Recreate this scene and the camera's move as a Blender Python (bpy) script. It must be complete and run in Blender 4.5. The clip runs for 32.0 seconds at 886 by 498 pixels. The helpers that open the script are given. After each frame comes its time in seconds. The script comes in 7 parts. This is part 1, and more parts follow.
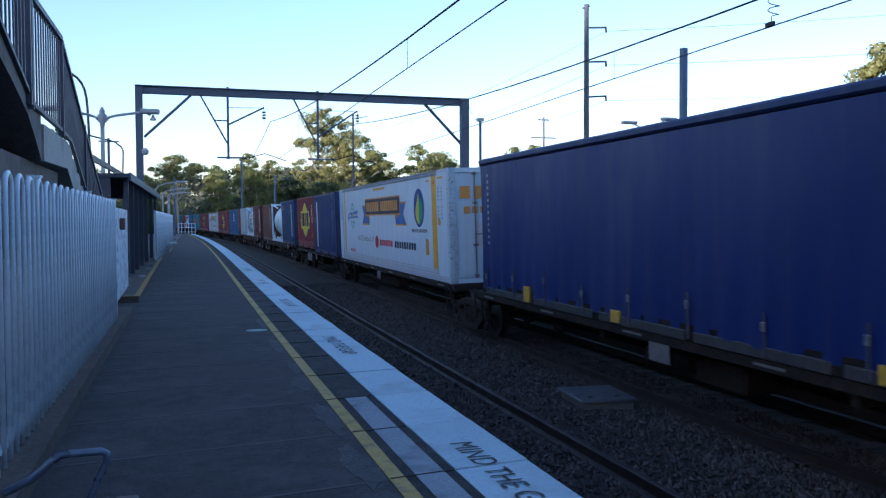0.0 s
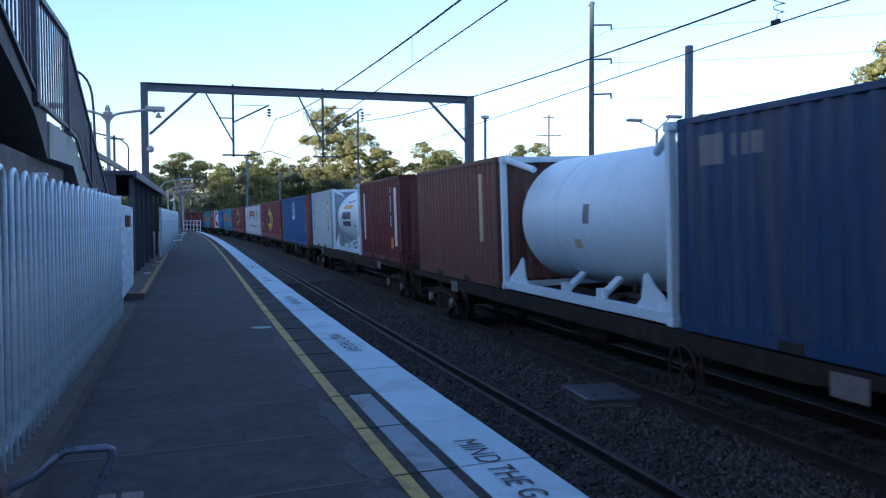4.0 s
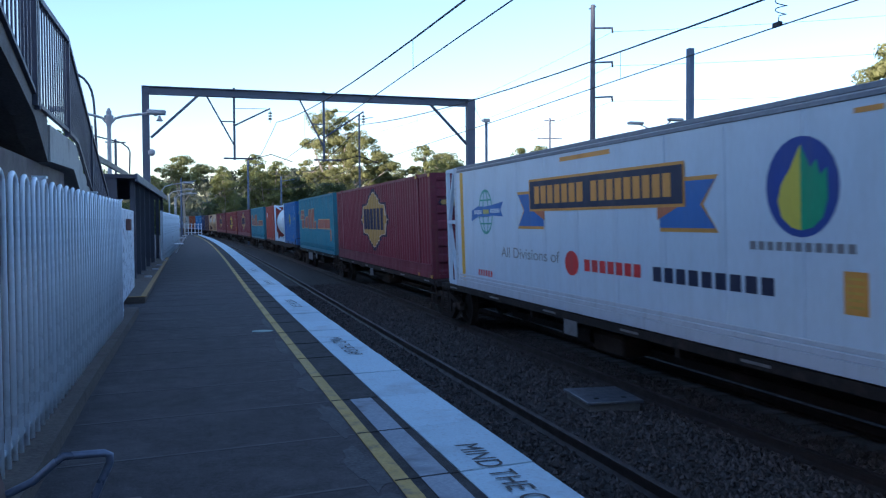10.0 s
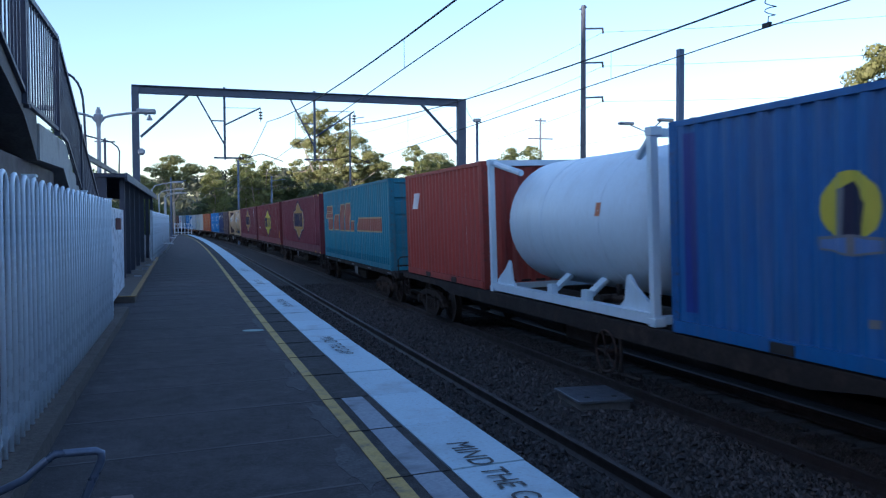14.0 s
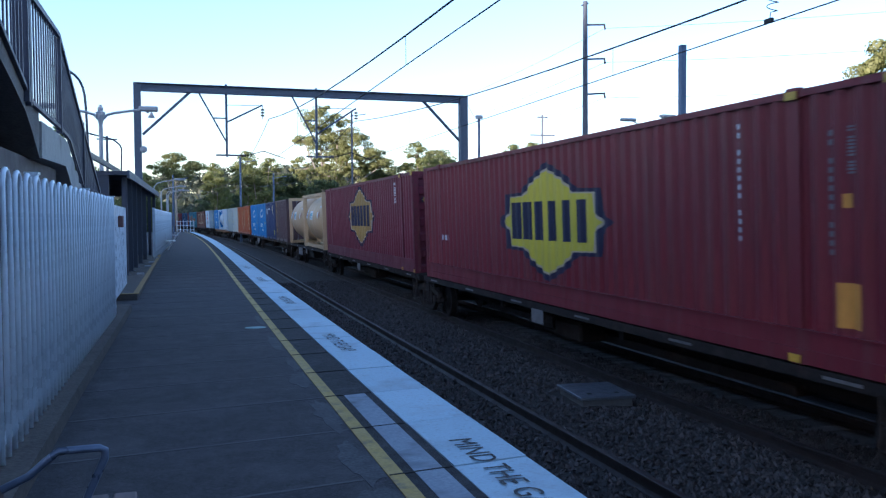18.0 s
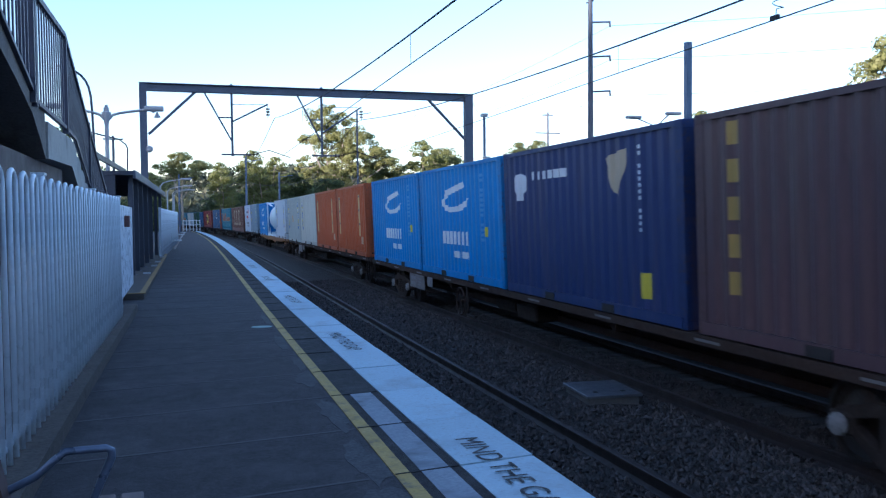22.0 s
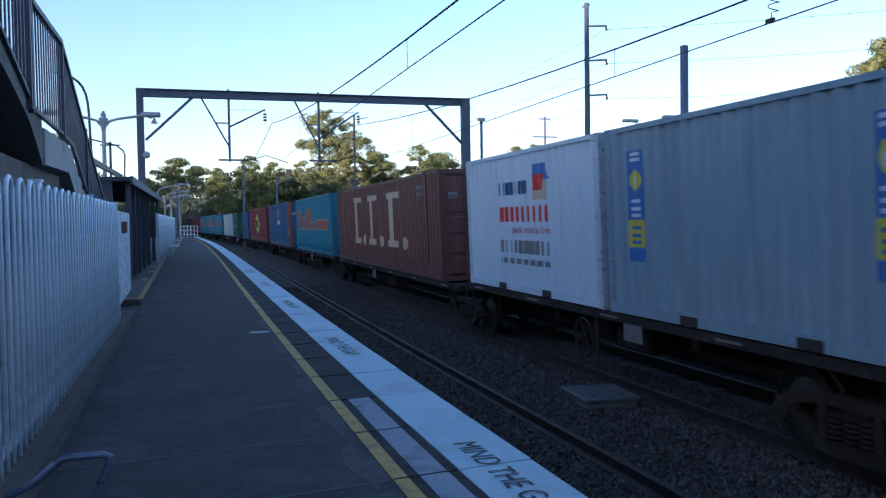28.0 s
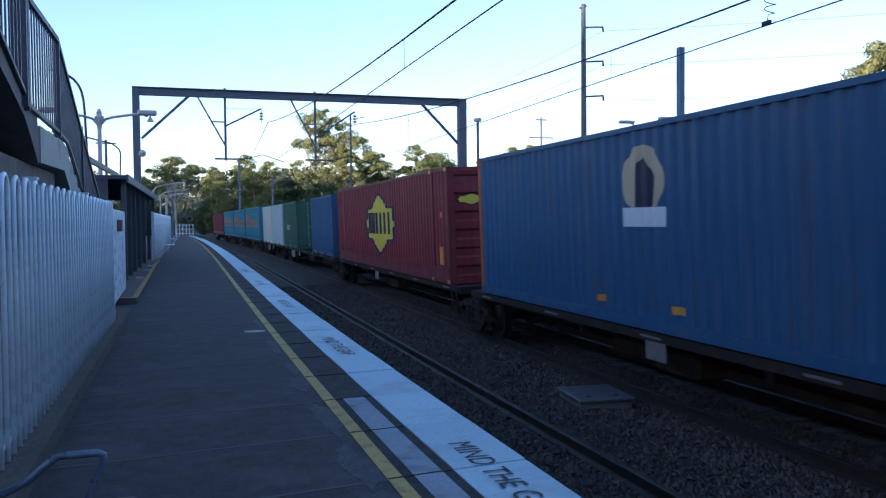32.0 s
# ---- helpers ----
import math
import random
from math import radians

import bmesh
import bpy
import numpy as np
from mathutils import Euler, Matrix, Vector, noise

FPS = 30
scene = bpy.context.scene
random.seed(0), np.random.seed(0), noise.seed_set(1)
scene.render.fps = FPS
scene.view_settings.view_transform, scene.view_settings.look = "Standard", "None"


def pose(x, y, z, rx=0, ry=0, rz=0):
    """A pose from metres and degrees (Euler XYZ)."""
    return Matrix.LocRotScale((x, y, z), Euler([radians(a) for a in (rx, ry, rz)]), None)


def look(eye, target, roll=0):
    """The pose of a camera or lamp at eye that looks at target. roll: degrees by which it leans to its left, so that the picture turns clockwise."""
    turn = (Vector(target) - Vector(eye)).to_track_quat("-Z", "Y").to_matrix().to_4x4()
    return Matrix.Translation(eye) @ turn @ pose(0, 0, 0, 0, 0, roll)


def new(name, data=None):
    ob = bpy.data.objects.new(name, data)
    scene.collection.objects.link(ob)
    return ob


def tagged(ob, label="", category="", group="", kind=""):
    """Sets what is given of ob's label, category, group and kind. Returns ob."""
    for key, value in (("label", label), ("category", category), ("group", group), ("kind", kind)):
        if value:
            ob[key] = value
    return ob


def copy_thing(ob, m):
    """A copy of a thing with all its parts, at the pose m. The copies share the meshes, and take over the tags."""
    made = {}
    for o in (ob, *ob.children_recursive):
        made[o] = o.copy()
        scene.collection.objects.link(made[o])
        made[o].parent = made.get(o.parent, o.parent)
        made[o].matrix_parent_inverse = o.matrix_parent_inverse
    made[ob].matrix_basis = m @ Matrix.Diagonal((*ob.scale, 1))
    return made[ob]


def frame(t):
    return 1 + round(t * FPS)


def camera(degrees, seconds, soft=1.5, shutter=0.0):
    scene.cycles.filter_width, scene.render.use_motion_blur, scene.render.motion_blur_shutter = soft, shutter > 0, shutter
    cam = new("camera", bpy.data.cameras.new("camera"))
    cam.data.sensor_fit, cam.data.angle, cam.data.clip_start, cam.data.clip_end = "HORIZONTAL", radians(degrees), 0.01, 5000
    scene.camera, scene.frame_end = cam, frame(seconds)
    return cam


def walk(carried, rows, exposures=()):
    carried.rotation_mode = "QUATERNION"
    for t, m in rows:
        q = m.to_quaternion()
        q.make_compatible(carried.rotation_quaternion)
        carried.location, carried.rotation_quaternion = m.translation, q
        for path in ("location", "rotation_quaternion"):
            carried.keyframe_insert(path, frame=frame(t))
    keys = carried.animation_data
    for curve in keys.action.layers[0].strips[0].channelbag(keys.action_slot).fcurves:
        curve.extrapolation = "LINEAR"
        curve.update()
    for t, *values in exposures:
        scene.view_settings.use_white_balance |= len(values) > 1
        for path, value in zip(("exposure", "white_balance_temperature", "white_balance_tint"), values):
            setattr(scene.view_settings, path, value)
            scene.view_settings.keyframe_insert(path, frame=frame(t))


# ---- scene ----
# ---- the camera: held in the hand, almost still ----
LENS = 55.92
cam = camera(LENS, 32.0, soft=1.25, shutter=0.15)


def held(x, y, z, yaw, pitch, roll):
    a, b = radians(yaw), radians(pitch)
    way = Vector((math.sin(a) * math.cos(b), math.cos(a) * math.cos(b), math.sin(b)))
    eye = Vector((x, y, z))
    return look(eye, eye + way, roll)


# the clip's camera opens up a little while dark boxes pass
STOPS = ((0.0, 1.22), (1.0, 1.18), (3.0, 1.28), (6.0, 1.28), (7.0, 1.24), (8.0, 1.42), (9.0, 1.45), (10.0, 1.32), (11.0, 1.16), (12.0, 1.24), (13.5, 1.2), (17.0, 1.42),
         (20.0, 1.52), (22.0, 1.5), (24.0, 1.25), (25.0, 1.2), (28.0, 1.12), (30.0, 1.28), (32.0, 1.28))
EYE_ROWS = [
    (0, held(0, 0, 1.576, 17.904, -1.988, -0.278)),
    (0.5, held(-0.002, -0.006, 1.575, 17.87, -2.074, -0.2)),
    (1, held(0.007, -0.001, 1.572, 17.832, -2.092, -0.261)),
    (1.5, held(0, -0.01, 1.575, 17.803, -2.078, -0.31)),
    (2, held(0.001, -0.007, 1.576, 17.722, -2.077, -0.36)),
    (2.5, held(0.001, -0.002, 1.576, 17.658, -2.098, -0.42)),
    (3, held(0.004, 0.009, 1.57, 17.615, -2.074, -0.325)),
    (3.5, held(0.001, -0.008, 1.576, 17.59, -2.111, -0.267)),
    (5.5, held(0.009, 0.002, 1.577, 17.533, -2.178, -0.081)),
    (6, held(0.001, -0.006, 1.576, 17.548, -2.158, -0.119)),
    (6.5, held(0.001, -0.011, 1.578, 17.557, -2.125, -0.176)),
    (7, held(-0.002, -0.013, 1.578, 17.562, -2.109, -0.164)),
    (7.5, held(0.004, 0.006, 1.574, 17.581, -2.083, -0.206)),
    (8, held(0.002, -0.002, 1.579, 17.593, -2.068, -0.299)),
    (8.5, held(-0, -0.001, 1.574, 17.609, -2.048, -0.278)),
    (9, held(0.002, 0.01, 1.575, 17.553, -2.037, -0.224)),
    (9.5, held(0.005, 0.01, 1.574, 17.474, -2, -0.228)),
    (10, held(0.013, 0.02, 1.576, 17.486, -1.935, -0.266)),
    (10.5, held(0.014, 0.03, 1.577, 17.614, -1.802, -0.098)),
    (11, held(0.006, 0.018, 1.575, 17.8, -1.689, 0.104)),
    (11.5, held(0.009, 0.008, 1.58, 17.926, -1.678, -0.199)),
    (12, held(0.004, -0.003, 1.577, 18.047, -1.666, -0.494)),
    (12.5, held(0.003, 0.001, 1.568, 18.135, -1.691, -0.608)),
    (13, held(0.007, 0.006, 1.573, 18.166, -1.813, -0.57)),
    (13.5, held(0.006, 0.005, 1.575, 18.154, -1.885, -0.396)),
    (14, held(0.004, 0.012, 1.567, 18.127, -1.937, -0.217)),
    (14.5, held(0.006, 0.022, 1.57, 18.105, -2.04, -0.333)),
    (16.5, held(0.015, 0.019, 1.575, 18.002, -2.212, -0.325)),
    (17, held(0.005, 0.014, 1.571, 17.993, -2.197, -0.313)),
    (17.5, held(0.015, 0.028, 1.57, 17.975, -2.184, -0.305)),
    (18, held(0.003, 0.007, 1.568, 17.98, -2.155, -0.343)),
    (18.5, held(-0.001, -0.043, 1.571, 17.927, -2.128, -0.248)),
    (19, held(-0.006, -0.033, 1.572, 17.934, -2.159, -0.275)),
    (19.5, held(-0, -0.025, 1.571, 17.916, -2.178, -0.34)),
    (20, held(0.002, -0.015, 1.572, 17.884, -2.234, -0.331)),
    (20.5, held(0.002, -0.003, 1.573, 17.814, -2.29, -0.433)),
    (21, held(0.014, 0.007, 1.57, 17.657, -2.311, -0.553)),
    (21.5, held(0.001, -0.015, 1.573, 17.579, -2.279, -0.583)),
    (22, held(0.006, 0.011, 1.572, 17.587, -2.264, -0.565)),
    (22.5, held(0.01, -0.006, 1.574, 17.588, -2.21, -0.555)),
    (23, held(0.01, -0.006, 1.572, 17.605, -2.176, -0.63)),
    (23.5, held(0.011, 0.002, 1.572, 17.639, -2.185, -0.795)),
    (24, held(0.011, 0.014, 1.571, 17.659, -2.212, -0.757)),
    (24.5, held(0.011, 0.013, 1.571, 17.661, -2.262, -0.787)),
    (25, held(0.009, 0.003, 1.572, 17.657, -2.314, -0.848)),
    (25.5, held(0.003, -0, 1.575, 17.667, -2.31, -0.846)),
    (27.5, held(0.004, 0.003, 1.568, 17.749, -1.985, -0.807)),
    (28, held(0.009, 0.005, 1.573, 17.738, -1.973, -0.863)),
    (28.5, held(0.007, -0.001, 1.574, 17.736, -1.977, -0.857)),
    (29, held(0.01, 0.016, 1.572, 17.735, -1.978, -0.733)),
    (29.5, held(0.007, 0.007, 1.577, 17.795, -1.969, -0.512)),
    (30, held(0.005, 0.009, 1.574, 17.866, -1.929, -0.424)),
    (30.5, held(0.016, 0.011, 1.571, 17.893, -1.885, -0.391)),
    (31, held(0.01, 0.013, 1.57, 17.96, -1.9, -0.407)),
    (31.5, held(0.012, 0.012, 1.572, 18, -1.925, -0.482)),
    (32, held(0.007, 0.002, 1.572, 18.03, -1.963, -0.542)),
]
walk(cam, EYE_ROWS, exposures=[(t, e - 0.04, 5080.0, 20.0) for t, e in STOPS])
# ---- light: clear evening sky, the low sun behind an added, unseen bank at the camera's back and left ----
SUN_FROM = radians(240)      # compass angle of the sun, from +y towards +x
SUN_HIGH = radians(10)
world = bpy.data.worlds.new("evening_sky")
scene.world = world
world.use_nodes = True
nt = world.node_tree
sky = nt.nodes.new("ShaderNodeTexSky")
sky.sky_type = "NISHITA"
sky.sun_disc = False
sky.sun_elevation = SUN_HIGH
sky.sun_rotation = SUN_FROM
sky.air_density, sky.dust_density, sky.ozone_density = 1.0, 0.8, 1.0
nt.nodes["Background"].inputs["Strength"].default_value = 0.15
nt.links.new(sky.outputs[0], nt.nodes["Background"].inputs["Color"])
sun = new("sun", bpy.data.lights.new("sun", "SUN"))
sun.data.energy, sun.data.angle, sun.data.color = 5.0, radians(0.6), (1.0, 0.78, 0.52)
away = Vector((math.sin(SUN_FROM) * math.cos(SUN_HIGH), math.cos(SUN_FROM) * math.cos(SUN_HIGH), math.sin(SUN_HIGH)))
sun.matrix_world = look(away * 100, (0, 0, 0))
import mathutils

# ---- small tools ----
def part(name, bm, material, parent=None, label="", kind="", smooth=False):
    """Link a bmesh, or a mesh, as one object, under parent if one is given."""
    if isinstance(bm, bmesh.types.BMesh):
        me = bpy.data.meshes.new(name)
        bm.to_mesh(me)
        bm.free()
    else:
        me = bm
    mats = material if isinstance(material, (list, tuple)) else [material]
    if not me.materials:
        for m in mats:
            me.materials.append(m)
    if smooth:
        me.polygons.foreach_set("use_smooth", [True] * len(me.polygons))
    ob = new(name, me)
    if parent is not None:
        ob.parent = parent
    if label or kind:
        tagged(ob, label, kind=kind)
    return ob


def thing(name, label, category, m=None, group="", kind=""):
    ob = new(name)
    ob.empty_display_size = 0.2
    tagged(ob, label, category, group, kind)
    if m is not None:
        ob.matrix_basis = m
    return ob


def box(bm, x0, x1, y0, y1, z0, z1, m=None, bevel=0.0):
    vs = [bm.verts.new((x, y, z)) for z in (z0, z1) for y in (y0, y1) for x in (x0, x1)]
    if m is not None:
        for v in vs:
            v.co = m @ v.co
    fs = [bm.faces.new([vs[i] for i in q]) for q in ((0, 2, 3, 1), (4, 5, 7, 6), (0, 1, 5, 4), (2, 6, 7, 3), (0, 4, 6, 2), (1, 3, 7, 5))]
    if bevel:
        es = list({e for f in fs for e in f.edges})
        bmesh.ops.bevel(bm, geom=es, offset=bevel, segments=1, affect="EDGES")
    return bm


def boxed(*a, **k):
    return box(bmesh.new(), *a, **k)


def frame_of(way):
    way = Vector(way).normalized()
    side = way.cross(Vector((0, 0, 1)))
    if side.length < 1e-4:
        side = Vector((1, 0, 0))
    side.normalize()
    return side, side.cross(way)


def rod(bm, a, b, r, n=8, r2=None, caps=True):
    """A round bar from a to b."""
    a, b = Vector(a), Vector(b)
    s, u = frame_of(b - a)
    r2 = r if r2 is None else r2
    rings = []
    for p, q in ((a, r), (b, r2)):
        rings.append([bm.verts.new(p + s * (q * math.cos(2 * math.pi * i / n)) + u * (q * math.sin(2 * math.pi * i / n))) for i in range(n)])
    for i in range(n):
        bm.faces.new((rings[0][i], rings[0][(i + 1) % n], rings[1][(i + 1) % n], rings[1][i]))
    if caps:
        bm.faces.new(rings[0][::-1])
        bm.faces.new(rings[1])
    return bm


def bar(bm, a, b, w, h):
    """A square bar from a to b, w across and h deep."""
    a, b = Vector(a), Vector(b)
    s, u = frame_of(b - a)
    vs = [bm.verts.new(p + s * (w / 2 * i) + u * (h / 2 * j)) for p in (a, b) for i, j in ((-1, -1), (1, -1), (1, 1), (-1, 1))]
    for q in ((0, 1, 5, 4), (1, 2, 6, 5), (2, 3, 7, 6), (3, 0, 4, 7), (3, 2, 1, 0), (4, 5, 6, 7)):
        bm.faces.new([vs[i] for i in q])
    return bm


def pipe(bm, pts, r, n=6):
    """A bent round bar through the points."""
    pts = [Vector(p) for p in pts]
    rings = []
    s = None
    for i, p in enumerate(pts):
        way = (pts[min(i + 1, len(pts) - 1)] - pts[max(i - 1, 0)]).normalized()
        if s is None:
            s, u = frame_of(way)
        else:
            s = (s - way * s.dot(way)).normalized()
            u = s.cross(way)
        rings.append([bm.verts.new(p + s * (r * math.cos(2 * math.pi * k / n)) + u * (r * math.sin(2 * math.pi * k / n))) for k in range(n)])
    for a, b in zip(rings, rings[1:]):
        for k in range(n):
            bm.faces.new((a[k], a[(k + 1) % n], b[(k + 1) % n], b[k]))
    bm.faces.new(rings[0][::-1])
    bm.faces.new(rings[-1])
    return bm


def lathe(bm, prof, m=None, n=20):
    """Turn a profile of (radius, height) round z."""
    rings = []
    for r, z in prof:
        rings.append([bm.verts.new((r * math.cos(2 * math.pi * k / n), r * math.sin(2 * math.pi * k / n), z)) for k in range(n)])
    for a, b in zip(rings, rings[1:]):
        for k in range(n):
            bm.faces.new((a[k], a[(k + 1) % n], b[(k + 1) % n], b[k]))
    bm.faces.new(rings[0][::-1])
    bm.faces.new(rings[-1])
    if m is not None:
        for ring in rings:
            for v in ring:
                v.co = m @ v.co
    return bm


def prism(bm, outline, z0, z1, m=None):
    """Stand an outline of (x, y) up from z0 to z1."""
    lo = [bm.verts.new((x, y, z0)) for x, y in outline]
    hi = [bm.verts.new((x, y, z1)) for x, y in outline]
    n = len(outline)
    for i in range(n):
        bm.faces.new((lo[i], lo[(i + 1) % n], hi[(i + 1) % n], hi[i]))
    bm.faces.new(lo[::-1])
    bm.faces.new(hi)
    if m is not None:
        for v in lo + hi:
            v.co = m @ v.co
    return bm


# ---- the line of the train's track: a gentle curve, s metres along it from beside the camera ----
BEND_AT = (0.0, 15.0, 35.0, 70.0, 120.0, 250.0)
BEND = (-0.00182, -0.00042, 0.00036, 0.00070, 0.00074, 0.00074)
S_LOW, S_HIGH = -400, 560
_s = np.arange(S_LOW, S_HIGH + 1.0)
_k = np.where(_s < 0, np.where(_s < -8, 0.0, BEND[0]), np.interp(_s, BEND_AT, BEND))
_th = np.concatenate([[0], np.cumsum((_k[1:] + _k[:-1]) / 2)])
_th -= _th[-S_LOW]
_x = np.concatenate([[0], np.cumsum(-np.sin((_th[1:] + _th[:-1]) / 2))])
_y = np.concatenate([[0], np.cumsum(np.cos((_th[1:] + _th[:-1]) / 2))])
_x -= _x[-S_LOW]
_y -= _y[-S_LOW]
TRACK_X = 7.117             # the train's track lies this far to the side of the camera
RAIL_Z = -0.887             # top of rail; the platform's top is z = 0
CANT = 0.031                # lean of the track in its curve


def on_line(s, off=0.0, z=0.0):
    """A point off metres to the right of the track's middle."""
    th = np.interp(s, _s, _th)
    return Vector((TRACK_X + np.interp(s, _s, _x) + off * math.cos(th), np.interp(s, _s, _y) + off * math.sin(th), z))


def strip(bm, outline, ss, close=True):
    """Sweep an outline of (off, z) along the line through the stations ss."""
    rings = [[bm.verts.new(on_line(s, o, z)) for o, z in outline] for s in ss]
    n = len(outline)
    for a, b in zip(rings, rings[1:]):
        for k in range(n if close else n - 1):
            bm.faces.new((a[k], b[k], b[(k + 1) % n], a[(k + 1) % n]))
    if close:
        bm.faces.new(rings[0])
        bm.faces.new(rings[-1][::-1])
    return bm


def stations(a, b, step):
    n = max(1, round((b - a) / step))
    return [a + (b - a) * i / n for i in range(n + 1)]
# ---- materials ----
def surf(name, color, rough=0.6, metal=0.0, grain=40.0, vary=0.15, stain=None, bump=0.0, bump_scale=60.0, spread=0.0, gloss=0.5, stretch=None, streak=None, speck=None):
    """A painted, worn or mineral surface: grain and blotches in the colour, relief in the normal.
    stain: (scale, colour, amount) of patches; streak: the same, run down the wall; speck: the same, in small sharp grains; spread: difference from object to object."""
    m = bpy.data.materials.new(name)
    m.use_nodes = True
    t = m.node_tree
    p = t.nodes["Principled BSDF"]
    p.inputs["Roughness"].default_value = rough
    p.inputs["Metallic"].default_value = metal
    p.inputs["Specular IOR Level"].default_value = gloss
    co = plain_co = t.nodes.new("ShaderNodeTexCoord").outputs["Object"]
    if stretch:
        mp = t.nodes.new("ShaderNodeMapping")
        mp.inputs["Scale"].default_value = stretch
        t.links.new(co, mp.inputs["Vector"])
        co = mp.outputs["Vector"]

    def noise_of(scale, detail=4.0, r=0.55):
        n = t.nodes.new("ShaderNodeTexNoise")
        n.inputs["Scale"].default_value, n.inputs["Detail"].default_value, n.inputs["Roughness"].default_value = scale, detail, r
        t.links.new(co, n.inputs["Vector"])
        return n.outputs["Fac"]

    def ramp(fac, lo, hi, a=0.0, b=1.0):
        n = t.nodes.new("ShaderNodeMapRange")
        n.inputs["From Min"].default_value, n.inputs["From Max"].default_value = lo, hi
        n.inputs["To Min"].default_value, n.inputs["To Max"].default_value = a, b
        t.links.new(fac, n.inputs["Value"])
        return n.outputs["Result"]

    def mix(fac, a, b, mode="MIX"):
        n = t.nodes.new("ShaderNodeMix")
        n.data_type, n.blend_type = "RGBA", mode
        for v, sock in ((fac, n.inputs["Factor"]), (a, n.inputs["A"]), (b, n.inputs["B"])):
            sock = {"Factor": n.inputs[0], "A": n.inputs[6], "B": n.inputs[7]}[sock.name]
            if isinstance(v, bpy.types.NodeSocket):
                t.links.new(v, sock)
            elif isinstance(v, (tuple, list)):
                sock.default_value = (*v[:3], 1.0)
            else:
                sock.default_value = v
        return n.outputs[2]

    lo = tuple(c * (1 - vary) for c in color)
    hi = tuple(min(1.0, c * (1 + vary)) for c in color)
    c = mix(ramp(noise_of(grain), 0.3, 0.7), lo, hi)
    c = mix(ramp(noise_of(grain / 23), 0.3, 0.7, 0.0, 0.5), c, tuple(v * (1 - vary * 1.4) for v in color))
    if stain:
        c = mix(ramp(noise_of(stain[0], 6.0, 0.65), 0.52, 0.72, 0.0, stain[2]), c, stain[1])
    if speck:
        c = mix(ramp(noise_of(speck[0], 3.0, 0.6), 0.58, 0.66, 0.0, speck[2]), c, speck[1])
    if streak:
        ms = t.nodes.new("ShaderNodeMapping")
        ms.inputs["Scale"].default_value = (streak[0], streak[0], streak[0] * 0.06)
        t.links.new(plain_co, ms.inputs["Vector"])
        n = t.nodes.new("ShaderNodeTexNoise")
        n.inputs["Scale"].default_value, n.inputs["Detail"].default_value = 1.0, 6.0
        t.links.new(ms.outputs["Vector"], n.inputs["Vector"])
        c = mix(ramp(n.outputs["Fac"], 0.52, 0.68, 0.0, streak[2]), c, streak[1])
    if spread:
        ri = t.nodes.new("ShaderNodeObjectInfo").outputs["Random"]
        hsv = t.nodes.new("ShaderNodeHueSaturation")
        t.links.new(ramp(ri, 0, 1, 1 - spread, 1 + spread), hsv.inputs["Value"])
        t.links.new(c, hsv.inputs["Color"])
        c = hsv.outputs["Color"]
    t.links.new(c, p.inputs["Base Color"])
    t.links.new(ramp(noise_of(grain / 5), 0.25, 0.75, max(0.0, rough - 0.12), min(1.0, rough + 0.12)), p.inputs["Roughness"])
    if bump:
        b = t.nodes.new("ShaderNodeBump")
        b.inputs["Strength"].default_value, b.inputs["Distance"].default_value = 1.0, bump
        t.links.new(noise_of(bump_scale, 5.0, 0.6), b.inputs["Height"])
        t.links.new(b.outputs["Normal"], p.inputs["Normal"])
    return m


RUST = (0.09, 0.04, 0.022)
GRIME = (0.05, 0.045, 0.04)
asphalt = surf("asphalt", (0.047, 0.042, 0.047), 0.85, grain=28, vary=0.4, stain=(1.1, (0.105, 0.100, 0.107), 0.4), bump=0.006, bump_scale=160, speck=(55.0, (0.13, 0.12, 0.125), 0.45))
asphalt_dark = surf("patched_asphalt", (0.018, 0.017, 0.019), 0.85, grain=60, vary=0.4, stain=(2.3, (0.06, 0.06, 0.065), 0.6), bump=0.004, bump_scale=160)
joint_line = surf("joint_sealant", (0.088, 0.085, 0.09), 0.85, grain=60, vary=0.3, stain=(2.0, (0.055, 0.05, 0.055), 0.95))
faded_strip = surf("faded_strip", (0.076, 0.076, 0.082), 0.85, grain=42, vary=0.5, stain=(2.4, (0.048, 0.045, 0.05), 0.95))
rod_grey = surf("galvanised_lock_rod", (0.20, 0.21, 0.23), 0.45, metal=0.4, grain=30, vary=0.25, stain=(6, GRIME, 0.5))
joint_dark = surf("dark_joint", (0.02, 0.02, 0.02), 0.9)
edge_white = surf("edge_paint", (0.46, 0.60, 0.68), 0.7, speck=(30.0, (0.22, 0.22, 0.23), 0.3), grain=40, vary=0.08, stain=(1.7, (0.24, 0.25, 0.27), 0.55), bump=0.002, bump_scale=120, spread=0.05)
pale_paint = surf("worn_pale_paint", (0.27, 0.31, 0.36), 0.75, grain=40, vary=0.2, stain=(2.5, (0.06, 0.06, 0.065), 0.8), bump=0.002)
yellow_paint = surf("yellow_line_paint", (0.45, 0.31, 0.075), 0.7, grain=40, vary=0.2, stain=(7.0, (0.10, 0.09, 0.07), 0.85), bump=0.002)
letter_black = surf("stencil_paint", (0.03, 0.03, 0.033), 0.7, grain=30, vary=0.4, stain=(9, (0.3, 0.3, 0.3), 0.35))
green_patch = surf("green_patch_paint", (0.30, 0.42, 0.40), 0.7, vary=0.2)
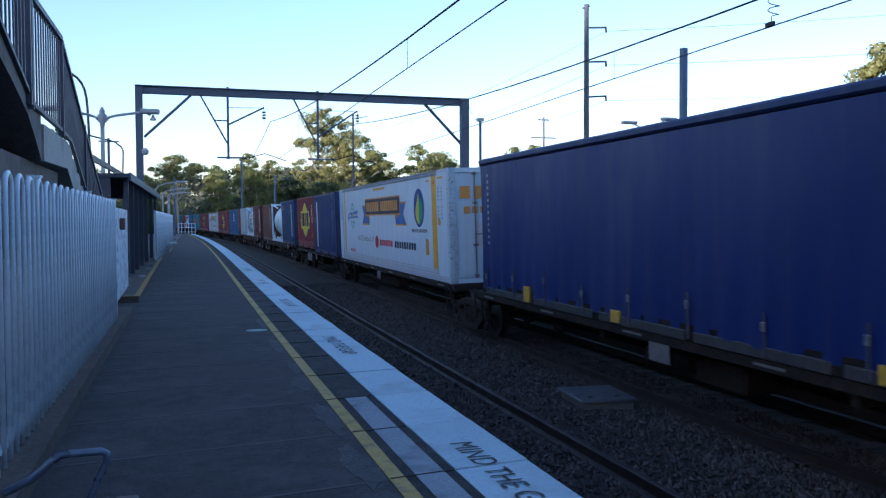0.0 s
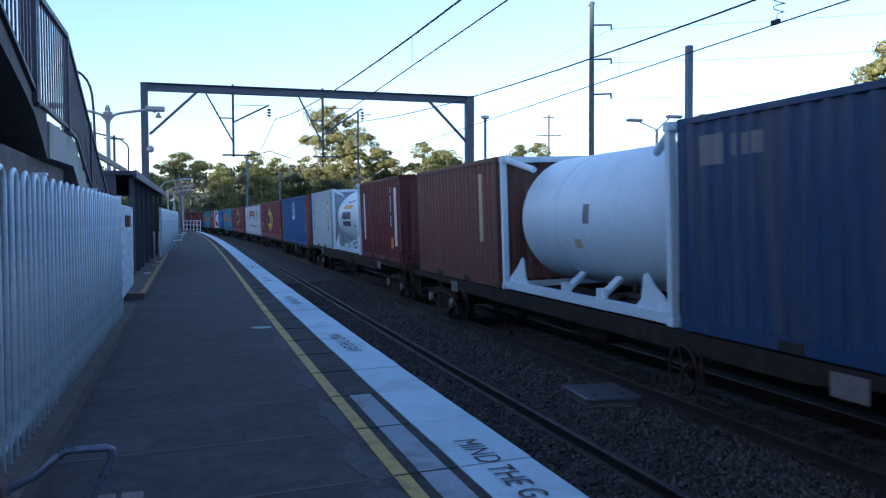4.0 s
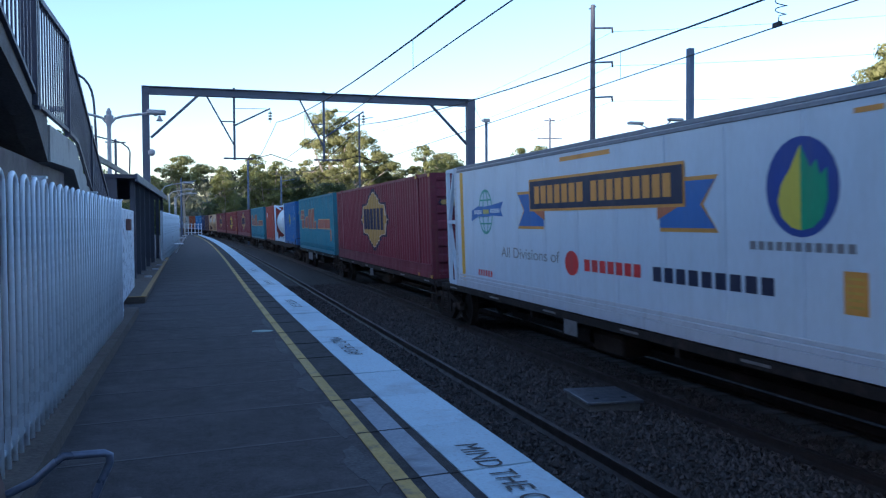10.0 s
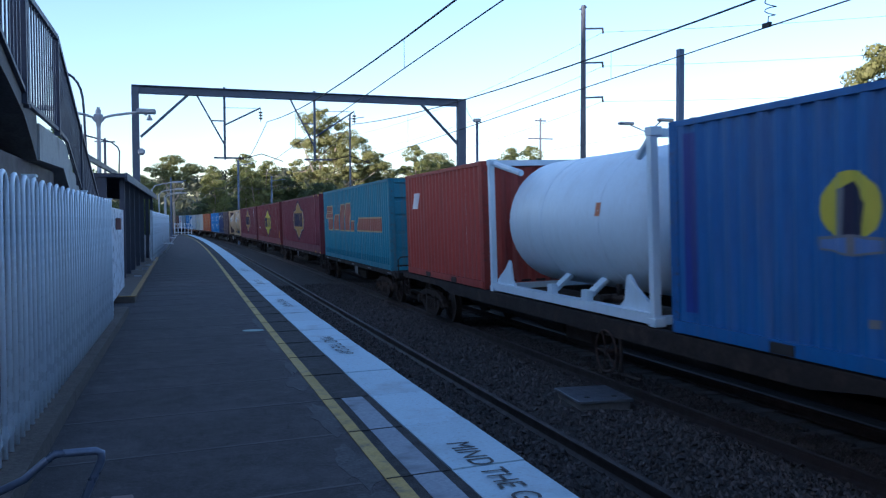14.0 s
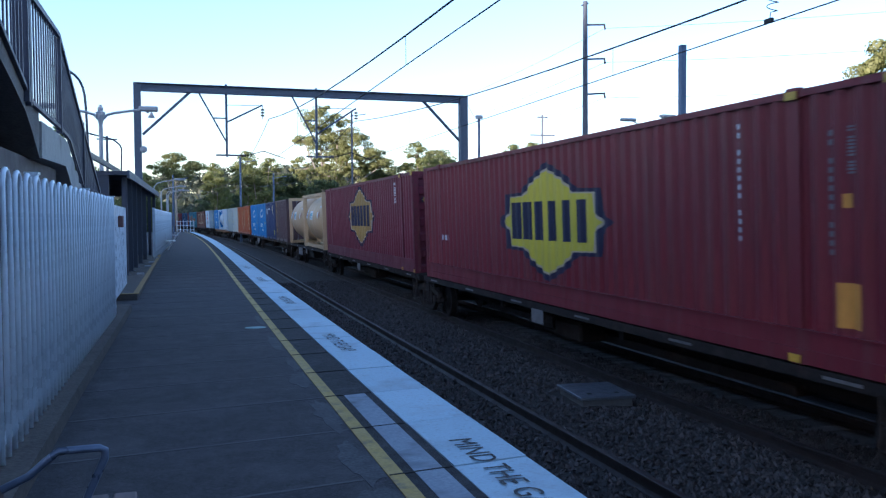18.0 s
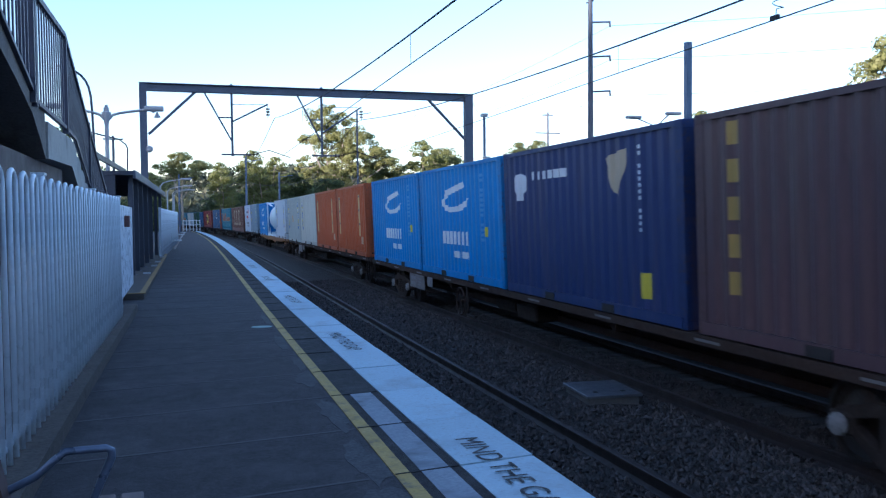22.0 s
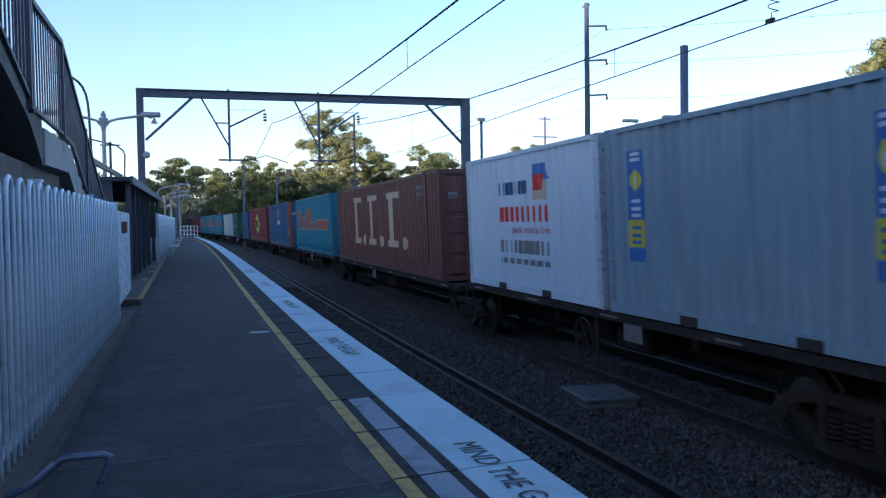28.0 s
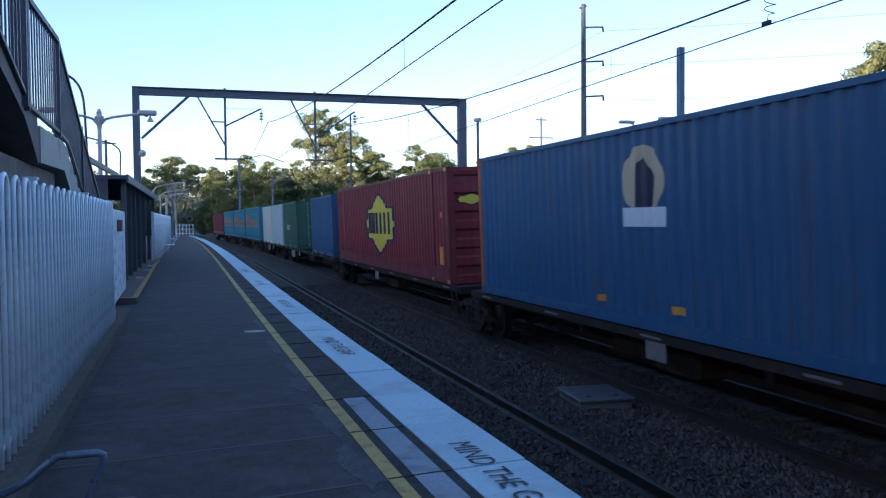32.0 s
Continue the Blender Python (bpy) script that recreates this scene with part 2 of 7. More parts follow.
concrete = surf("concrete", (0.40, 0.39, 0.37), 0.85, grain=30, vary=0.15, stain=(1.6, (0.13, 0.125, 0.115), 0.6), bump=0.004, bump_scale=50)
concrete_brown = surf("dirty_concrete", (0.11, 0.092, 0.078), 0.9, grain=30, vary=0.3, stain=(2.2, (0.045, 0.034, 0.026), 0.8), bump=0.008, bump_scale=30)
concrete_dark = surf("weathered_concrete", (0.13, 0.125, 0.118), 0.9, grain=30, vary=0.2, stain=(1.2, (0.055, 0.052, 0.05), 0.7), bump=0.006, bump_scale=40)
ballast_mat = surf("ballast", (0.025, 0.021, 0.018), 0.9, grain=25, vary=0.5, bump=0.03, bump_scale=24, stain=(0.5, (0.05, 0.042, 0.036), 0.6))
sleeper_mat = surf("sleeper", (0.045, 0.038, 0.034), 0.9, grain=20, vary=0.25, bump=0.004, spread=0.15)
rail_side = surf("rail_side", (0.026, 0.018, 0.016), 0.6, metal=0.1, grain=30, vary=0.3, bump=0.001)
rail_top = surf("rail_head", (0.30, 0.28, 0.27), 0.3, metal=0.9, grain=60, vary=0.1)
ground_mat = surf("dry_grass_ground", (0.08, 0.075, 0.04), 0.95, grain=3, vary=0.4, stain=(0.2, (0.05, 0.06, 0.025), 0.7), bump=0.03, bump_scale=8)
fence_white = surf("white_fence_paint", (0.80, 0.88, 0.95), 0.3, gloss=0.8, grain=30, vary=0.05, stain=(1.4, (0.40, 0.41, 0.40), 0.3), spread=0.04)
navy_steel = surf("navy_painted_steel", (0.055, 0.062, 0.09), 0.5, grain=30, vary=0.2, stain=(3, GRIME, 0.4))
stair_steel = surf("dark_stair_steel", (0.045, 0.052, 0.085), 0.55, grain=30, vary=0.25, stain=(3, GRIME, 0.4))
stair_concrete = surf("dark_stair_concrete", (0.17, 0.155, 0.148), 0.9, grain=30, vary=0.25, stain=(1.2, (0.035, 0.030, 0.028), 0.7), bump=0.006, bump_scale=40, streak=(3.0, (0.14, 0.13, 0.125), 0.35))
kerb_paint = surf("worn_kerb_paint", (0.33, 0.20, 0.06), 0.75, grain=40, vary=0.25, stain=(5.0, (0.09, 0.07, 0.05), 0.8))
mast_steel = surf("galvanised_mast", (0.11, 0.15, 0.235), 0.5, metal=0.5, grain=25, vary=0.2, stain=(2, RUST, 0.15))
gantry_steel = surf("grey_gantry_steel", (0.10, 0.12, 0.165), 0.55, metal=0.3, grain=25, vary=0.2, stain=(2, RUST, 0.2))
lamp_grey = surf("lamp_post_paint", (0.42, 0.43, 0.45), 0.5, grain=25, vary=0.1)
wire_black = surf("weathered_copper_wire", (0.025, 0.027, 0.03), 0.6, metal=0.4)
wood_pole = surf("timber_pole", (0.115, 0.128, 0.16), 0.85, grain=20, vary=0.3, bump=0.004, stretch=(1, 1, 0.1))
insulator = surf("porcelain", (0.07, 0.045, 0.03), 0.25, gloss=0.7)
lid_steel = surf("chequer_lid", (0.15, 0.165, 0.19), 0.4, metal=0.4, grain=40, vary=0.25, stain=(5, RUST, 0.3), bump=0.003)
bogie_steel = surf("dirty_bogie_steel", (0.030, 0.024, 0.021), 0.85, metal=0.0, gloss=0.2, grain=30, vary=0.35, stain=(4, (0.07, 0.055, 0.045), 0.5), bump=0.002)
wheel_steel = surf("wheel_steel", (0.05, 0.045, 0.042), 0.5, metal=0.6, grain=30, vary=0.3, stain=(5, RUST, 0.4))
axle_cap = surf("grey_axle_cap", (0.24, 0.24, 0.24), 0.55, grain=20, vary=0.3, stain=(8, GRIME, 0.5))
frame_brown = surf("brown_wagon_frame", (0.045, 0.030, 0.024), 0.85, gloss=0.2, grain=20, vary=0.3, stain=(2.5, GRIME, 0.6), spread=0.2)
frame_black = surf("black_wagon_frame", (0.022, 0.019, 0.018), 0.85, gloss=0.2, grain=20, vary=0.3, stain=(2.5, (0.07, 0.05, 0.04), 0.5), spread=0.25)
frame_orange = surf("orange_wagon_frame", (0.27, 0.12, 0.035), 0.65, grain=20, vary=0.3, stain=(2.5, GRIME, 0.6))
plate_white = surf("white_data_panel", (0.15, 0.15, 0.155), 0.6, grain=20, vary=0.15, stain=(6, GRIME, 0.5))
brass_yellow = surf("yellow_fitting", (0.5, 0.33, 0.04), 0.5, vary=0.15, stain=(6, GRIME, 0.4))
bark = surf("eucalypt_bark", (0.12, 0.10, 0.085), 0.85, grain=8, vary=0.3, bump=0.01, stretch=(1, 1, 0.25))
pale_bark = surf("pale_gum_bark", (0.34, 0.29, 0.23), 0.8, grain=8, vary=0.25, stain=(1.5, (0.14, 0.11, 0.09), 0.5), stretch=(1, 1, 0.25))


def leafy(name, color, spread=0.5, thin=0.3):
    m = bpy.data.materials.new(name)
    m.use_nodes = True
    t = m.node_tree
    p = t.nodes["Principled BSDF"]
    p.inputs["Roughness"].default_value = 0.6
    g = t.nodes.new("ShaderNodeNewGeometry")
    r = t.nodes.new("ShaderNodeMapRange")
    r.inputs["To Min"].default_value, r.inputs["To Max"].default_value = 1 - spread, 1 + spread
    t.links.new(g.outputs["Random Per Island"], r.inputs["Value"])
    h = t.nodes.new("ShaderNodeHueSaturation")
    h.inputs["Color"].default_value = (*color, 1)
    t.links.new(r.outputs["Result"], h.inputs["Value"])
    t.links.new(h.outputs["Color"], p.inputs["Base Color"])
    tr = t.nodes.new("ShaderNodeBsdfTranslucent")
    t.links.new(h.outputs["Color"], tr.inputs["Color"])
    ms = t.nodes.new("ShaderNodeMixShader")
    ms.inputs[0].default_value = thin
    t.links.new(p.outputs[0], ms.inputs[1])
    t.links.new(tr.outputs[0], ms.inputs[2])
    t.links.new(ms.outputs[0], t.nodes["Material Output"].inputs["Surface"])
    return m


gum_leaf = leafy("gum_leaves", (0.225, 0.235, 0.082), 0.3, 0.4)
wood_leaf = leafy("forest_leaves", (0.072, 0.10, 0.036), 0.3, 0.35)
pale_leaf = leafy("pale_forest_leaves", (0.175, 0.195, 0.06), 0.3, 0.4)
hill_leaf = leafy("hill_forest_leaves", (0.06, 0.07, 0.04))

_paints = {}
_hues = {}


def paint(name, color, dirt=0.45, rough=0.5):
    """Container paint: streaked downwards, rusty and grimy in patches."""
    if name not in _paints:
        _hues[name] = color
        pale = sum(color) > 1.0
        dirty = tuple((0.72 if pale else 0.45) * c + (0.28 if pale else 0.55) * g for c, g in zip(color, GRIME))
        run = tuple((0.7 if pale else 0.4) * c + (0.3 if pale else 0.6) * g for c, g in zip(color, (0.12, 0.10, 0.09)))
        _paints[name] = surf(name, color, rough, grain=14, vary=0.05 if pale else 0.10, stain=(1.1, dirty, dirt), stretch=(1.6, 1.6, 0.45), gloss=0.4, streak=(5.0, run, dirt * 0.9))
    return _paints[name]


def worn_of(m):
    """The same paint where it is knocked and rusty: on corner posts and castings."""
    name = m.name + "_worn"
    if name not in _paints:
        c = _hues[m.name]
        rust = tuple(0.35 * a + 0.65 * b for a, b in zip(c, (0.10, 0.055, 0.035)))
        _paints[name] = surf(name, tuple(0.85 * v for v in c), 0.6, grain=14, vary=0.12, stain=(2.6, rust, 0.75), gloss=0.35, streak=(7.0, rust, 0.5), speck=(16.0, (0.06, 0.035, 0.025), 0.5))
    return _paints[name]


logo_plain = surf("faded_white_print", (0.5, 0.5, 0.52), 0.6)
logo_plain_red = surf("faded_red_print", (0.35, 0.05, 0.06), 0.6)
loose_stone = leafy("loose_stones", (0.034, 0.028, 0.026), 0.97, 0.0)
# ---- ground, tracks and platforms ----
NEAR_OFF = -3.66            # middle of the platform's own track, from the train's track
EDGE_OFF = -4.965           # platform edge

# one sheet of ground: ballast level by the tracks, rolling away and rising to hills far ahead
bm = bmesh.new()
gx = [-900, -500, -300, -200, -140, -100, -70, -45, -28, -16, -8, -3, 2, 8, 14, 20, 28, 40, 60, 90, 130, 190, 280, 450, 900]
gy = [-700, -400, -250, -170, -120, -80, -50, -25, 0, 25, 50, 75, 100, 130, 165, 200, 240, 290, 350, 420, 520, 700, 1000]


def ground_z(x, y):
    p = on_line(min(max(y, S_LOW), S_HIGH))
    d = abs(x - p.x)
    z = -1.42
    z += 0.02 * max(0.0, d - 25) * (1 if y > 60 else 0.25)
    # unseen ridges added behind and left of the station to keep the low sun off it
    back = max(0.0, -y - 90)
    bank = min(1.0, max(0.0, (-x - 200) / 100)) * min(1.0, max(0.0, (200 - y) / 80))
    z += max(26.0 * min(1.0, back / 70.0) ** 1.2, bank * (83.0 - 11.0 * min(1.0, max(0.0, (y + 100) / 80))))
    # hills beyond the bend
    z += 24.0 * math.exp(-(((x + 150) / 150) ** 2 + ((y - 640) / 200) ** 2))
    z += 27.0 * math.exp(-(((x - 90) / 120) ** 2 + ((y - 620) / 160) ** 2))
    return z


grid = [[bm.verts.new((x, y, ground_z(x, y))) for x in gx] for y in gy]
for a, b in zip(grid, grid[1:]):
    for i in range(len(gx) - 1):
        bm.faces.new((a[i], a[i + 1], b[i + 1], b[i]))
part("ground", bm, ground_mat, smooth=True, label="dry grassy ground sloping up to wooded hills", kind="structure")

# ballast bed under both tracks
bm = bmesh.new()
strip(bm, [(-4.85, -1.5), (-4.85, -1.10), (-4.5, -1.05), (-2.6, -1.045), (-1.75, -1.0), (-1.0, -1.05), (1.0, -1.06), (2.0, -1.10), (3.4, -1.5)], stations(-60, 320, 4))
part("ballast_bed", bm, ballast_mat, label="dark crushed stone ballast under the tracks", kind="structure")


def rail_outline(c, zt):
    return [(c - 0.07, zt - 0.16), (c - 0.07, zt - 0.145), (c - 0.012, zt - 0.12), (c - 0.012, zt - 0.045), (c - 0.035, zt - 0.035), (c - 0.035, zt - 0.006),
            (c - 0.027, zt), (c + 0.027, zt), (c + 0.035, zt - 0.006), (c + 0.035, zt - 0.035), (c + 0.012, zt - 0.045), (c + 0.012, zt - 0.12), (c + 0.07, zt - 0.145), (c + 0.07, zt - 0.16)]


for c in (NEAR_OFF - 0.755, NEAR_OFF + 0.755, -0.755, 0.755):
    bm = strip(bmesh.new(), rail_outline(c, RAIL_Z), stations(-60, 320, 3))
    # far rail's head takes the dark side colour, standing for shade under the train
    rail = part("rail", bm, [rail_side, rail_top if c < 0 else rail_side], label="rusty steel rail with a bright worn head", kind="structure")
    me = rail.data
    for pl in me.polygons:
        if pl.normal.z > 0.8 and pl.center.z > RAIL_Z - 0.004:
            pl.material_index = 1

# platform: asphalt deck with a coping of painted slabs
P0, P1 = -25.0, 108.0
bm = strip(bmesh.new(), [(-30.0, -1.45), (-30.0, -0.012), (EDGE_OFF - 0.93, 0.0), (EDGE_OFF - 0.93, -1.45)], stations(P0, P1, 3))
part("platform", bm, asphalt, label="dark worn asphalt platform surface", kind="structure")
bm = strip(bmesh.new(), [(EDGE_OFF - 0.928, -1.45), (EDGE_OFF - 0.928, -0.03), (EDGE_OFF - 0.12, -0.03), (EDGE_OFF - 0.12, -1.45)], stations(P0, P1, 3))
platform_wall = part("platform_wall", bm, concrete_dark, label="stained concrete platform face", kind="structure")
# ---- platform surfaces ----
SLAB, FIRST = 1.167, 7.28 - 27 * 1.167
SKEW = 0.12                 # the slabs' joints run a little aslant


def flat_patch(name, o0, o1, s0, s1, z, material, parent=None, label="", step=3.0, thick=0.012, skew=0.0):
    bm = bmesh.new()
    rings = [[bm.verts.new(on_line(s + skew * (o - EDGE_OFF), o, h)) for o, h in ((o0, z - thick), (o0, z), (o1, z), (o1, z - thick))] for s in stations(s0, s1, step)]
    for p, q in zip(rings, rings[1:]):
        for k in range(4):
            bm.faces.new((p[k], q[k], q[(k + 1) % 4], p[(k + 1) % 4]))
    bm.faces.new(rings[0])
    bm.faces.new(rings[-1][::-1])
    return part(name, bm, material, parent, label)


def worn_patch(s, o, reach, wide, seed):
    """A thin ragged patch of pale wear on the asphalt."""
    rng = random.Random(seed)
    n = 18
    pts = []
    for i in range(n):
        a = 2 * math.pi * i / n
        k = rng.uniform(0.55, 1.1)
        pts.append(on_line(s + reach * k * math.sin(a), min(EDGE_OFF - 0.947, o + wide * k * math.cos(a)), 0.0))
    bm = prism(bmesh.new(), [(p.x, p.y) for p in pts], -0.004, 0.0028)
    return part("worn_patch", bm, faded_strip, platform, "pale ragged wear beside the yellow line")


platform = bpy.data.objects["platform"]
s, i = FIRST, 0
while s < P1 - 1.3:
    flat_patch("coping_slab", EDGE_OFF - 0.503, EDGE_OFF + 0.012, s + 0.008, s + SLAB - 0.008, 0.006 + 0.003 * math.sin(i * 2.3), edge_white, platform_wall, step=1.3, thick=0.08, skew=SKEW)
    s += SLAB
    i += 1
flat_patch("dark_strip", EDGE_OFF - 0.845, EDGE_OFF - 0.51, P0, P1, 0.003, asphalt_dark, platform, "dark patched asphalt strip")
s = FIRST
while s < 7.2:
    flat_patch("pale_strip", EDGE_OFF - 0.772, EDGE_OFF - 0.582, s + 0.01, s + SLAB - 0.01, 0.007, pale_paint, platform, "worn pale painted strip", step=1.3, skew=SKEW)
    s += SLAB
flat_patch("yellow_line", EDGE_OFF - 0.945, EDGE_OFF - 0.845, P0, P1, 0.006, yellow_paint, platform, "worn yellow safety line")
s = FIRST
while s < P1 - 1.3:
    flat_patch("slab_joint", -8.0, EDGE_OFF - 0.95, s - 0.016, s + 0.016, 0.0025, joint_line, platform, step=1.0, skew=SKEW)
    flat_patch("slab_joint", EDGE_OFF - 0.94, EDGE_OFF - 0.52, s - 0.007, s + 0.007, 0.0095, joint_dark, platform, step=1.0, skew=SKEW)
    flat_patch("slab_joint", EDGE_OFF - 0.50, EDGE_OFF + 0.005, s - 0.007, s + 0.007, -0.012, joint_dark, platform_wall, step=1.0, skew=SKEW)
    s += SLAB
for k, (sp, o, reach, wide) in enumerate(((5.2, -1.08, 0.55, 0.14), (6.55, -1.05, 0.62, 0.10), (4.3, -1.1, 0.5, 0.16), (8.0, -1.05, 0.42, 0.13), (8.9, -1.02, 0.5, 0.07), (10.6, -1.04, 0.7, 0.08), (13.0, -1.03, 0.8, 0.06), (3.4, -1.06, 0.5, 0.1))):
    worn_patch(sp, EDGE_OFF + o + 0.02, reach, wide, 300 + k)
q = on_line(12.13, -6.1, 0.0)
part("painted_patch", prism(bmesh.new(), [(q.x + 0.15 * math.cos(a), q.y + 0.11 * math.sin(a)) for a in [2 * math.pi * i / 16 for i in range(16)]], -0.004, 0.005), green_patch, platform, "pale green painted oval patch")


def lettering(text, size, m, material, parent, name="lettering", label="", squeeze=1.0):
    cu = bpy.data.curves.new(name, "FONT")
    cu.body, cu.size, cu.align_x = text, size, "LEFT"
    tmp = bpy.data.objects.new(name, cu)
    me = bpy.data.meshes.new_from_object(tmp)
    bpy.data.objects.remove(tmp)
    me.transform(Matrix.Diagonal((squeeze, 1, 1, 1)))
    me.materials.clear()
    ob = part(name, me, material, parent, label)
    ob.matrix_basis = m
    return ob


for s in (5.47, 11.08, 16.8, 22.5, 28.2):
    p = on_line(s, EDGE_OFF - 0.36, 0.0125)
    lettering("MIND THE GAP", 0.245, Matrix.Translation(p) @ Matrix.Rotation(radians(-90), 4, "Z"), letter_black, platform, "stencilled_words", "black stencilled words on the white edge", 0.92)

# concrete plinth under the fences
bm = prism(bmesh.new(), [(-1.3, -6.0), (-0.83, -6.0), (-0.81, 5.0), (-0.79, 8.0), (-0.69, 14.3), (-0.68, 15.2), (-1.3, 15.2)], -0.05, 0.125)
bmesh.ops.bevel(bm, geom=[e for e in bm.edges if min(v.co.z for v in e.verts) > 0.1], offset=0.018, segments=2, affect="EDGES")
part("plinth", bm, concrete_brown, label="rough concrete plinth along the fence", kind="structure")
bm = bmesh.new()
prism(bm, [(-6.0, 17.25), (-0.66, 17.25), (-0.45, 36.0), (-6.0, 36.0)], -0.05, 0.12)
part("shelter_floor", bm, concrete_brown, label="raised concrete floor of the shelter", kind="structure")
bm = bmesh.new()
bar(bm, (-1.4, 17.3, 0.124), (-0.63, 17.3, 0.124), 0.1, 0.012)
bar(bm, (-0.69, 17.3, 0.125), (-0.48, 36.0, 0.125), 0.1, 0.012)
part("kerb_line", bm, kerb_paint, label="yellow painted kerb edge", kind="structure")


# ---- white hoop-topped fence: pairs of uprights bent over into a loop ----
def hoop_mesh(h, w=0.19, r=0.0175):
    bm = bmesh.new()
    pts = [(0, 0, 0), (0, 0, h - w / 2)] + [(0, w / 2 - w / 2 * math.cos(a), h - w / 2 + w / 2 * math.sin(a)) for a in [math.pi * i / 8 for i in range(1, 8)]] + [(0, w, h - w / 2), (0, w, 0)]
    pipe(bm, pts, r, 7)
    me = bpy.data.meshes.new("hoop")
    bm.to_mesh(me)
    bm.free()
    me.polygons.foreach_set("use_smooth", [True] * len(me.polygons))
    me.materials.append(fence_white)
    return me


def hoop_fence(name, label, a, b, z, h, pitch, posts, mesh=None, rise=0.0):
    root = thing(name, label, "fence")
    a, b = Vector((*a, z)), Vector((*b, z + rise))
    way = (b - a).normalized()
    turn = Matrix.Rotation(math.atan2(-way.x, way.y), 4, "Z")
    n = int((b - a).length / pitch)
    me = mesh or hoop_mesh(h, pitch * 0.5)
    for i in range(n):
        ob = new("hoop", me)
        ob.parent = root
        ob.matrix_basis = Matrix.Translation(a + way * (i * pitch)) @ turn @ Matrix.Rotation(radians(random.uniform(-0.4, 0.4)), 4, "X")
    side = Vector((way.y, -way.x, 0))
    for zz in (0.1,):
        bm = bar(bmesh.new(), a + Vector((0, 0, zz)) - side * 0.03, b + Vector((0, 0, zz)) - side * 0.03, 0.045, 0.03)
        part("fence_rail", bm, fence_white, root)
    for d in posts:
        p = a + way * d - side * 0.06
        bm = boxed(-0.04, 0.04, -0.04, 0.04, -0.09, h + 0.03, Matrix.Translation(p) @ turn)
        box(bm, -0.05, 0.05, -0.05, 0.05, h + 0.03, h + 0.05, Matrix.Translation(p) @ turn)
        box(bm, -0.09, 0.09, -0.07, 0.07, -0.09, -0.078, Matrix.Translation(p + side * 0.06) @ turn)
        part("fence_post", bm, fence_white, root)
    return root, me


fence, hoop_me = hoop_fence("platform_fence", "white painted steel fence with looped tops on a concrete plinth", (-1.01, 3.0), (-0.815, 13.75), 0.13, 1.75, 0.372, (0.6, 4.0, 7.4, 10.75))
hoop_fence("platform_fence", "white looped steel fence farther along the platform", (-0.62, 34.2), (-0.02, 58.0), 0.02, 1.95, 0.345, (0.2, 8, 16, 23.5), None)
root = thing("sheet_fence", "white sheet metal fence with a small brown box", "fence")
part("sheet", boxed(-1.01, -0.97, 15.9, 19.9, 0.13, 1.83, bevel=0.008), fence_white, root)
for y in (15.95, 17.9, 19.85):
    part("panel_post", boxed(-1.06, -1.01, y - 0.03, y + 0.03, -0.02, 1.83), fence_white, root)
part("meter_box", boxed(-0.97, -0.88, 17.0, 17.3, 1.42, 1.64, bevel=0.01), surf("red_brown_sign", (0.16, 0.07, 0.06), 0.6), root, "small red-brown box")

# ---- shelter: posts under a low dark canopy ----
root = thing("platform_shelter", "dark open shelter with steel posts and a flat canopy", "shelter")
bm = bmesh.new()
prism(bm, [(-1.05, 22.7), (-0.58, 42.0), (-6.0, 42.0), (-6.0, 22.7)], 2.70, 2.80)
part("canopy", bm, navy_steel, root)
bm = bmesh.new()
bar(bm, (-1.03, 22.7, 2.72), (-0.56, 42, 2.72), 0.06, 0.2)
part("fascia", bm, gantry_steel, root, "grey fascia board")
for i in range(10):
    y = 23.4 + i * 1.9
    part("rafter", bar(bmesh.new(), (-1.2 + 0.024 * (y - 22), y, 2.66), (-5.0, y, 2.66), 0.06, 0.1), navy_steel, root)
part("roof_beam", bar(bmesh.new(), (-1.62, 18.9, 2.93), (-1.4, 25.5, 2.93), 0.06, 0.12), navy_steel, root)
for y in (23.1, 24.9, 26.8, 29.2, 32.0, 35.5, 39.5):
    x = -1.17 + 0.024 * (y - 22)
    bm = boxed(x - 0.06, x + 0.06, y - 0.06, y + 0.06, 0.1, 2.70)
    box(bm, x - 0.12, x + 0.12, y - 0.12, y + 0.12, 0.11, 0.13)
    part("shelter_post", bm, navy_steel, root)
part("back_wall", boxed(-5.2, -5.05, 22.7, 42.0, 0.0, 2.70), concrete_dark, root)
part("end_wall", boxed(-5.05, -1.5, 22.75, 22.87, 0.0, 2.70), navy_steel, root)
part("notice_board", boxed(-3.0, -2.92, 25.0, 26.6, 0.9, 1.9, bevel=0.01), plate_white, root, "pale notice board")
for y in (23.4, 27.0, 29.5, 33.0):
    s2 = thing("foot_plate", "pale bent steel foot of the shelter", "bracket")
    part("plate", boxed(-0.93 + 0.024 * (y - 22), -0.75 + 0.024 * (y - 22), y - 0.05, y + 0.05, 0.12, 0.16), lamp_grey, s2)

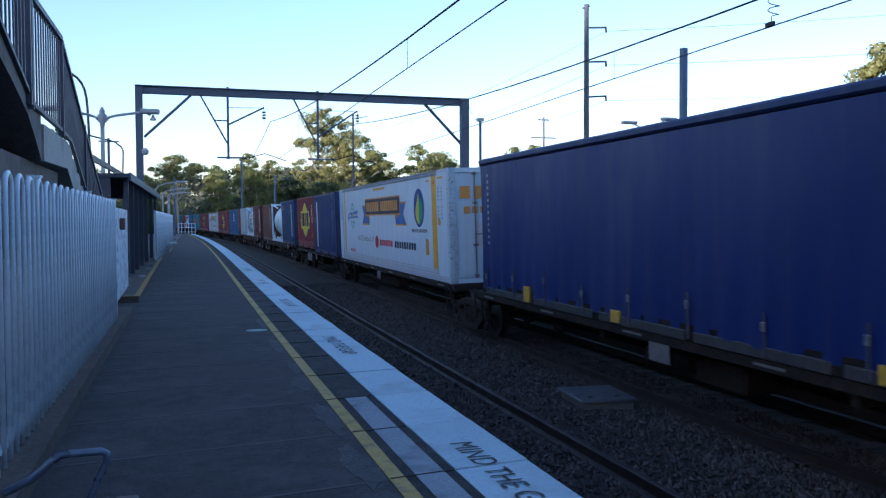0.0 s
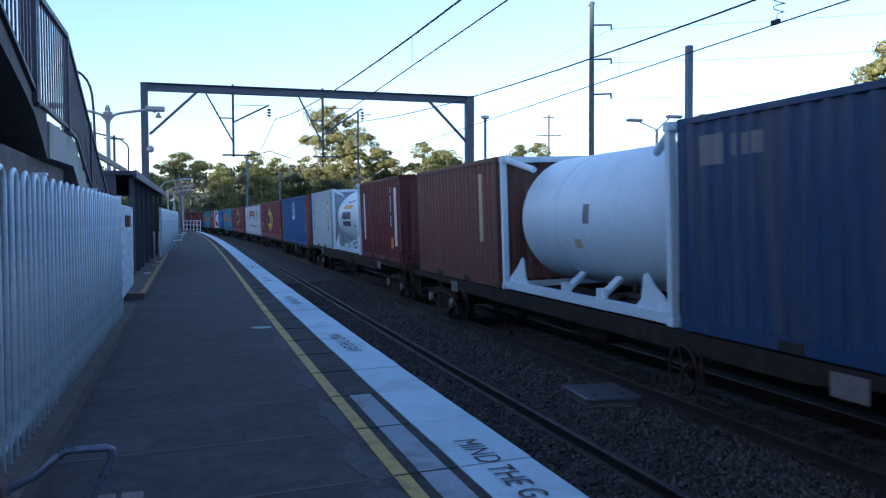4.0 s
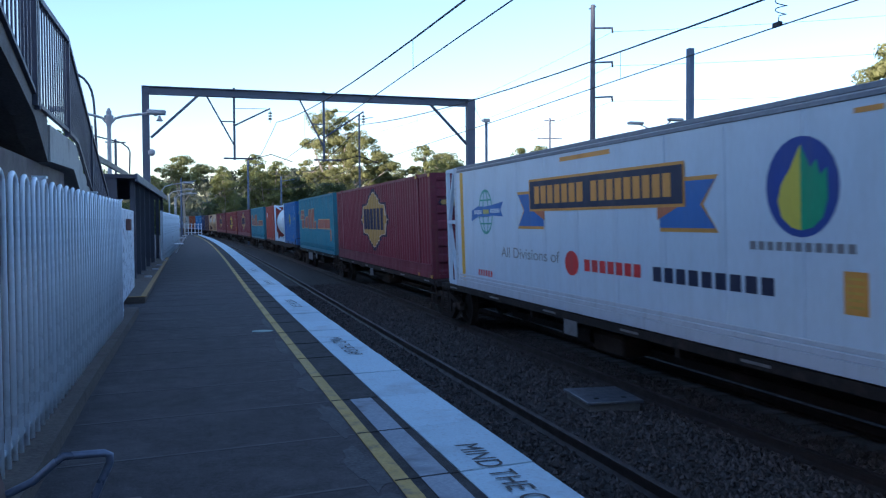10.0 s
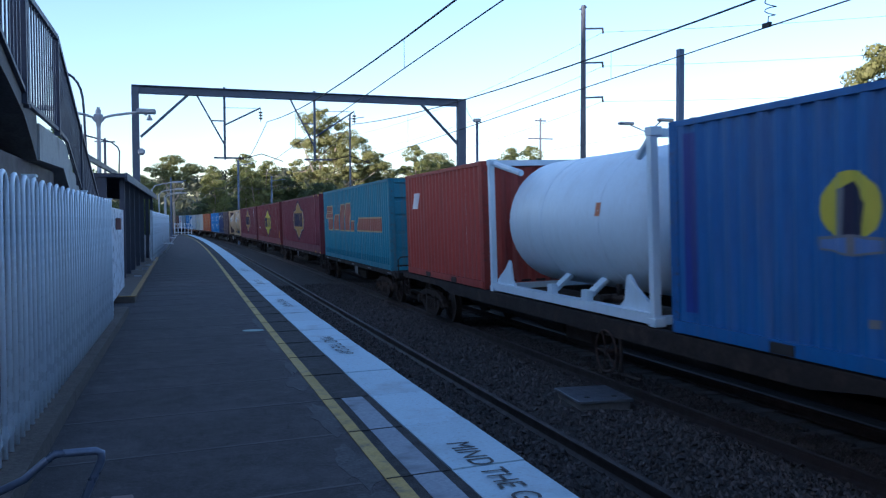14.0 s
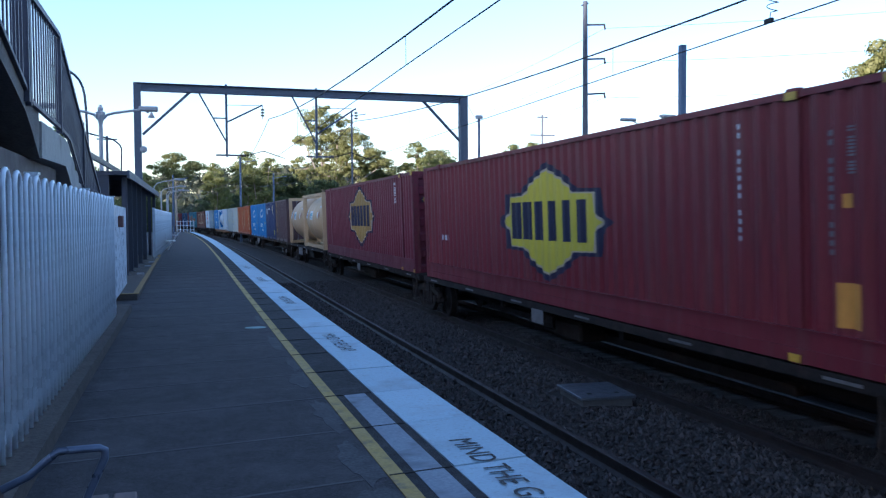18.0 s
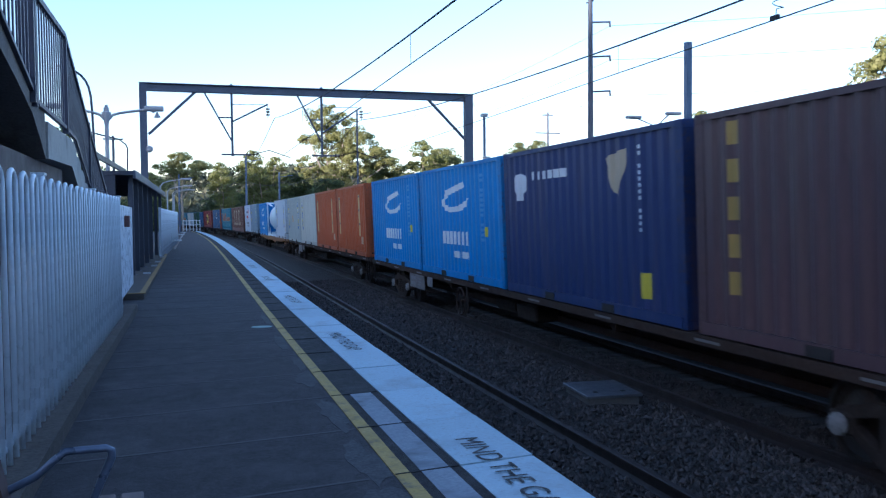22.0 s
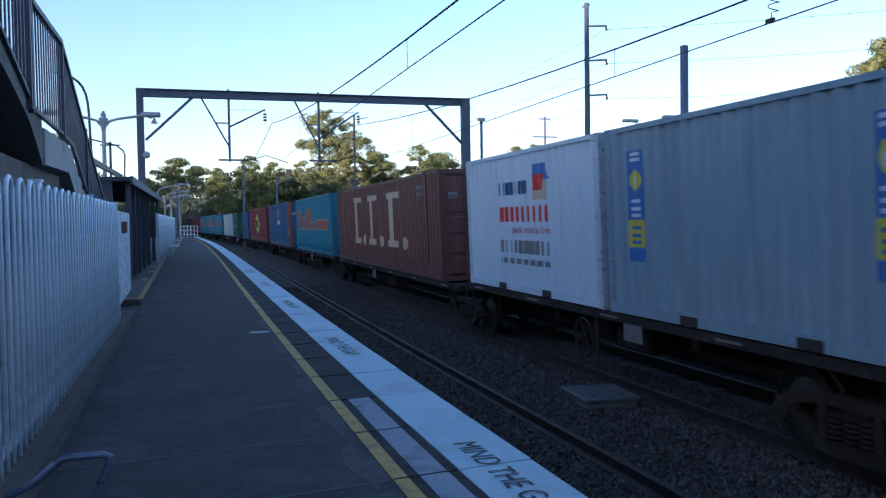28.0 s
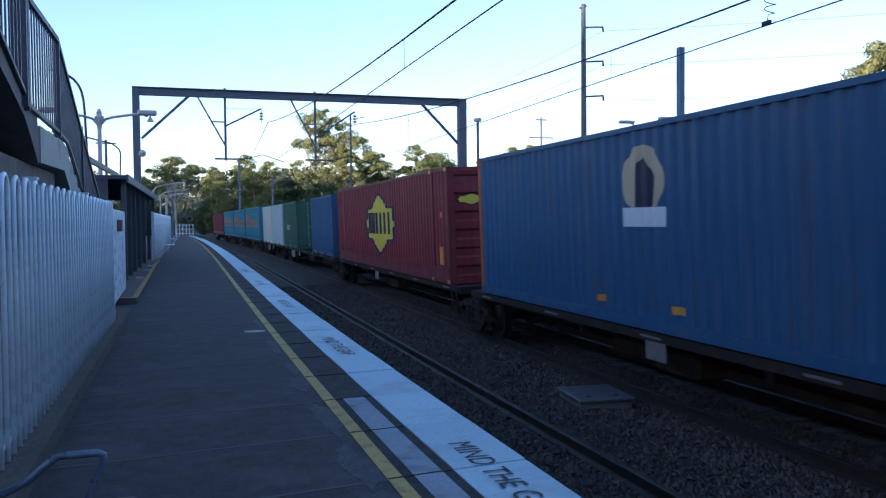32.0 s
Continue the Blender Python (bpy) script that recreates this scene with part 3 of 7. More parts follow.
# ---- concrete stair of the footbridge, over the fence ----
root = thing("footbridge_stair", "weathered concrete footbridge stair with dark steel balustrade", "stair")
XA, XB = -1.53, -3.9
def stair_side(pts, x0, x1, name, mat):
    bm = bmesh.new()
    lo = [bm.verts.new((x0, y, z)) for y, z in pts]
    hi = [bm.verts.new((x1, y, z)) for y, z in pts]
    n = len(pts)
    for i in range(n):
        bm.faces.new((lo[i], lo[(i + 1) % n], hi[(i + 1) % n], hi[i]))
    bm.faces.new(lo[::-1])
    bm.faces.new(hi)
    bmesh.ops.recalc_face_normals(bm, faces=bm.faces)
    return part(name, bm, mat, root)
up = [(11.35, 2.32), (10.9, 2.55), (10.4, 2.78), (9.5, 3.0), (8.55, 3.2), (-3.0, 6.05)]
n = 28
steps_up = []
for i in range(n):
    y = -3.0 + 14.35 * i / n
    z = 6.44 - (6.44 - 2.80) * i / n
    steps_up += [(y, z), (y + 14.35 / n, z)]
# both flights in a darker concrete than the landing and the outer lower stringer
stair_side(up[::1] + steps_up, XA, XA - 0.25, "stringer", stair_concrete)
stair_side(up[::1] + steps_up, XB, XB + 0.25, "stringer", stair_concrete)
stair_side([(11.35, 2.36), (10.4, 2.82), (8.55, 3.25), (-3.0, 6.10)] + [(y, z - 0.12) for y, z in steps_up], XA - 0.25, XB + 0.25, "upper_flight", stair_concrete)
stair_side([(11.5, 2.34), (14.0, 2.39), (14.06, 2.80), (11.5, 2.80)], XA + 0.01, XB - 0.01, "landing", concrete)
low, n = [], 14
for i in range(n):
    y = 14.08 + 8.0 * i / n
    z = 2.78 - 2.66 * i / n
    low += [(y, z), (y + 8.0 / n, z)]
stair_side([(21.6, 0.0), (14.85, 2.06), (14.0, 2.38), (13.9, 2.41)] + low, XA + 0.005, XA - 0.25, "stringer", concrete)
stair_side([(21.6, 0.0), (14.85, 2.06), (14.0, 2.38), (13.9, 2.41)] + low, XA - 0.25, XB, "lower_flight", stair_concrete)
part("support_wall", boxed(XB + 0.3, XA - 0.35, 11.6, 12.2, -0.05, 2.33), concrete_dark, root)
part("support_wall", boxed(-4.6, -4.3, -4, 17.6, -0.05, 2.6), concrete_dark, root)
part("under_stair_panel", boxed(XA - 0.22, XA - 0.14, 3.0, 14.0, 1.72, 2.33), surf("dark_brown_panel", (0.075, 0.055, 0.06), 0.7, grain=20, vary=0.2, stain=(1.5, (0.03, 0.025, 0.025), 0.5)), root, "dark brown panel closing the space under the stair")
rail_line = [(-3.0, 7.75), (10.67, 4.15), (13.2, 4.22), (14.3, 3.88), (19.7, 2.21), (22.4, 1.3)]
foot_line = [(-3.0, 6.52), (10.67, 2.92), (13.2, 2.90), (14.3, 2.84), (19.7, 1.12), (22.4, 0.25)]
for line, w, name in ((rail_line, 0.07, "hand_rail"), (foot_line, 0.05, "bottom_rail")):
    for (ya, za), (yb, zb) in zip(line, line[1:]):
        part(name, bar(bmesh.new(), (XA + 0.02, ya, za), (XA + 0.02, yb, zb), w, w), stair_steel, root)
mid_line = [((a[0] + b[0]) / 2, (a[1] + b[1]) / 2) for a, b in zip(rail_line, foot_line)]
me_b = bpy.data.meshes.new("baluster")
bm = boxed(-0.008, 0.008, -0.024, 0.024, -0.60, 0.60)
bm.to_mesh(me_b)
bm.free()
me_b.materials.append(stair_steel)
def on_mid(y):
    ys, zs = [p[0] for p in mid_line], [p[1] for p in mid_line]
    return float(np.interp(y, ys, zs))
y = 4.0
while y < 22.3:
    ob = new("baluster", me_b)
    ob.parent = root
    ob.location = (XA + 0.02, y, on_mid(y))
    y += 0.21 if y < 13.2 else 0.135
for y in (7.4, 10.3, 10.42, 13.2, 16.4, 19.7):
    part("rail_post", boxed(XA - (0.1 if y < 11 else 0.02), XA + 0.06, y - 0.04, y + 0.04, on_mid(y) - 0.75, on_mid(y) + 0.62), stair_steel, root)
y = 4.0
while y < 22.3:
    ob = new("baluster", me_b)
    ob.parent = root
    ob.location = (XB - 0.02, y, on_mid(y))
    y += 0.44
for line in (rail_line, foot_line):
    for (ya, za), (yb, zb) in zip(line, line[1:]):
        part("far_rail", bar(bmesh.new(), (XB - 0.02, ya, za), (XB - 0.02, yb, zb), 0.07, 0.07), stair_steel, root)

# ---- bent tube hand rail in the foreground, and its neighbours on the ground ----
root = thing("bench", "slatted bench with a bent tube arm beside the fence", "bench", group="platform benches")
RAIL_PTS = [(-0.76, 3.6, 0.45), (-0.64, 3.6, 0.52), (-0.55, 3.6, 0.56), (-0.48, 3.6, 0.62), (-0.44, 3.6, 0.65), (-0.37, 3.6, 0.65), (-0.29, 3.6, 0.65), (-0.27, 3.6, 0.64), (-0.27, 3.6, 0.61), (-0.31, 3.6, 0.52), (-0.34, 3.6, 0.45), (-0.36000000000000004, 3.6, 0.0)]
part("arm_rail", pipe(bmesh.new(), RAIL_PTS, 0.0165, 8), surf("blue_grey_tube", (0.14, 0.17, 0.24), 0.35, metal=0.4), root, "blue-grey bent tube arm", smooth=True)
for x in (-0.31, -0.2):
    part("seat_slat", boxed(x - 0.045, x + 0.045, 1.9, 3.7, 0.405, 0.43, bevel=0.006), surf("brown_bench_slat", (0.14, 0.10, 0.095), 0.6, grain=20, vary=0.3, stretch=(1, 0.1, 1)), root)
bm = bar(bmesh.new(), (-0.71, 3.55, 0.68), (-0.63, 3.55, 0.33), 0.12, 0.05)
part("back_board", bm, surf("brown_back_board", (0.12, 0.075, 0.065), 0.6, grain=20, vary=0.3), root, "dark red-brown end board")
for y in (2.1, 3.4):
    part("bench_leg", boxed(-0.68, -0.17, y - 0.02, y + 0.02, 0.0, 0.405), navy_steel, root)

# ---- track pit with a steel lid beside the near track ----
root = thing("cable_pit", "square cable pit with a grey steel lid between the tracks", "cable pit")
turn = Matrix.Translation((5.66, 10.5, 0)) @ Matrix.Rotation(radians(-6), 4, "Z")
part("pit_wall", boxed(-0.36, 0.36, -0.45, 0.45, -1.2, -0.915, turn), concrete_dark, root)
part("lid", boxed(-0.40, 0.40, -0.49, 0.49, -0.915, -0.875, turn, bevel=0.006), lid_steel, root, "grey steel lid")
for x in (-0.2, 0.2):
    part("lifting_eye", boxed(x - 0.03, x + 0.03, -0.3, -0.24, -0.875, -0.868, turn), joint_dark, root)

# ---- end of the platform: a white railing, and benches on the way ----
root = thing("end_railing", "white steel railing across the platform's end", "railing")
for z in (0.25, 0.8, 1.3):
    part("railing_bar", rod(bmesh.new(), (0.6, 109.0, z), (2.6, 108.2, z), 0.03, 6), fence_white, root)
for i in range(6):
    x = 0.6 + 0.4 * i
    part("railing_post", rod(bmesh.new(), (x, 109.0 - 0.16 * i, 0), (x, 109.0 - 0.16 * i, 1.4), 0.04, 6), fence_white, root)
for x, y in ((0.25, 62.0), (0.0, 45.5), (0.45, 72.0)):
    b = thing("bench", "grey slatted platform bench on steel legs", "bench", pose(x, y, 0), group="platform benches")
    for k in range(3):
        part("seat_slat", boxed(-0.28 + k * 0.16, -0.14 + k * 0.16, -0.9, 0.9, 0.43, 0.46), lamp_grey, b)
    for k in range(2):
        part("back_slat", boxed(-0.36, -0.33, -0.9, 0.9, 0.55 + k * 0.18, 0.68 + k * 0.18), lamp_grey, b)
    for yy in (-0.7, 0.7):
        part("bench_leg", rod(bmesh.new(), (-0.2, yy, 0.0), (0.05, yy, 0.43), 0.03, 8), lamp_grey, b)


# ---- lamps on the platform ----
def twin_lamp(x, y, h, reach, label):
    root = thing("platform_lamp", label, "lamp post", pose(x, y, 0), group="lamp posts")
    bm = rod(bmesh.new(), (0, 0, 0), (0, 0, h), 0.062, 12, 0.05)
    part("post", bm, lamp_grey, root)
    bm = lathe(bmesh.new(), [(0.052, h - 0.46), (0.07, h - 0.36), (0.12, h - 0.2), (0.12, h - 0.13), (0.07, h - 0.11), (0.07, h - 0.02), (0.04, h + 0.02), (0.04, h + 0.06)], None, 14)
    part("collar", bm, lamp_grey, root)
    for f in (-1, 1):
        part("arm", pipe(bmesh.new(), [(0.06 * f, 0, h - 0.32), (0.16 * f, 0, h - 0.2), (0.35 * f, 0, h - 0.14), (reach * f, 0, h)], 0.035, 8), lamp_grey, root)
        part("lamp_head", box(bmesh.new(), reach * f - 0.25, reach * f + 0.25, -0.12, 0.12, h - 0.07, h + 0.06, bevel=0.03), lamp_grey, root, "flat grey lamp head")
    return root


def arm_lamp(x, y, h, reach, label, material=lamp_grey):
    root = thing("platform_lamp", label, "lamp post", pose(x, y, 0), group="lamp posts")
    part("post", rod(bmesh.new(), (0, 0, 0), (0, 0, h - 0.25), 0.06, 10, 0.045), material, root)
    part("arm", pipe(bmesh.new(), [(0, 0, h - 0.3), (0.15, 0, h - 0.1), (0.5, 0, h), (reach, 0, h + 0.1)], 0.03, 6), material, root)
    part("lamp_head", boxed(reach - 0.1, reach + 0.45, -0.1, 0.1, h + 0.05, h + 0.15, bevel=0.03), material, root, "flat lamp head")
    return root


lamp = twin_lamp(-1.75, 24.0, 4.55, 1.2, "pale grey twin-armed platform lamp post")
part("speaker", lathe(bmesh.new(), [(0.02, 0.0), (0.04, -0.05), (0.09, -0.14), (0.08, -0.15)], Matrix.Translation((1.28, 0, 4.46)), 10), lamp_grey, lamp, "small grey horn speaker")
for x, y, h in ((-0.83, 45.0, 3.5), (-0.62, 57.0, 3.6), (-0.25, 68.0, 3.7), (-0.42, 82.0, 4.2)):
    arm_lamp(x, y, h, 1.1, "white single-armed platform lamp post")
root = thing("street_lamp", "tall dark curved street lamp behind the stair", "street lamp")
part("mast", pipe(bmesh.new(), [(-3.22, 38, 0), (-3.27, 38, 4.34), (-3.33, 38, 6.2), (-3.37, 38, 6.75), (-3.44, 38, 7.1), (-3.55, 38, 7.36), (-3.72, 38, 7.58), (-3.95, 38, 7.75), (-4.25, 38, 7.88), (-4.6, 38, 7.95)], 0.05, 8), navy_steel, root)
root = thing("street_lamp", "slim dark street lamp with a long curved arm", "street lamp")
part("mast", pipe(bmesh.new(), [(-2.85, 55, 0), (-2.89, 55, 4.74), (-2.85, 55, 5.9), (-2.95, 55, 6.15), (-3.33, 55, 6.46), (-5.02, 55, 6.88)], 0.05, 6), navy_steel, root)
# ---- overhead line: portal over the tracks, masts and wires ----
GY = 36.0
root = thing("overhead_portal", "dark grey steel portal carrying the overhead line", "overhead portal")
part("post", boxed(-1.38, -1.10, GY - 0.14, GY + 0.14, -1.3, 7.02), gantry_steel, root)
part("post", boxed(12.5, 12.86, GY - 0.16, GY + 0.16, -1.3, 7.08), gantry_steel, root)
web = [(GY - 0.14, 6.75), (GY + 0.14, 6.75), (GY + 0.14, 6.78), (GY + 0.03, 6.79), (GY + 0.03, 7.04), (GY + 0.14, 7.05), (GY + 0.14, 7.08), (GY - 0.14, 7.08), (GY - 0.14, 7.05), (GY - 0.03, 7.04), (GY - 0.03, 6.79), (GY - 0.14, 6.78)]
part("beam", prism(bmesh.new(), web, -1.38, 12.86, Matrix(((0, 0, 1, 0), (1, 0, 0, 0), (0, 1, 0, 0), (0, 0, 0, 1)))), gantry_steel, root)
part("brace", bar(bmesh.new(), (-1.05, GY, 5.0), (0.85, GY, 6.82), 0.10, 0.10), gantry_steel, root)
for dy in (-0.08, 0.08):
    part("brace", bar(bmesh.new(), (12.55, GY + dy, 5.0), (10.75, GY + dy, 6.82), 0.05, 0.07), gantry_steel, root)
for xd, xv, xt, x_arm in ((2.24, 1.10, 3.72, 2.27), (5.99, 4.92, 7.73, 6.03)):
    part("drop_post", bar(bmesh.new(), (xd, GY, 7.15), (xd, GY, 4.15), 0.09, 0.09), gantry_steel, root)
    part("brace", bar(bmesh.new(), (xv, GY, 6.85), (xd, GY, 4.75), 0.06, 0.06), gantry_steel, root)
    part("brace", bar(bmesh.new(), (xd - 0.52, GY, 5.75), (xd, GY, 5.75), 0.05, 0.05), gantry_steel, root)
    part("cantilever", rod(bmesh.new(), (x_arm, GY, 5.6 if xd < 3 else 5.2), (xt, GY, 6.35), 0.035, 8), gantry_steel, root)
    part("tie_rod", rod(bmesh.new(), (xd, GY, 6.3), (xt - 0.15, GY, 6.33), 0.012, 6), wire_black, root)
    part("foot", bar(bmesh.new(), (xd - 0.45, GY, 4.22), (xd + 0.75, GY, 4.22), 0.06, 0.07), gantry_steel, root)
    bm = bmesh.new()
    for k in range(4):
        rod(bm, (xd + 0.55 + k * 0.06, GY, 4.22), (xd + 0.58 + k * 0.06, GY, 4.22), 0.07, 8)
    part("insulator", bm, insulator, root)
    part("steady_arm", pipe(bmesh.new(), [(xd + 0.8, GY, 4.22), (xd + 1.5, GY, 4.42), (xd + 2.4, GY, 4.12)], 0.02, 6), wire_black, root)
    bm = bmesh.new()
    rod(bm, (xt, GY, 6.35), (xt, GY, 5.75), 0.012, 6)
    for k in range(3):
        rod(bm, (xt, GY, 6.18 - k * 0.12), (xt, GY, 6.12 - k * 0.12), 0.08, 10)
    part("insulator", bm, insulator, root)
part("lamp_bracket", bar(bmesh.new(), (-1.1, GY - 0.16, 6.05), (-0.85, GY - 0.16, 6.0), 0.05, 0.05), lamp_grey, root)
part("floodlight", lathe(bmesh.new(), [(0.04, 0), (0.16, 0.12), (0.17, 0.2)], Matrix.Translation((-0.85, GY - 0.16, 5.85)), 10), lamp_grey, root)
part("floodlight", lathe(bmesh.new(), [(0.05, 0), (0.14, 0.08), (0.14, 0.2), (0.05, 0.28)], Matrix.Translation((-1.03, GY - 0.16, 4.25)), 10), lamp_grey, root)

CONTACT_Z = 3.985


def sagging(off, z_ends, sag, s0, s1, n):
    return [on_line(s0 + (s1 - s0) * i / n, off, z_ends - sag * 4 * (i / n) * (1 - i / n)) for i in range(n + 1)]


for off, nm in ((NEAR_OFF, "near"), (0.0, "far")):
    root = thing("overhead_line", "dark overhead contact wire hung from a sagging catenary", "overhead wire", group="overhead lines")
    for s0, s1 in ((-26.0, GY), (GY, 98.0)):
        mess = sagging(off, 5.79, 1.43, s0, s1, 24)
        part("catenary_wire", pipe(bmesh.new(), mess, 0.015, 5), wire_black, root)
        part("contact_wire", pipe(bmesh.new(), [on_line(s, off, CONTACT_Z) for s in stations(s0, s1, 4)], 0.0095, 5), wire_black, root)
        for sd in [d for d in (-14.6, -0.9, 12.8, 26.5, 45.0, 59.0, 73.0, 87.0) if s0 < d < s1]:
            u = (sd - s0) / (s1 - s0)
            p = on_line(sd, off, 5.79 - 1.43 * 4 * u * (1 - u))
            part("dropper", rod(bmesh.new(), p, (p.x, p.y, CONTACT_Z), 0.0045, 4), wire_black, root)
    bm = bmesh.new()
    if off == 0.0:
        q = on_line(8.8, 0, 4.1)
        box(bm, q.x - 0.025, q.x + 0.025, q.y - 0.07, q.y + 0.07, 3.98, 4.04, bevel=0.006)
        coil = [(q.x + 0.03, q.y + 0.02, 4.04), (q.x + 0.05, q.y + 0.03, 4.13)]
        coil += [(q.x + 0.03 + 0.08 * math.cos(a), q.y - 0.03 + 0.05 * math.sin(a), 4.14 + 0.017 * a) for a in [0.5 * i for i in range(20)]]
        coil.append((q.x - 0.02, q.y, 4.42))
        pipe(bm, coil, 0.0065, 5)
        part("feeder_clamp", bm, wire_black, root)

# slim masts farther along, small against the trees
for x, y, h in ((7.08, 92.0, 8.15), (11.5, 100.0, 6.9), (19.26, 92.0, 13.5), (0.2, 98.0, 6.5)):
    root = thing("overhead_mast", "slim grey mast standing before the trees", "mast", group="masts along the line")
    part("post", rod(bmesh.new(), (x, y, -1.4), (x, y, h), 0.13, 8, 0.1), wood_pole if h > 10 else mast_steel, root)
    part("cross_arm", bar(bmesh.new(), (x - 0.2, y, h - 0.6), (x + 1.6, y, h - 0.3), 0.08, 0.08), mast_steel, root)

# ---- poles, lamps and a pylon across the tracks ----
root = thing("power_pole", "tall weathered pole with three cross arms", "power pole")
part("shaft", rod(bmesh.new(), (28.5, 54.4, -1.5), (28.5, 54.4, 17.0), 0.24, 12, 0.16), wood_pole, root)
for z in (15.35, 12.9, 10.4):
    part("cross_arm", bar(bmesh.new(), (28.6, 54.4, z), (30.1, 54.4, z + 0.12), 0.1, 0.12), wood_pole, root)
    part("insulator", rod(bmesh.new(), (30.05, 54.4, z + 0.1), (30.1, 54.4, z - 0.25), 0.07, 8), insulator, root)
part("cap", bar(bmesh.new(), (28.2, 54.4, 16.7), (28.75, 54.4, 16.9), 0.1, 0.1), wood_pole, root)
root = thing("power_pole", "distant timber power pole with a cross arm", "power pole")
part("shaft", rod(bmesh.new(), (-5.35, 80, -1.4), (-5.35, 80, 9.0), 0.14, 8, 0.1), wood_pole, root)
part("cross_arm", bar(bmesh.new(), (-6.2, 80, 8.7), (-4.5, 80, 8.7), 0.1, 0.12), wood_pole, root)
root = thing("steel_mast", "dark steel overhead line mast", "mast")
part("shaft", boxed(23.28, 23.55, 34.66, 34.94, -1.3, 9.75), mast_steel, root)
part("junction_box", boxed(23.2, 23.3, 34.6, 34.7, 5.8, 6.3), mast_steel, root)
root = thing("steel_mast", "slim steel mast with a small cap lamp", "mast")
part("shaft", rod(bmesh.new(), (21.0, 56.2, -1.3), (21.0, 56.2, 8.7), 0.1, 10), mast_steel, root)
part("cap", boxed(20.75, 21.25, 56.05, 56.35, 8.6, 8.85, bevel=0.03), lamp_grey, root)
part("side_lamp", boxed(20.9, 21.4, 56.0, 56.4, 5.6, 5.8, bevel=0.03), lamp_grey, root)
root = thing("car_park_lamp", "twin-headed grey car park lamp", "street lamp")
part("post", rod(bmesh.new(), (21.15, 33.95, -1.4), (21.15, 33.95, 5.65), 0.07, 10), lamp_grey, root)
for x0, y0, z0 in ((20.3, 34.5, 6.0), (21.8, 33.55, 6.1)):
    part("arm", pipe(bmesh.new(), [(21.15, 33.95, 5.6), (x0 + 0.25 * (1 if x0 < 21 else -1), y0, z0)], 0.035, 6), lamp_grey, root)
    part("lamp_head", boxed(x0 - 0.38, x0 + 0.38, y0 - 0.15, y0 + 0.15, z0, z0 + 0.14, bevel=0.04), lamp_grey, root)
root = thing("power_pole", "distant tall pole with two cross arms", "power pole")
px, py, pz = 121.0, 262.0, 0.0
part("shaft", rod(bmesh.new(), (px, py, pz - 3), (px, py, pz + 36.5), 0.5, 8, 0.35), wood_pole, root)
for z, w in ((pz + 35.6, 2.0), (pz + 29.5, 4.6)):
    part("cross_arm", bar(bmesh.new(), (px - w, py, z), (px + w, py, z), 0.4, 0.4), wood_pole, root)


def cable(a, b, sag, r=0.012, n=16):
    a, b = Vector(a), Vector(b)
    root = thing("power_line", "thin dark power line slung between poles", "power line", group="power lines")
    part("cable", pipe(bmesh.new(), [a.lerp(b, i / n) - Vector((0, 0, sag * 4 * (i / n) * (1 - i / n))) for i in range(n + 1)], r, 4), wire_black, root)


for z in (15.2, 12.75, 10.2):
    cable((30.1, 54.4, z), (75.0, 20.0, z + 1.5), 1.0)
    cable((30.1, 54.4, z), (26.0, 120.0, z - 1.0), 1.0)
cable((21.0, 56.2, 8.6), (12.8, GY, 7.0), 0.3)
cable((23.4, 34.8, 6.0), (11.0, 120.0, 6.0), 0.5, 0.01)

# ---- platform across the tracks, glimpsed between wagons ----
# set close to the track to keep skylight from under the train
OPP = 1.72
bm = strip(bmesh.new(), [(OPP, -1.4), (OPP, -0.01), (OPP + 12.0, -0.01), (OPP + 12.0, -1.4)], stations(-30, 70, 4))
part("far_platform", bm, asphalt_dark, label="dark platform across the tracks", kind="structure")
# edge in dark asphalt colour, to pass for shade beneath the wagons
bm = strip(bmesh.new(), [(OPP - 0.01, -0.1), (OPP - 0.01, 0.004), (OPP + 0.45, 0.004), (OPP + 0.45, -0.1)], stations(-30, 70, 4))
part("far_platform_edge", bm, asphalt_dark, label="far platform edge, coloured dark for the shade under the train", kind="structure")
hoop_fence("far_fence", "white looped steel fence on the platform across the tracks", (15.1, 2.0), (15.6, 26.0), 0.0, 1.95, 0.345, (0.3, 6, 12, 15.2, 18, 23.5))
root = thing("fence_banner", "blue banner tied to the fence with pale bars", "banner")
part("cloth", boxed(15.58, 15.6, 9.5, 14.8, 0.25, 1.75), paint("banner_blue", (0.015, 0.04, 0.26), 0.2), root)
part("banner_bars", boxed(15.57, 15.576, 10.2, 13.8, 0.75, 0.95), logo_plain, root, "pale bar")
part("banner_bars", boxed(15.57, 15.576, 11.0, 13.0, 1.15, 1.4), logo_plain_red, root, "red bar")
root = thing("far_stair", "dark steel stair rails across the tracks", "stair rail")
for k in range(3):
    part("rail", bar(bmesh.new(), (17.5, 23.0 - 0.2 * k, 0.3 + 0.5 * k), (17.5, 13.0 - 0.2 * k, 4.3 + 0.5 * k), 0.06, 0.06), navy_steel, root)
for k in range(6):
    part("post", boxed(17.45, 17.55, 22.8 - k * 1.9, 22.9 - k * 1.9, 0.0, 1.45 + 0.76 * k), navy_steel, root)


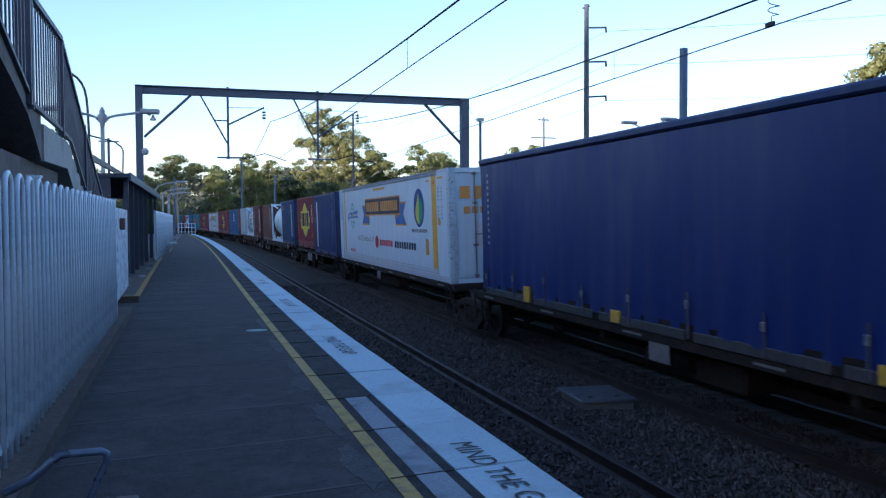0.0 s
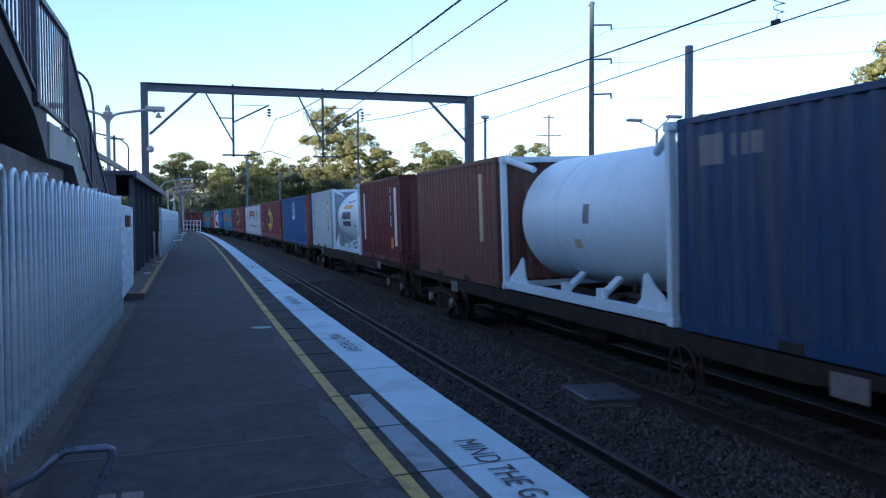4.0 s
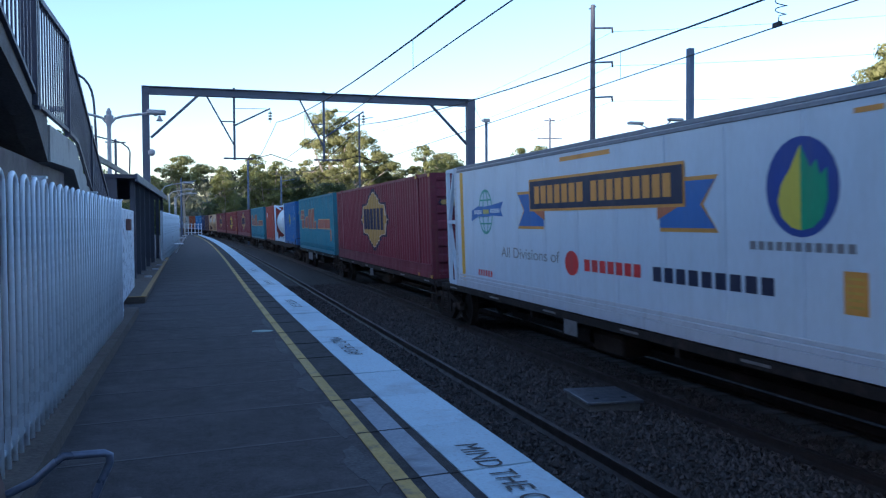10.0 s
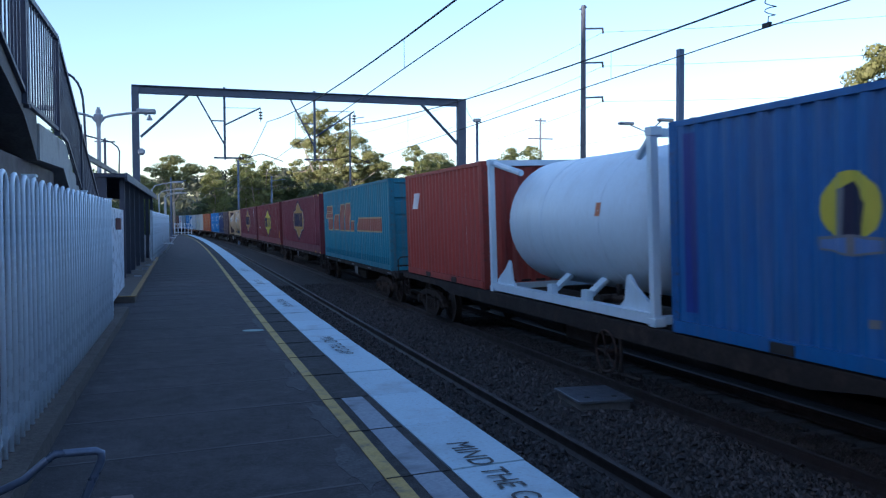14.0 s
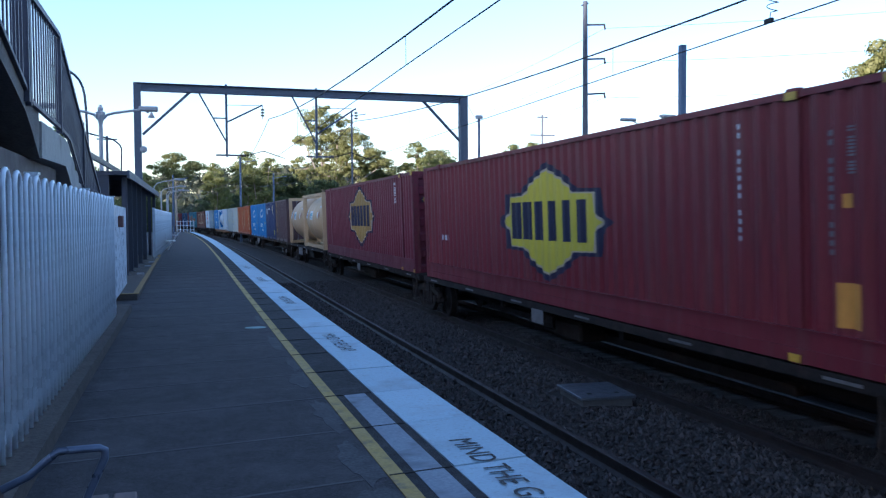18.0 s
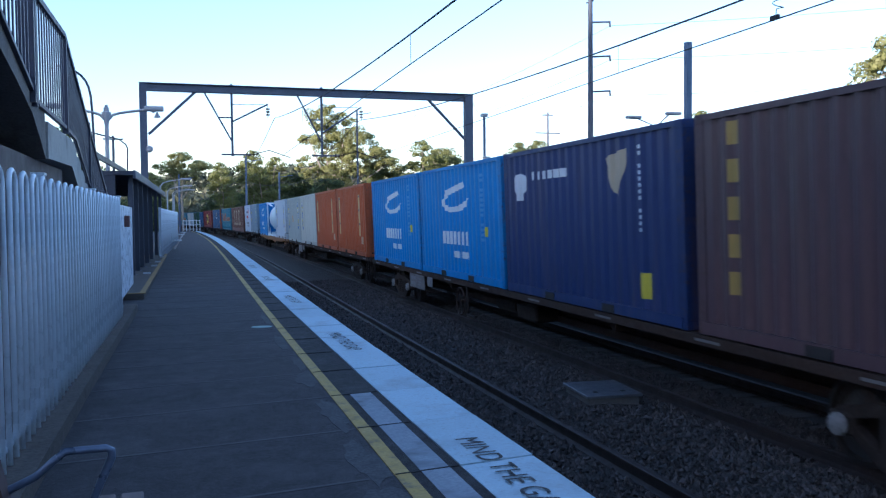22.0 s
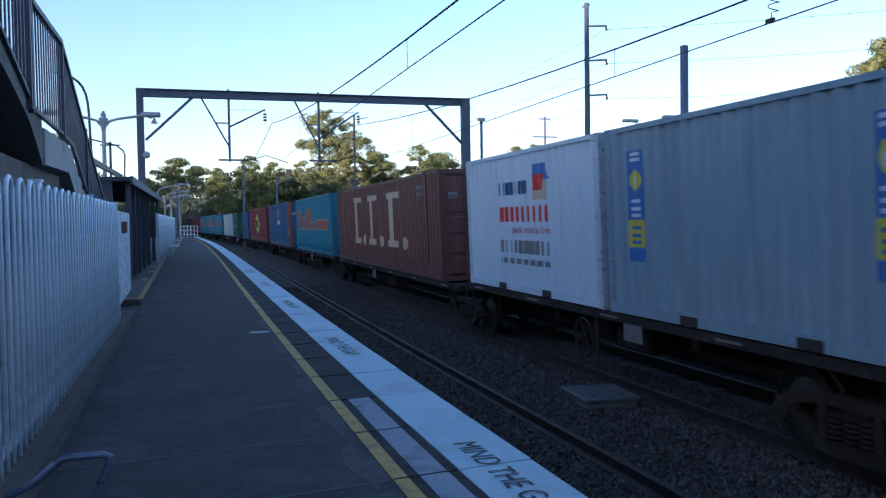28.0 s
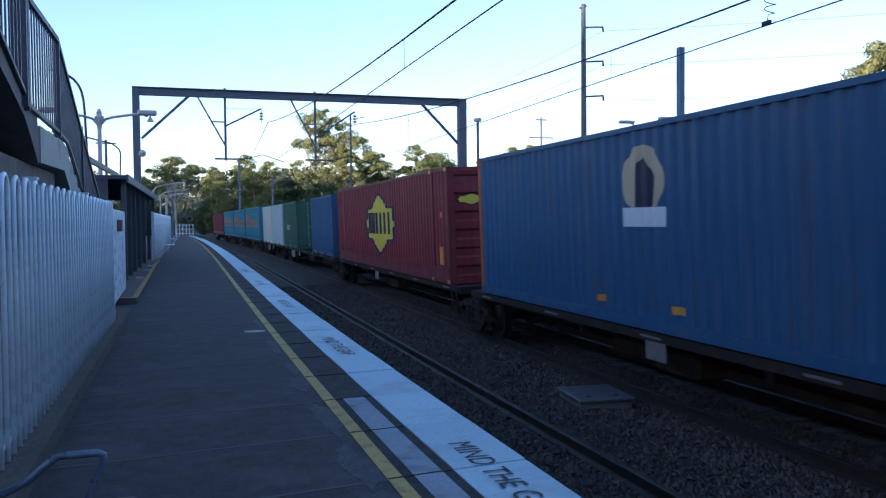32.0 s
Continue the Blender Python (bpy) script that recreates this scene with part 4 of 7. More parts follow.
# ---- trees ----
def leaf_clump(verts, faces, rng, c, r, n, size, flat=0.75):
    """Leaves over a flattened rounded clump, lying roughly along its skin."""
    for _ in range(n):
        d = Vector((rng.gauss(0, 1), rng.gauss(0, 1), rng.gauss(0.25, 1))).normalized()
        p = c + Vector((d.x, d.y, d.z * flat)) * (r * rng.uniform(0.45, 1.05) ** 0.5)
        nrm = (d + Vector((rng.gauss(0, 0.35), rng.gauss(0, 0.35), rng.gauss(0.1, 0.35)))).normalized()
        a = nrm.cross(Vector((rng.gauss(0, 1), rng.gauss(0, 1), rng.gauss(0, 1)))).normalized()
        b = nrm.cross(a)
        k = size * rng.uniform(0.55, 1.4)
        i = len(verts)
        verts += [p - a * k, p + b * (k * 0.5), p + a * k, p - b * (k * 0.5)]
        faces.append((i, i + 1, i + 2, i + 3))


def tree(seed, label, leaf, masses, trunk_r, clump, leaves, size, forks=None):
    """Trunk and limbs reaching into a few masses of foliage (x, y, z, radius, flatness), each of many uneven clumps."""
    rng = random.Random(seed)
    root = thing("gum_tree" if forks else "bush_tree", label, "tree", group="trees by the line")
    bm = bmesh.new()
    low = min(m[2] for m in masses)
    fork = Vector((rng.uniform(-0.3, 0.3), rng.uniform(-0.3, 0.3), max(1.0, low * 0.6)))
    rod(bm, (0, 0, -1.0), fork, trunk_r, 9, trunk_r * 0.7)
    verts, faces = [], []
    for x, y, z, r, flat in masses:
        c = Vector((x, y, z))
        knee = fork.lerp(c, 0.5) + Vector((rng.gauss(0, 0.4), rng.gauss(0, 0.4), -0.1 * r))
        rod(bm, fork, knee, trunk_r * 0.62, 6, trunk_r * 0.42, False)
        rod(bm, knee, c, trunk_r * 0.42, 6, trunk_r * 0.2, False)
        r *= 1.18 if forks else 1.12
        n = max(4, int(3.4 * (r / clump) ** 2))
        for i in range(n):
            d = Vector((rng.gauss(0, 1), rng.gauss(0, 1), rng.gauss(0.2, 1))).normalized()
            p = c + Vector((d.x, d.y, d.z * flat)) * (r * rng.uniform(0.5, 1.0))
            if i % 3 == 0:
                rod(bm, c, p, trunk_r * 0.12, 5, trunk_r * 0.05, False)
            leaf_clump(verts, faces, rng, p, clump * rng.uniform(0.4, 1.25), leaves, size * rng.uniform(0.75, 1.15), 0.6)
    part("trunk", bm, pale_bark if forks else bark, root, smooth=True)
    me = bpy.data.meshes.new("crown")
    me.from_pydata(verts, [], faces)
    part("crown", me, leaf, root)
    return root


gum_a = tree(3, "tall eucalypt with a clumped sunlit crown", gum_leaf, [(-1.5, 0, 20.6, 2.9, 0.75), (1.8, 0.6, 18.8, 2.9, 0.7), (-4.2, -0.5, 16.8, 1.9, 0.7), (4.6, 0.4, 16.4, 2.8, 0.65), (7.2, 0, 13.8, 2.9, 0.65), (-0.2, 0.8, 15.6, 2.9, 0.75), (2.8, -1.2, 13.6, 2.6, 0.65), (-3.4, 0.3, 12.0, 2.9, 0.7), (0.2, -0.8, 10.4, 3.0, 0.7), (5.0, 0.9, 10.4, 3.1, 0.7), (9.6, 0.2, 12.4, 2.0, 0.6)], 0.42, 1.15, 170, 0.17, True)
gum_b = tree(8, "spreading eucalypt with an umbrella of clumped leaves", gum_leaf, [(-2.8, 0, 11.6, 1.7, 0.6), (0, 0.6, 12.8, 2.2, 0.6), (2.6, -0.4, 11.8, 1.8, 0.6), (0.8, -1.2, 10.6, 1.6, 0.6), (-1.2, 1.4, 10.4, 1.5, 0.6)], 0.24, 0.95, 140, 0.155, True)
gum_c = tree(21, "eucalypt with a ragged open crown", pale_leaf, [(-1.6, 0, 10.4, 1.9, 0.7), (1.2, 0.5, 11.8, 2.0, 0.75), (2.6, -0.8, 9.4, 1.7, 0.7), (-0.3, 0.9, 8.4, 2.2, 0.7), (0.4, -1.0, 6.2, 2.2, 0.8)], 0.22, 1.0, 140, 0.16, True)
bush_a = tree(31, "dense dark bushy tree", wood_leaf, [(0, 0, 9.4, 2.5, 0.8), (-2.2, 0.6, 7.4, 2.6, 0.8), (2.3, -0.4, 7.2, 2.7, 0.8), (0.2, -1.4, 5.0, 3.0, 0.85), (-1.8, 0.4, 3.4, 2.8, 0.9), (2.2, 0.8, 3.4, 2.7, 0.9), (0, 0, 1.6, 3.0, 0.7)], 0.2, 1.15, 125, 0.18)
bush_b = tree(44, "broad dense olive bushy tree", pale_leaf, [(-1.4, 0, 9.0, 2.2, 0.75), (2.0, 0.5, 8.2, 2.5, 0.75), (-3.2, -0.4, 6.0, 2.6, 0.8), (3.6, 0.2, 5.6, 2.5, 0.8), (0.2, 0.8, 5.6, 3.0, 0.8), (-1.6, -0.8, 3.0, 3.0, 0.9), (2.2, -0.6, 2.8, 2.9, 0.9)], 0.2, 1.15, 125, 0.18)


def plant(proto, x, y, k, turn, z=None):
    z = ground_z(x, y) if z is None else z
    return copy_thing(proto, Matrix.Translation((x, y, z)) @ Matrix.Rotation(radians(turn), 4, "Z") @ Matrix.Diagonal((k, k, k, 1)))


def stand(ob, x, y, turn=0):
    ob.matrix_basis = Matrix.Translation((x, y, ground_z(x, y))) @ Matrix.Rotation(radians(turn), 4, "Z")


stand(gum_a, 27.0, 150, -10)
stand(gum_b, 0.9, 150)
stand(gum_c, 15.5, 152)
plant(gum_c, 13.6, 158, 1.12, 70)
stand(bush_a, 21.5, 158)
stand(bush_b, 32.0, 165)
plant(gum_c, 38.0, 156, 1.15, 120)
plant(gum_c, 44.5, 150, 1.2, 200)
plant(gum_b, 49.5, 158, 1.12, 300)
plant(gum_c, 53.5, 150, 0.95, 95)
plant(gum_a, 77.3, 61.0, 1.25, 160)
plant(gum_c, 73.0, 64.0, 1.1, 10)
plant(gum_c, 49.6, 112, 0.98, 20)
plant(gum_c, 57.2, 80, 1.0, 140)
plant(gum_c, 46.6, 113, 0.95, 260)
plant(gum_c, 9.5, 190, 1.1, 80)
plant(gum_b, -5.0, 190, 0.9, 33)
rng = random.Random(5)


def keep_off(x, y, gap=7.0):
    q = on_line(min(y, S_HIGH)).x
    if abs(x - q) < gap:
        return q + gap + 1.0 if x > q else q - gap - 1.0
    return x


for i in range(34):
    x, y = -36 + 3.3 * i, 196 + 14 * math.sin(i * 1.7)
    top = 0.044 * y + 2.2
    plant((bush_a, bush_b, gum_c)[i % 3], keep_off(x, y), y, top / 11.6 * rng.uniform(0.86, 1.06) * (0.78 if x < 14 else 1.0), rng.uniform(0, 360))
for i in range(20):
    x, y = 16.0 + i * 2.7, 128 + 9 * math.sin(i * 2.1) + i * 0.6
    plant((bush_a, bush_b)[i % 2], keep_off(x, y), y, rng.uniform(0.5, 0.78), rng.uniform(0, 360))
for i in range(14):
    x, y = 6.0 - i * 3.0, 168 + 8 * math.sin(i * 1.3)
    plant((bush_a, bush_b)[i % 2], keep_off(x, y), y, rng.uniform(0.5, 0.7), rng.uniform(0, 360))
# trees left of the line, largely hidden, placed to shade the far train
for i in range(15):
    y = 56 + 10.5 * i
    plant((bush_b, bush_a, gum_b)[i % 3], on_line(y).x - 18 - 5 * (i % 3), y, rng.uniform(0.75, 0.95), rng.uniform(0, 360))
for x, y, k in ((24, 30, 0.5), (27, 22, 0.5), (33, 36, 0.6), (38, 26, 0.65), (30, 14, 0.5)):
    plant(bush_b, x, y, k, x * 40)

# unseen trees added behind the station to cut skylight on the containers' near ends
for i in range(26):
    side = -1 if i % 2 else 1
    y = -16 - 3.4 * (i // 2)
    x = on_line(y).x + side * (11.5 + 4 * (i % 3)) - (6 if side < 0 else 0)
    plant((bush_a, bush_b)[i % 2], x, y, 1.05 + 0.1 * (i % 4), 53 * i)
# woods on the hills: loose leaf tufts over the slopes, too far to tell trees apart
rng = random.Random(12)
verts, faces = [], []
for _ in range(2600):
    x, y = rng.uniform(-330, 260), rng.uniform(330, 700)
    z = ground_z(x, y)
    leaf_clump(verts, faces, rng, Vector((x, y, z + rng.uniform(1, 8))), rng.uniform(3.5, 6.5), 22, 1.5)
for _ in range(1100):
    x, y = rng.uniform(-130, 130), rng.uniform(225, 330)
    if abs(x - on_line(y).x) < 8:
        continue
    leaf_clump(verts, faces, rng, Vector((x, y, ground_z(x, y) + rng.uniform(0.5, 7))), rng.uniform(2.0, 3.6), 26, 0.75)
me = bpy.data.meshes.new("hill_woods")
me.from_pydata(verts, [], faces)
tagged(part("hill_woods", me, hill_leaf), "distant olive-green woods covering the hills", "woods", kind="stuff")

# ---- sleepers and loose ballast stones ----
bed = bpy.data.objects["ballast_bed"]
bm = boxed(-1.25, 1.25, -0.12, 0.12, -0.2, 0.0, bevel=0.02)
me_s = bpy.data.meshes.new("sleeper")
bm.to_mesh(me_s)
bm.free()
me_s.materials.append(sleeper_mat)
for off in (NEAR_OFF, 0.0):
    s = 2.0
    while s < 62:
        p = on_line(s, off, RAIL_Z - (0.185 if off else 0.155))
        ob = new("sleeper", me_s)
        ob.parent = bed
        ob.matrix_basis = Matrix.Translation(p) @ Matrix.Rotation(float(np.interp(s, _s, _th)), 4, "Z")
        s += 0.62
rng = random.Random(77)
verts, faces = [], []
BED = [(-4.85, -1.10), (-4.5, -1.05), (-2.6, -1.045), (-1.75, -1.0), (-1.0, -1.05), (1.0, -1.06)]
for i in range(46000):
    s = 4.0 + 30.0 * rng.random() ** 1.9
    off = rng.uniform(-4.85, 0.3)
    if min(abs(off - c) for c in (NEAR_OFF - 0.755, NEAR_OFF + 0.755, -0.755)) < 0.085:
        continue
    p = on_line(s, off, float(np.interp(off, [q[0] for q in BED], [q[1] for q in BED])) + rng.uniform(-0.012, 0.022))
    if abs(p.x - 5.66) < 0.46 and abs(p.y - 10.5) < 0.55:
        continue
    r = rng.uniform(0.016, 0.042)
    k = len(verts)
    for d in ((1, 0, 0), (-1, 0, 0), (0, 1, 0), (0, -1, 0), (0, 0, 1), (0, 0, -1)):
        verts.append(p + Vector([c * r * rng.uniform(0.6, 1.25) + rng.uniform(-0.35, 0.35) * r for c in d]))
    faces += [(k + a, k + b, k + c) for a, b, c in ((0, 2, 4), (2, 1, 4), (1, 3, 4), (3, 0, 4), (2, 0, 5), (1, 2, 5), (3, 1, 5), (0, 3, 5))]
me = bpy.data.meshes.new("ballast_stones")
me.from_pydata(verts, [], faces)
tagged(part("ballast_stones", me, loose_stone), "loose dark grey and brown crushed stones", "ballast", kind="stuff")
# ---- the freight train ----
# metres run by the train since the start, every four seconds
RUN = (0.00, 44.88, 90.76, 137.58, 184.65, 232.93, 280.61, 327.47, 374.87)
_slope = [11.0] + [(RUN[i + 1] - RUN[i - 1]) / 8 for i in range(1, 8)] + [11.85]


def travelled(t):
    i = min(7, max(0, int(t // 4)))
    u = (t - 4 * i) / 4
    a, b, m, n = RUN[i], RUN[i + 1], _slope[i] * 4, _slope[i + 1] * 4
    return (2 * u ** 3 - 3 * u ** 2 + 1) * a + (u ** 3 - 2 * u ** 2 + u) * m + (3 * u ** 2 - 2 * u ** 3) * b + (u ** 3 - u ** 2) * n


def ride(s, deck):
    """Pose of something whose middle is s metres along the track, its underside deck metres over the rails."""
    a, b = on_line(s - 2.0), on_line(s + 2.0)
    p = on_line(s)
    th = math.atan2(-(b.x - a.x), b.y - a.y)
    return Matrix.Translation((p.x, p.y, RAIL_Z)) @ Matrix.Rotation(th, 4, "Z") @ Matrix.Rotation(-CANT, 4, "Y") @ Matrix.Translation((0, 0, deck))


MOVERS = []                 # (thing, metres along at the start, deck height)
SPINNERS = []               # (wheelset, metres along at the start, its place in its bogie)
# ---- containers ----
CW = 2.438
FT20, FT40, FT48 = 6.058, 12.192, 14.63
PITCH, DEEP = 0.278, 0.042
_shared = {}


def shared(name, key, build, material, parent, label="", smooth=False):
    """An object on a mesh that alike parts share; the material sits on the object."""
    if key not in _shared:
        me = bpy.data.meshes.new(name)
        bm = build()
        bm.to_mesh(me)
        bm.free()
        if smooth:
            me.polygons.foreach_set("use_smooth", [True] * len(me.polygons))
        me.materials.append(None)
        _shared[key] = me
    ob = new(name, _shared[key])
    ob.material_slots[0].link = "OBJECT"
    ob.material_slots[0].material = material
    ob.parent = parent
    if label:
        tagged(ob, label)
    return ob


def waves(length):
    """Break points (y, recess) of a corrugated wall of that length, centred on 0."""
    half = length / 2 - 0.16
    n = int(2 * half / PITCH)
    y, out = -n * PITCH / 2, [(-length / 2 + 0.1, 0.0)]
    for i in range(n):
        out += [(y, 0.0), (y + 0.068, DEEP), (y + 0.139, DEEP), (y + 0.207, 0.0)]
        y += PITCH
    out.append((length / 2 - 0.1, 0.0))
    return out


def recess(prof, y):
    for (a, p), (b, q) in zip(prof, prof[1:]):
        if a <= y <= b:
            return p + (q - p) * (y - a) / max(1e-6, b - a)
    return 0.0


def side_sheet(length, z0, z1, face):
    """Corrugated sheet; face -1 looks towards -x."""
    bm = bmesh.new()
    prof = waves(length)
    lo = [bm.verts.new((face * (1.207 - d), y, z0)) for y, d in prof]
    hi = [bm.verts.new((face * (1.207 - d), y, z1)) for y, d in prof]
    for i in range(len(prof) - 1):
        q = (lo[i], lo[i + 1], hi[i + 1], hi[i])
        bm.faces.new(q if face > 0 else q[::-1])
    return bm


def plain_sheet(wide, z0, z1, face):
    return boxed(min(face * 1.214, face * 1.17), max(face * 1.214, face * 1.17), -wide / 2 + 0.006, wide / 2 - 0.006, z0, z1)


def end_sheet(h):
    """Front wall with level ribs, facing -y."""
    bm = bmesh.new()
    z, prof = 0.18, [(0.12, 0.0)]
    while z < h - 0.3:
        prof += [(z, 0.0), (z + 0.05, 0.05), (z + 0.2, 0.05), (z + 0.25, 0.0)]
        z += 0.42
    prof.append((h - 0.11, 0.0))
    a = [bm.verts.new((-1.13, d, q)) for q, d in prof]
    b = [bm.verts.new((1.13, d, q)) for q, d in prof]
    for i in range(len(prof) - 1):
        bm.faces.new((a[i], b[i], b[i + 1], a[i + 1]))
    return bm


def end_sheet_upright(h):
    """Front wall with upright corrugation, facing -y."""
    bm = bmesh.new()
    x, prof = -1.05, [(-1.13, 0.0)]
    while x < 0.9:
        prof += [(x, 0.0), (x + 0.07, 0.045), (x + 0.17, 0.045), (x + 0.24, 0.0)]
        x += 0.32
    prof.append((1.13, 0.0))
    a = [bm.verts.new((q, d, 0.03)) for q, d in prof]
    b = [bm.verts.new((q, d, h - 0.1)) for q, d in prof]
    for i in range(len(prof) - 1):
        bm.faces.new((a[i], a[i + 1], b[i + 1], b[i]))
    return bm


def door_leaf(h):
    """The sheet of one door, facing -y, hinged at x = 0, 1.12 wide."""
    bm = bmesh.new()
    return box(bm, 0.0, 1.12, 0.03, 0.06, 0.0, h)


def plain_leaf(h):
    """One smooth insulated door, facing -y."""
    bm = boxed(0.0, 1.12, 0.0, 0.06, 0.0, h, bevel=0.01)
    box(bm, 0.06, 1.06, -0.012, 0.0, 0.08, 0.62)
    return bm


def hinge():
    return boxed(-0.09, 0.05, -0.035, 0.0, -0.06, 0.06, bevel=0.008)


def lock_rod(h):
    bm = bmesh.new()
    rod(bm, (0, -0.03, -0.02), (0, -0.03, h + 0.02), 0.017, 6)
    for z in (0.02, 0.3 * h, 0.7 * h, h - 0.05):
        box(bm, -0.05, 0.05, -0.05, 0.0, z, z + 0.06)
    box(bm, -0.02, 0.36, -0.06, -0.045, 1.0, 1.03)
    return bm


def corner(h):
    bm = bmesh.new()
    box(bm, -0.085, 0.085, -0.085, 0.085, 0.1, h - 0.1)
    for z in (0.0, h - 0.118):
        box(bm, -0.089, 0.089, -0.089, 0.089, z, z + 0.118, bevel=0.01)
    return bm


def long_rail(length, low, sill=0.16):
    bm = bmesh.new()
    if low:
        o = [(0.02, 0.015), (-0.05, 0.015), (-0.05, min(sill, 0.16))]
        if sill > 0.16:
            # two plates under a projecting lip
            o += [(-0.038, 0.165), (-0.038, sill - 0.02), (-0.058, sill - 0.02), (-0.058, sill)]
        o.append((0.02, o[-1][1]))
        prism(bm, o, -length / 2 + 0.08, length / 2 - 0.08, Matrix(((1, 0, 0, 0), (0, 0, 1, 0), (0, 1, 0, 0), (0, 0, 0, 1))))
        bmesh.ops.recalc_face_normals(bm, faces=bm.faces)
    else:
        box(bm, -0.035, 0.035, -length / 2 + 0.08, length / 2 - 0.08, -0.07, 0.0)
    return bm


# solid dark plate, painted as the shade inside a fork pocket
def fork_shade():
    return boxed(-0.004, 0.03, -0.18, 0.18, 0.02, 0.135)


def roof_sheet(length, h):
    bm = bmesh.new()
    n = int(length / 0.42)
    ys = []
    for i in range(n + 1):
        y = -length / 2 + 0.08 + (length - 0.16) * i / n
        ys += [(y - 0.06, 0.0), (y + 0.06, -0.02)] if 0 < i < n else [(y, 0.0)]
    a = [bm.verts.new((-1.17, y, h + z - 0.012)) for y, z in ys]
    b = [bm.verts.new((1.17, y, h + z - 0.012)) for y, z in ys]
    for i in range(len(ys) - 1):
        bm.faces.new((a[i], b[i], b[i + 1], a[i + 1]))
    return bm


def floor_slab(length):
    return boxed(-1.17, 1.17, -length / 2 + 0.06, length / 2 - 0.06, 0.10, 0.16)


def container(label, length, high, colour, doors=False, trim=None, smooth=False, category="shipping container", sill=None, rods=None):
    """A steel box container; its middle underside is the origin, its far end +y, the platform side -x."""
    root = thing("shipping_container", label, category, group="containers on the train")
    worn = worn_of(colour)
    trim = worn_of(trim) if trim else worn
    trim_rod = rods or rod_grey
    sill = sill or (0.36 if length == FT48 and not smooth else 0.16)
    k = (length, high, sill)
    for f in (-1, 1):
        if smooth:
            n = round(length / 1.22)
            wide = (length - 0.2) / n
            for i in range(n):
                ob = shared("side_panel", ("plain", f) + k, lambda: plain_sheet(wide, 0.12, high - 0.05, f), colour, root)
                ob.location = (0, -length / 2 + 0.1 + wide * (i + 0.5), 0)
        else:
            shared("side_panel", ("side", f) + k, lambda: side_sheet(length, sill - 0.04, high - 0.05, f), colour, root)
        for low in (True, False):
            ob = shared("side_rail", ("rail", low) + k, lambda: long_rail(length, low, sill), scuff_grey if smooth else colour, root)
            ob.location = (f * 1.18, 0, 0 if low else high - 0.005)
            if low and f > 0:
                ob.rotation_euler[2] = math.pi
    for fx in (-1, 1):
        for fy in (-1, 1):
            ob = shared("corner_post", ("post", high), lambda: corner(high), trim, root)
            ob.location = (fx * 1.13, fy * (length / 2 - 0.089), 0)
    if length == FT48:
        # lifting posts at the forty-foot points
        for fx in (-1, 1):
            for fy in (-1, 1):
                ob = shared("lifting_post", ("lift", high), lambda: box(box(boxed(-0.03, 0.03, -0.085, 0.085, 0.1, high - 0.1), -0.05, 0.05, -0.09, 0.09, 0.0, 0.12, bevel=0.01), -0.05, 0.05, -0.09, 0.09, high - 0.1, high + 0.02, bevel=0.01), colour, root)
                ob.location = (fx * 1.185, fy * (FT40 / 2 - 0.089), 0)
    if length == FT48 and not smooth and rods is None:
        for y in (-length / 2 + 0.089, -FT40 / 2 + 0.089):
            for z in (0.0, high - 0.118):
                ob = shared("casting_mark", "casting_mark", lambda: boxed(-0.012, 0.0, -0.08, 0.08, 0.02, 0.1), brass_yellow, root, "scuffed yellow mark on a casting")
                ob.location = (-1.22 if y < -6.5 else -1.236, y, z)
    shared("roof", ("roof",) + k, lambda: roof_sheet(length, high), colour, root)
    shared("floor", ("floor", length), lambda: floor_slab(length), frame_black, root)
    back = shared("end_wall", ("end", high), lambda: end_sheet(high), colour, root)
    back.location, back.rotation_euler = (0, length / 2 - 0.05, 0), (0, 0, math.pi)
    for z in (0.06, high - 0.06):
        ob = shared("end_rail", ("endrail",), lambda: boxed(-1.05, 1.05, -0.05, 0.05, -0.055, 0.055), colour, root)
        ob.location = (0, -length / 2 + 0.07, z)
    if doors:
        for f in (-1, 1):
            leaf = shared("door", ("door", smooth, high), lambda: plain_leaf(high - 0.24) if smooth else door_leaf(high - 0.24), colour, root)
            leaf.location = (-1.125 if f < 0 else 0.005, -length / 2 + 0.05, 0.12)
            for i in range(0 if smooth else 5):
                step = (high - 0.24) / 5
                ob = shared("door_panel", ("door_panel", high), lambda: boxed(0.06, 1.06, 0.0, 0.03, 0.05, step - 0.05, bevel=0.012), colour, leaf)
                ob.location = (0, 0, i * step)
            for x in ((0.55, 1.05) if f < 0 else (0.07, 0.57)):
                shared("lock_rod", ("rod", high, trim_rod.name), lambda: lock_rod(high - 0.24), trim_rod, leaf, "painted lock rod" if rods else "grey lock rod").location = (x, 0, 0)
            for z in (0.3, 0.95, 1.6, 2.2):
                ob = shared("hinge", "hinge", hinge, rod_grey if smooth else colour, leaf)
                ob.location = (0.02 if f < 0 else 1.10, 0, z)
                ob.rotation_euler[2] = 0
    else:
        upright = length < FT48
        front = shared("end_wall", ("front", upright, high), lambda: end_sheet_upright(high) if upright else end_sheet(high), colour, root)
        front.location = (0, -length / 2 + 0.05, 0)
    if length == FT20:
        for f in (-1, 1):
            for y in (-1.03, 1.03):
                ob = shared("fork_pocket", ("fork",), fork_shade, joint_dark, root)
                ob.location = (f * 1.236, y, 0)
                ob.rotation_euler[2] = 0 if f < 0 else math.pi
    root["half"], root["high"], root["flat"] = length / 2, high, 1 if smooth else 0
    return root


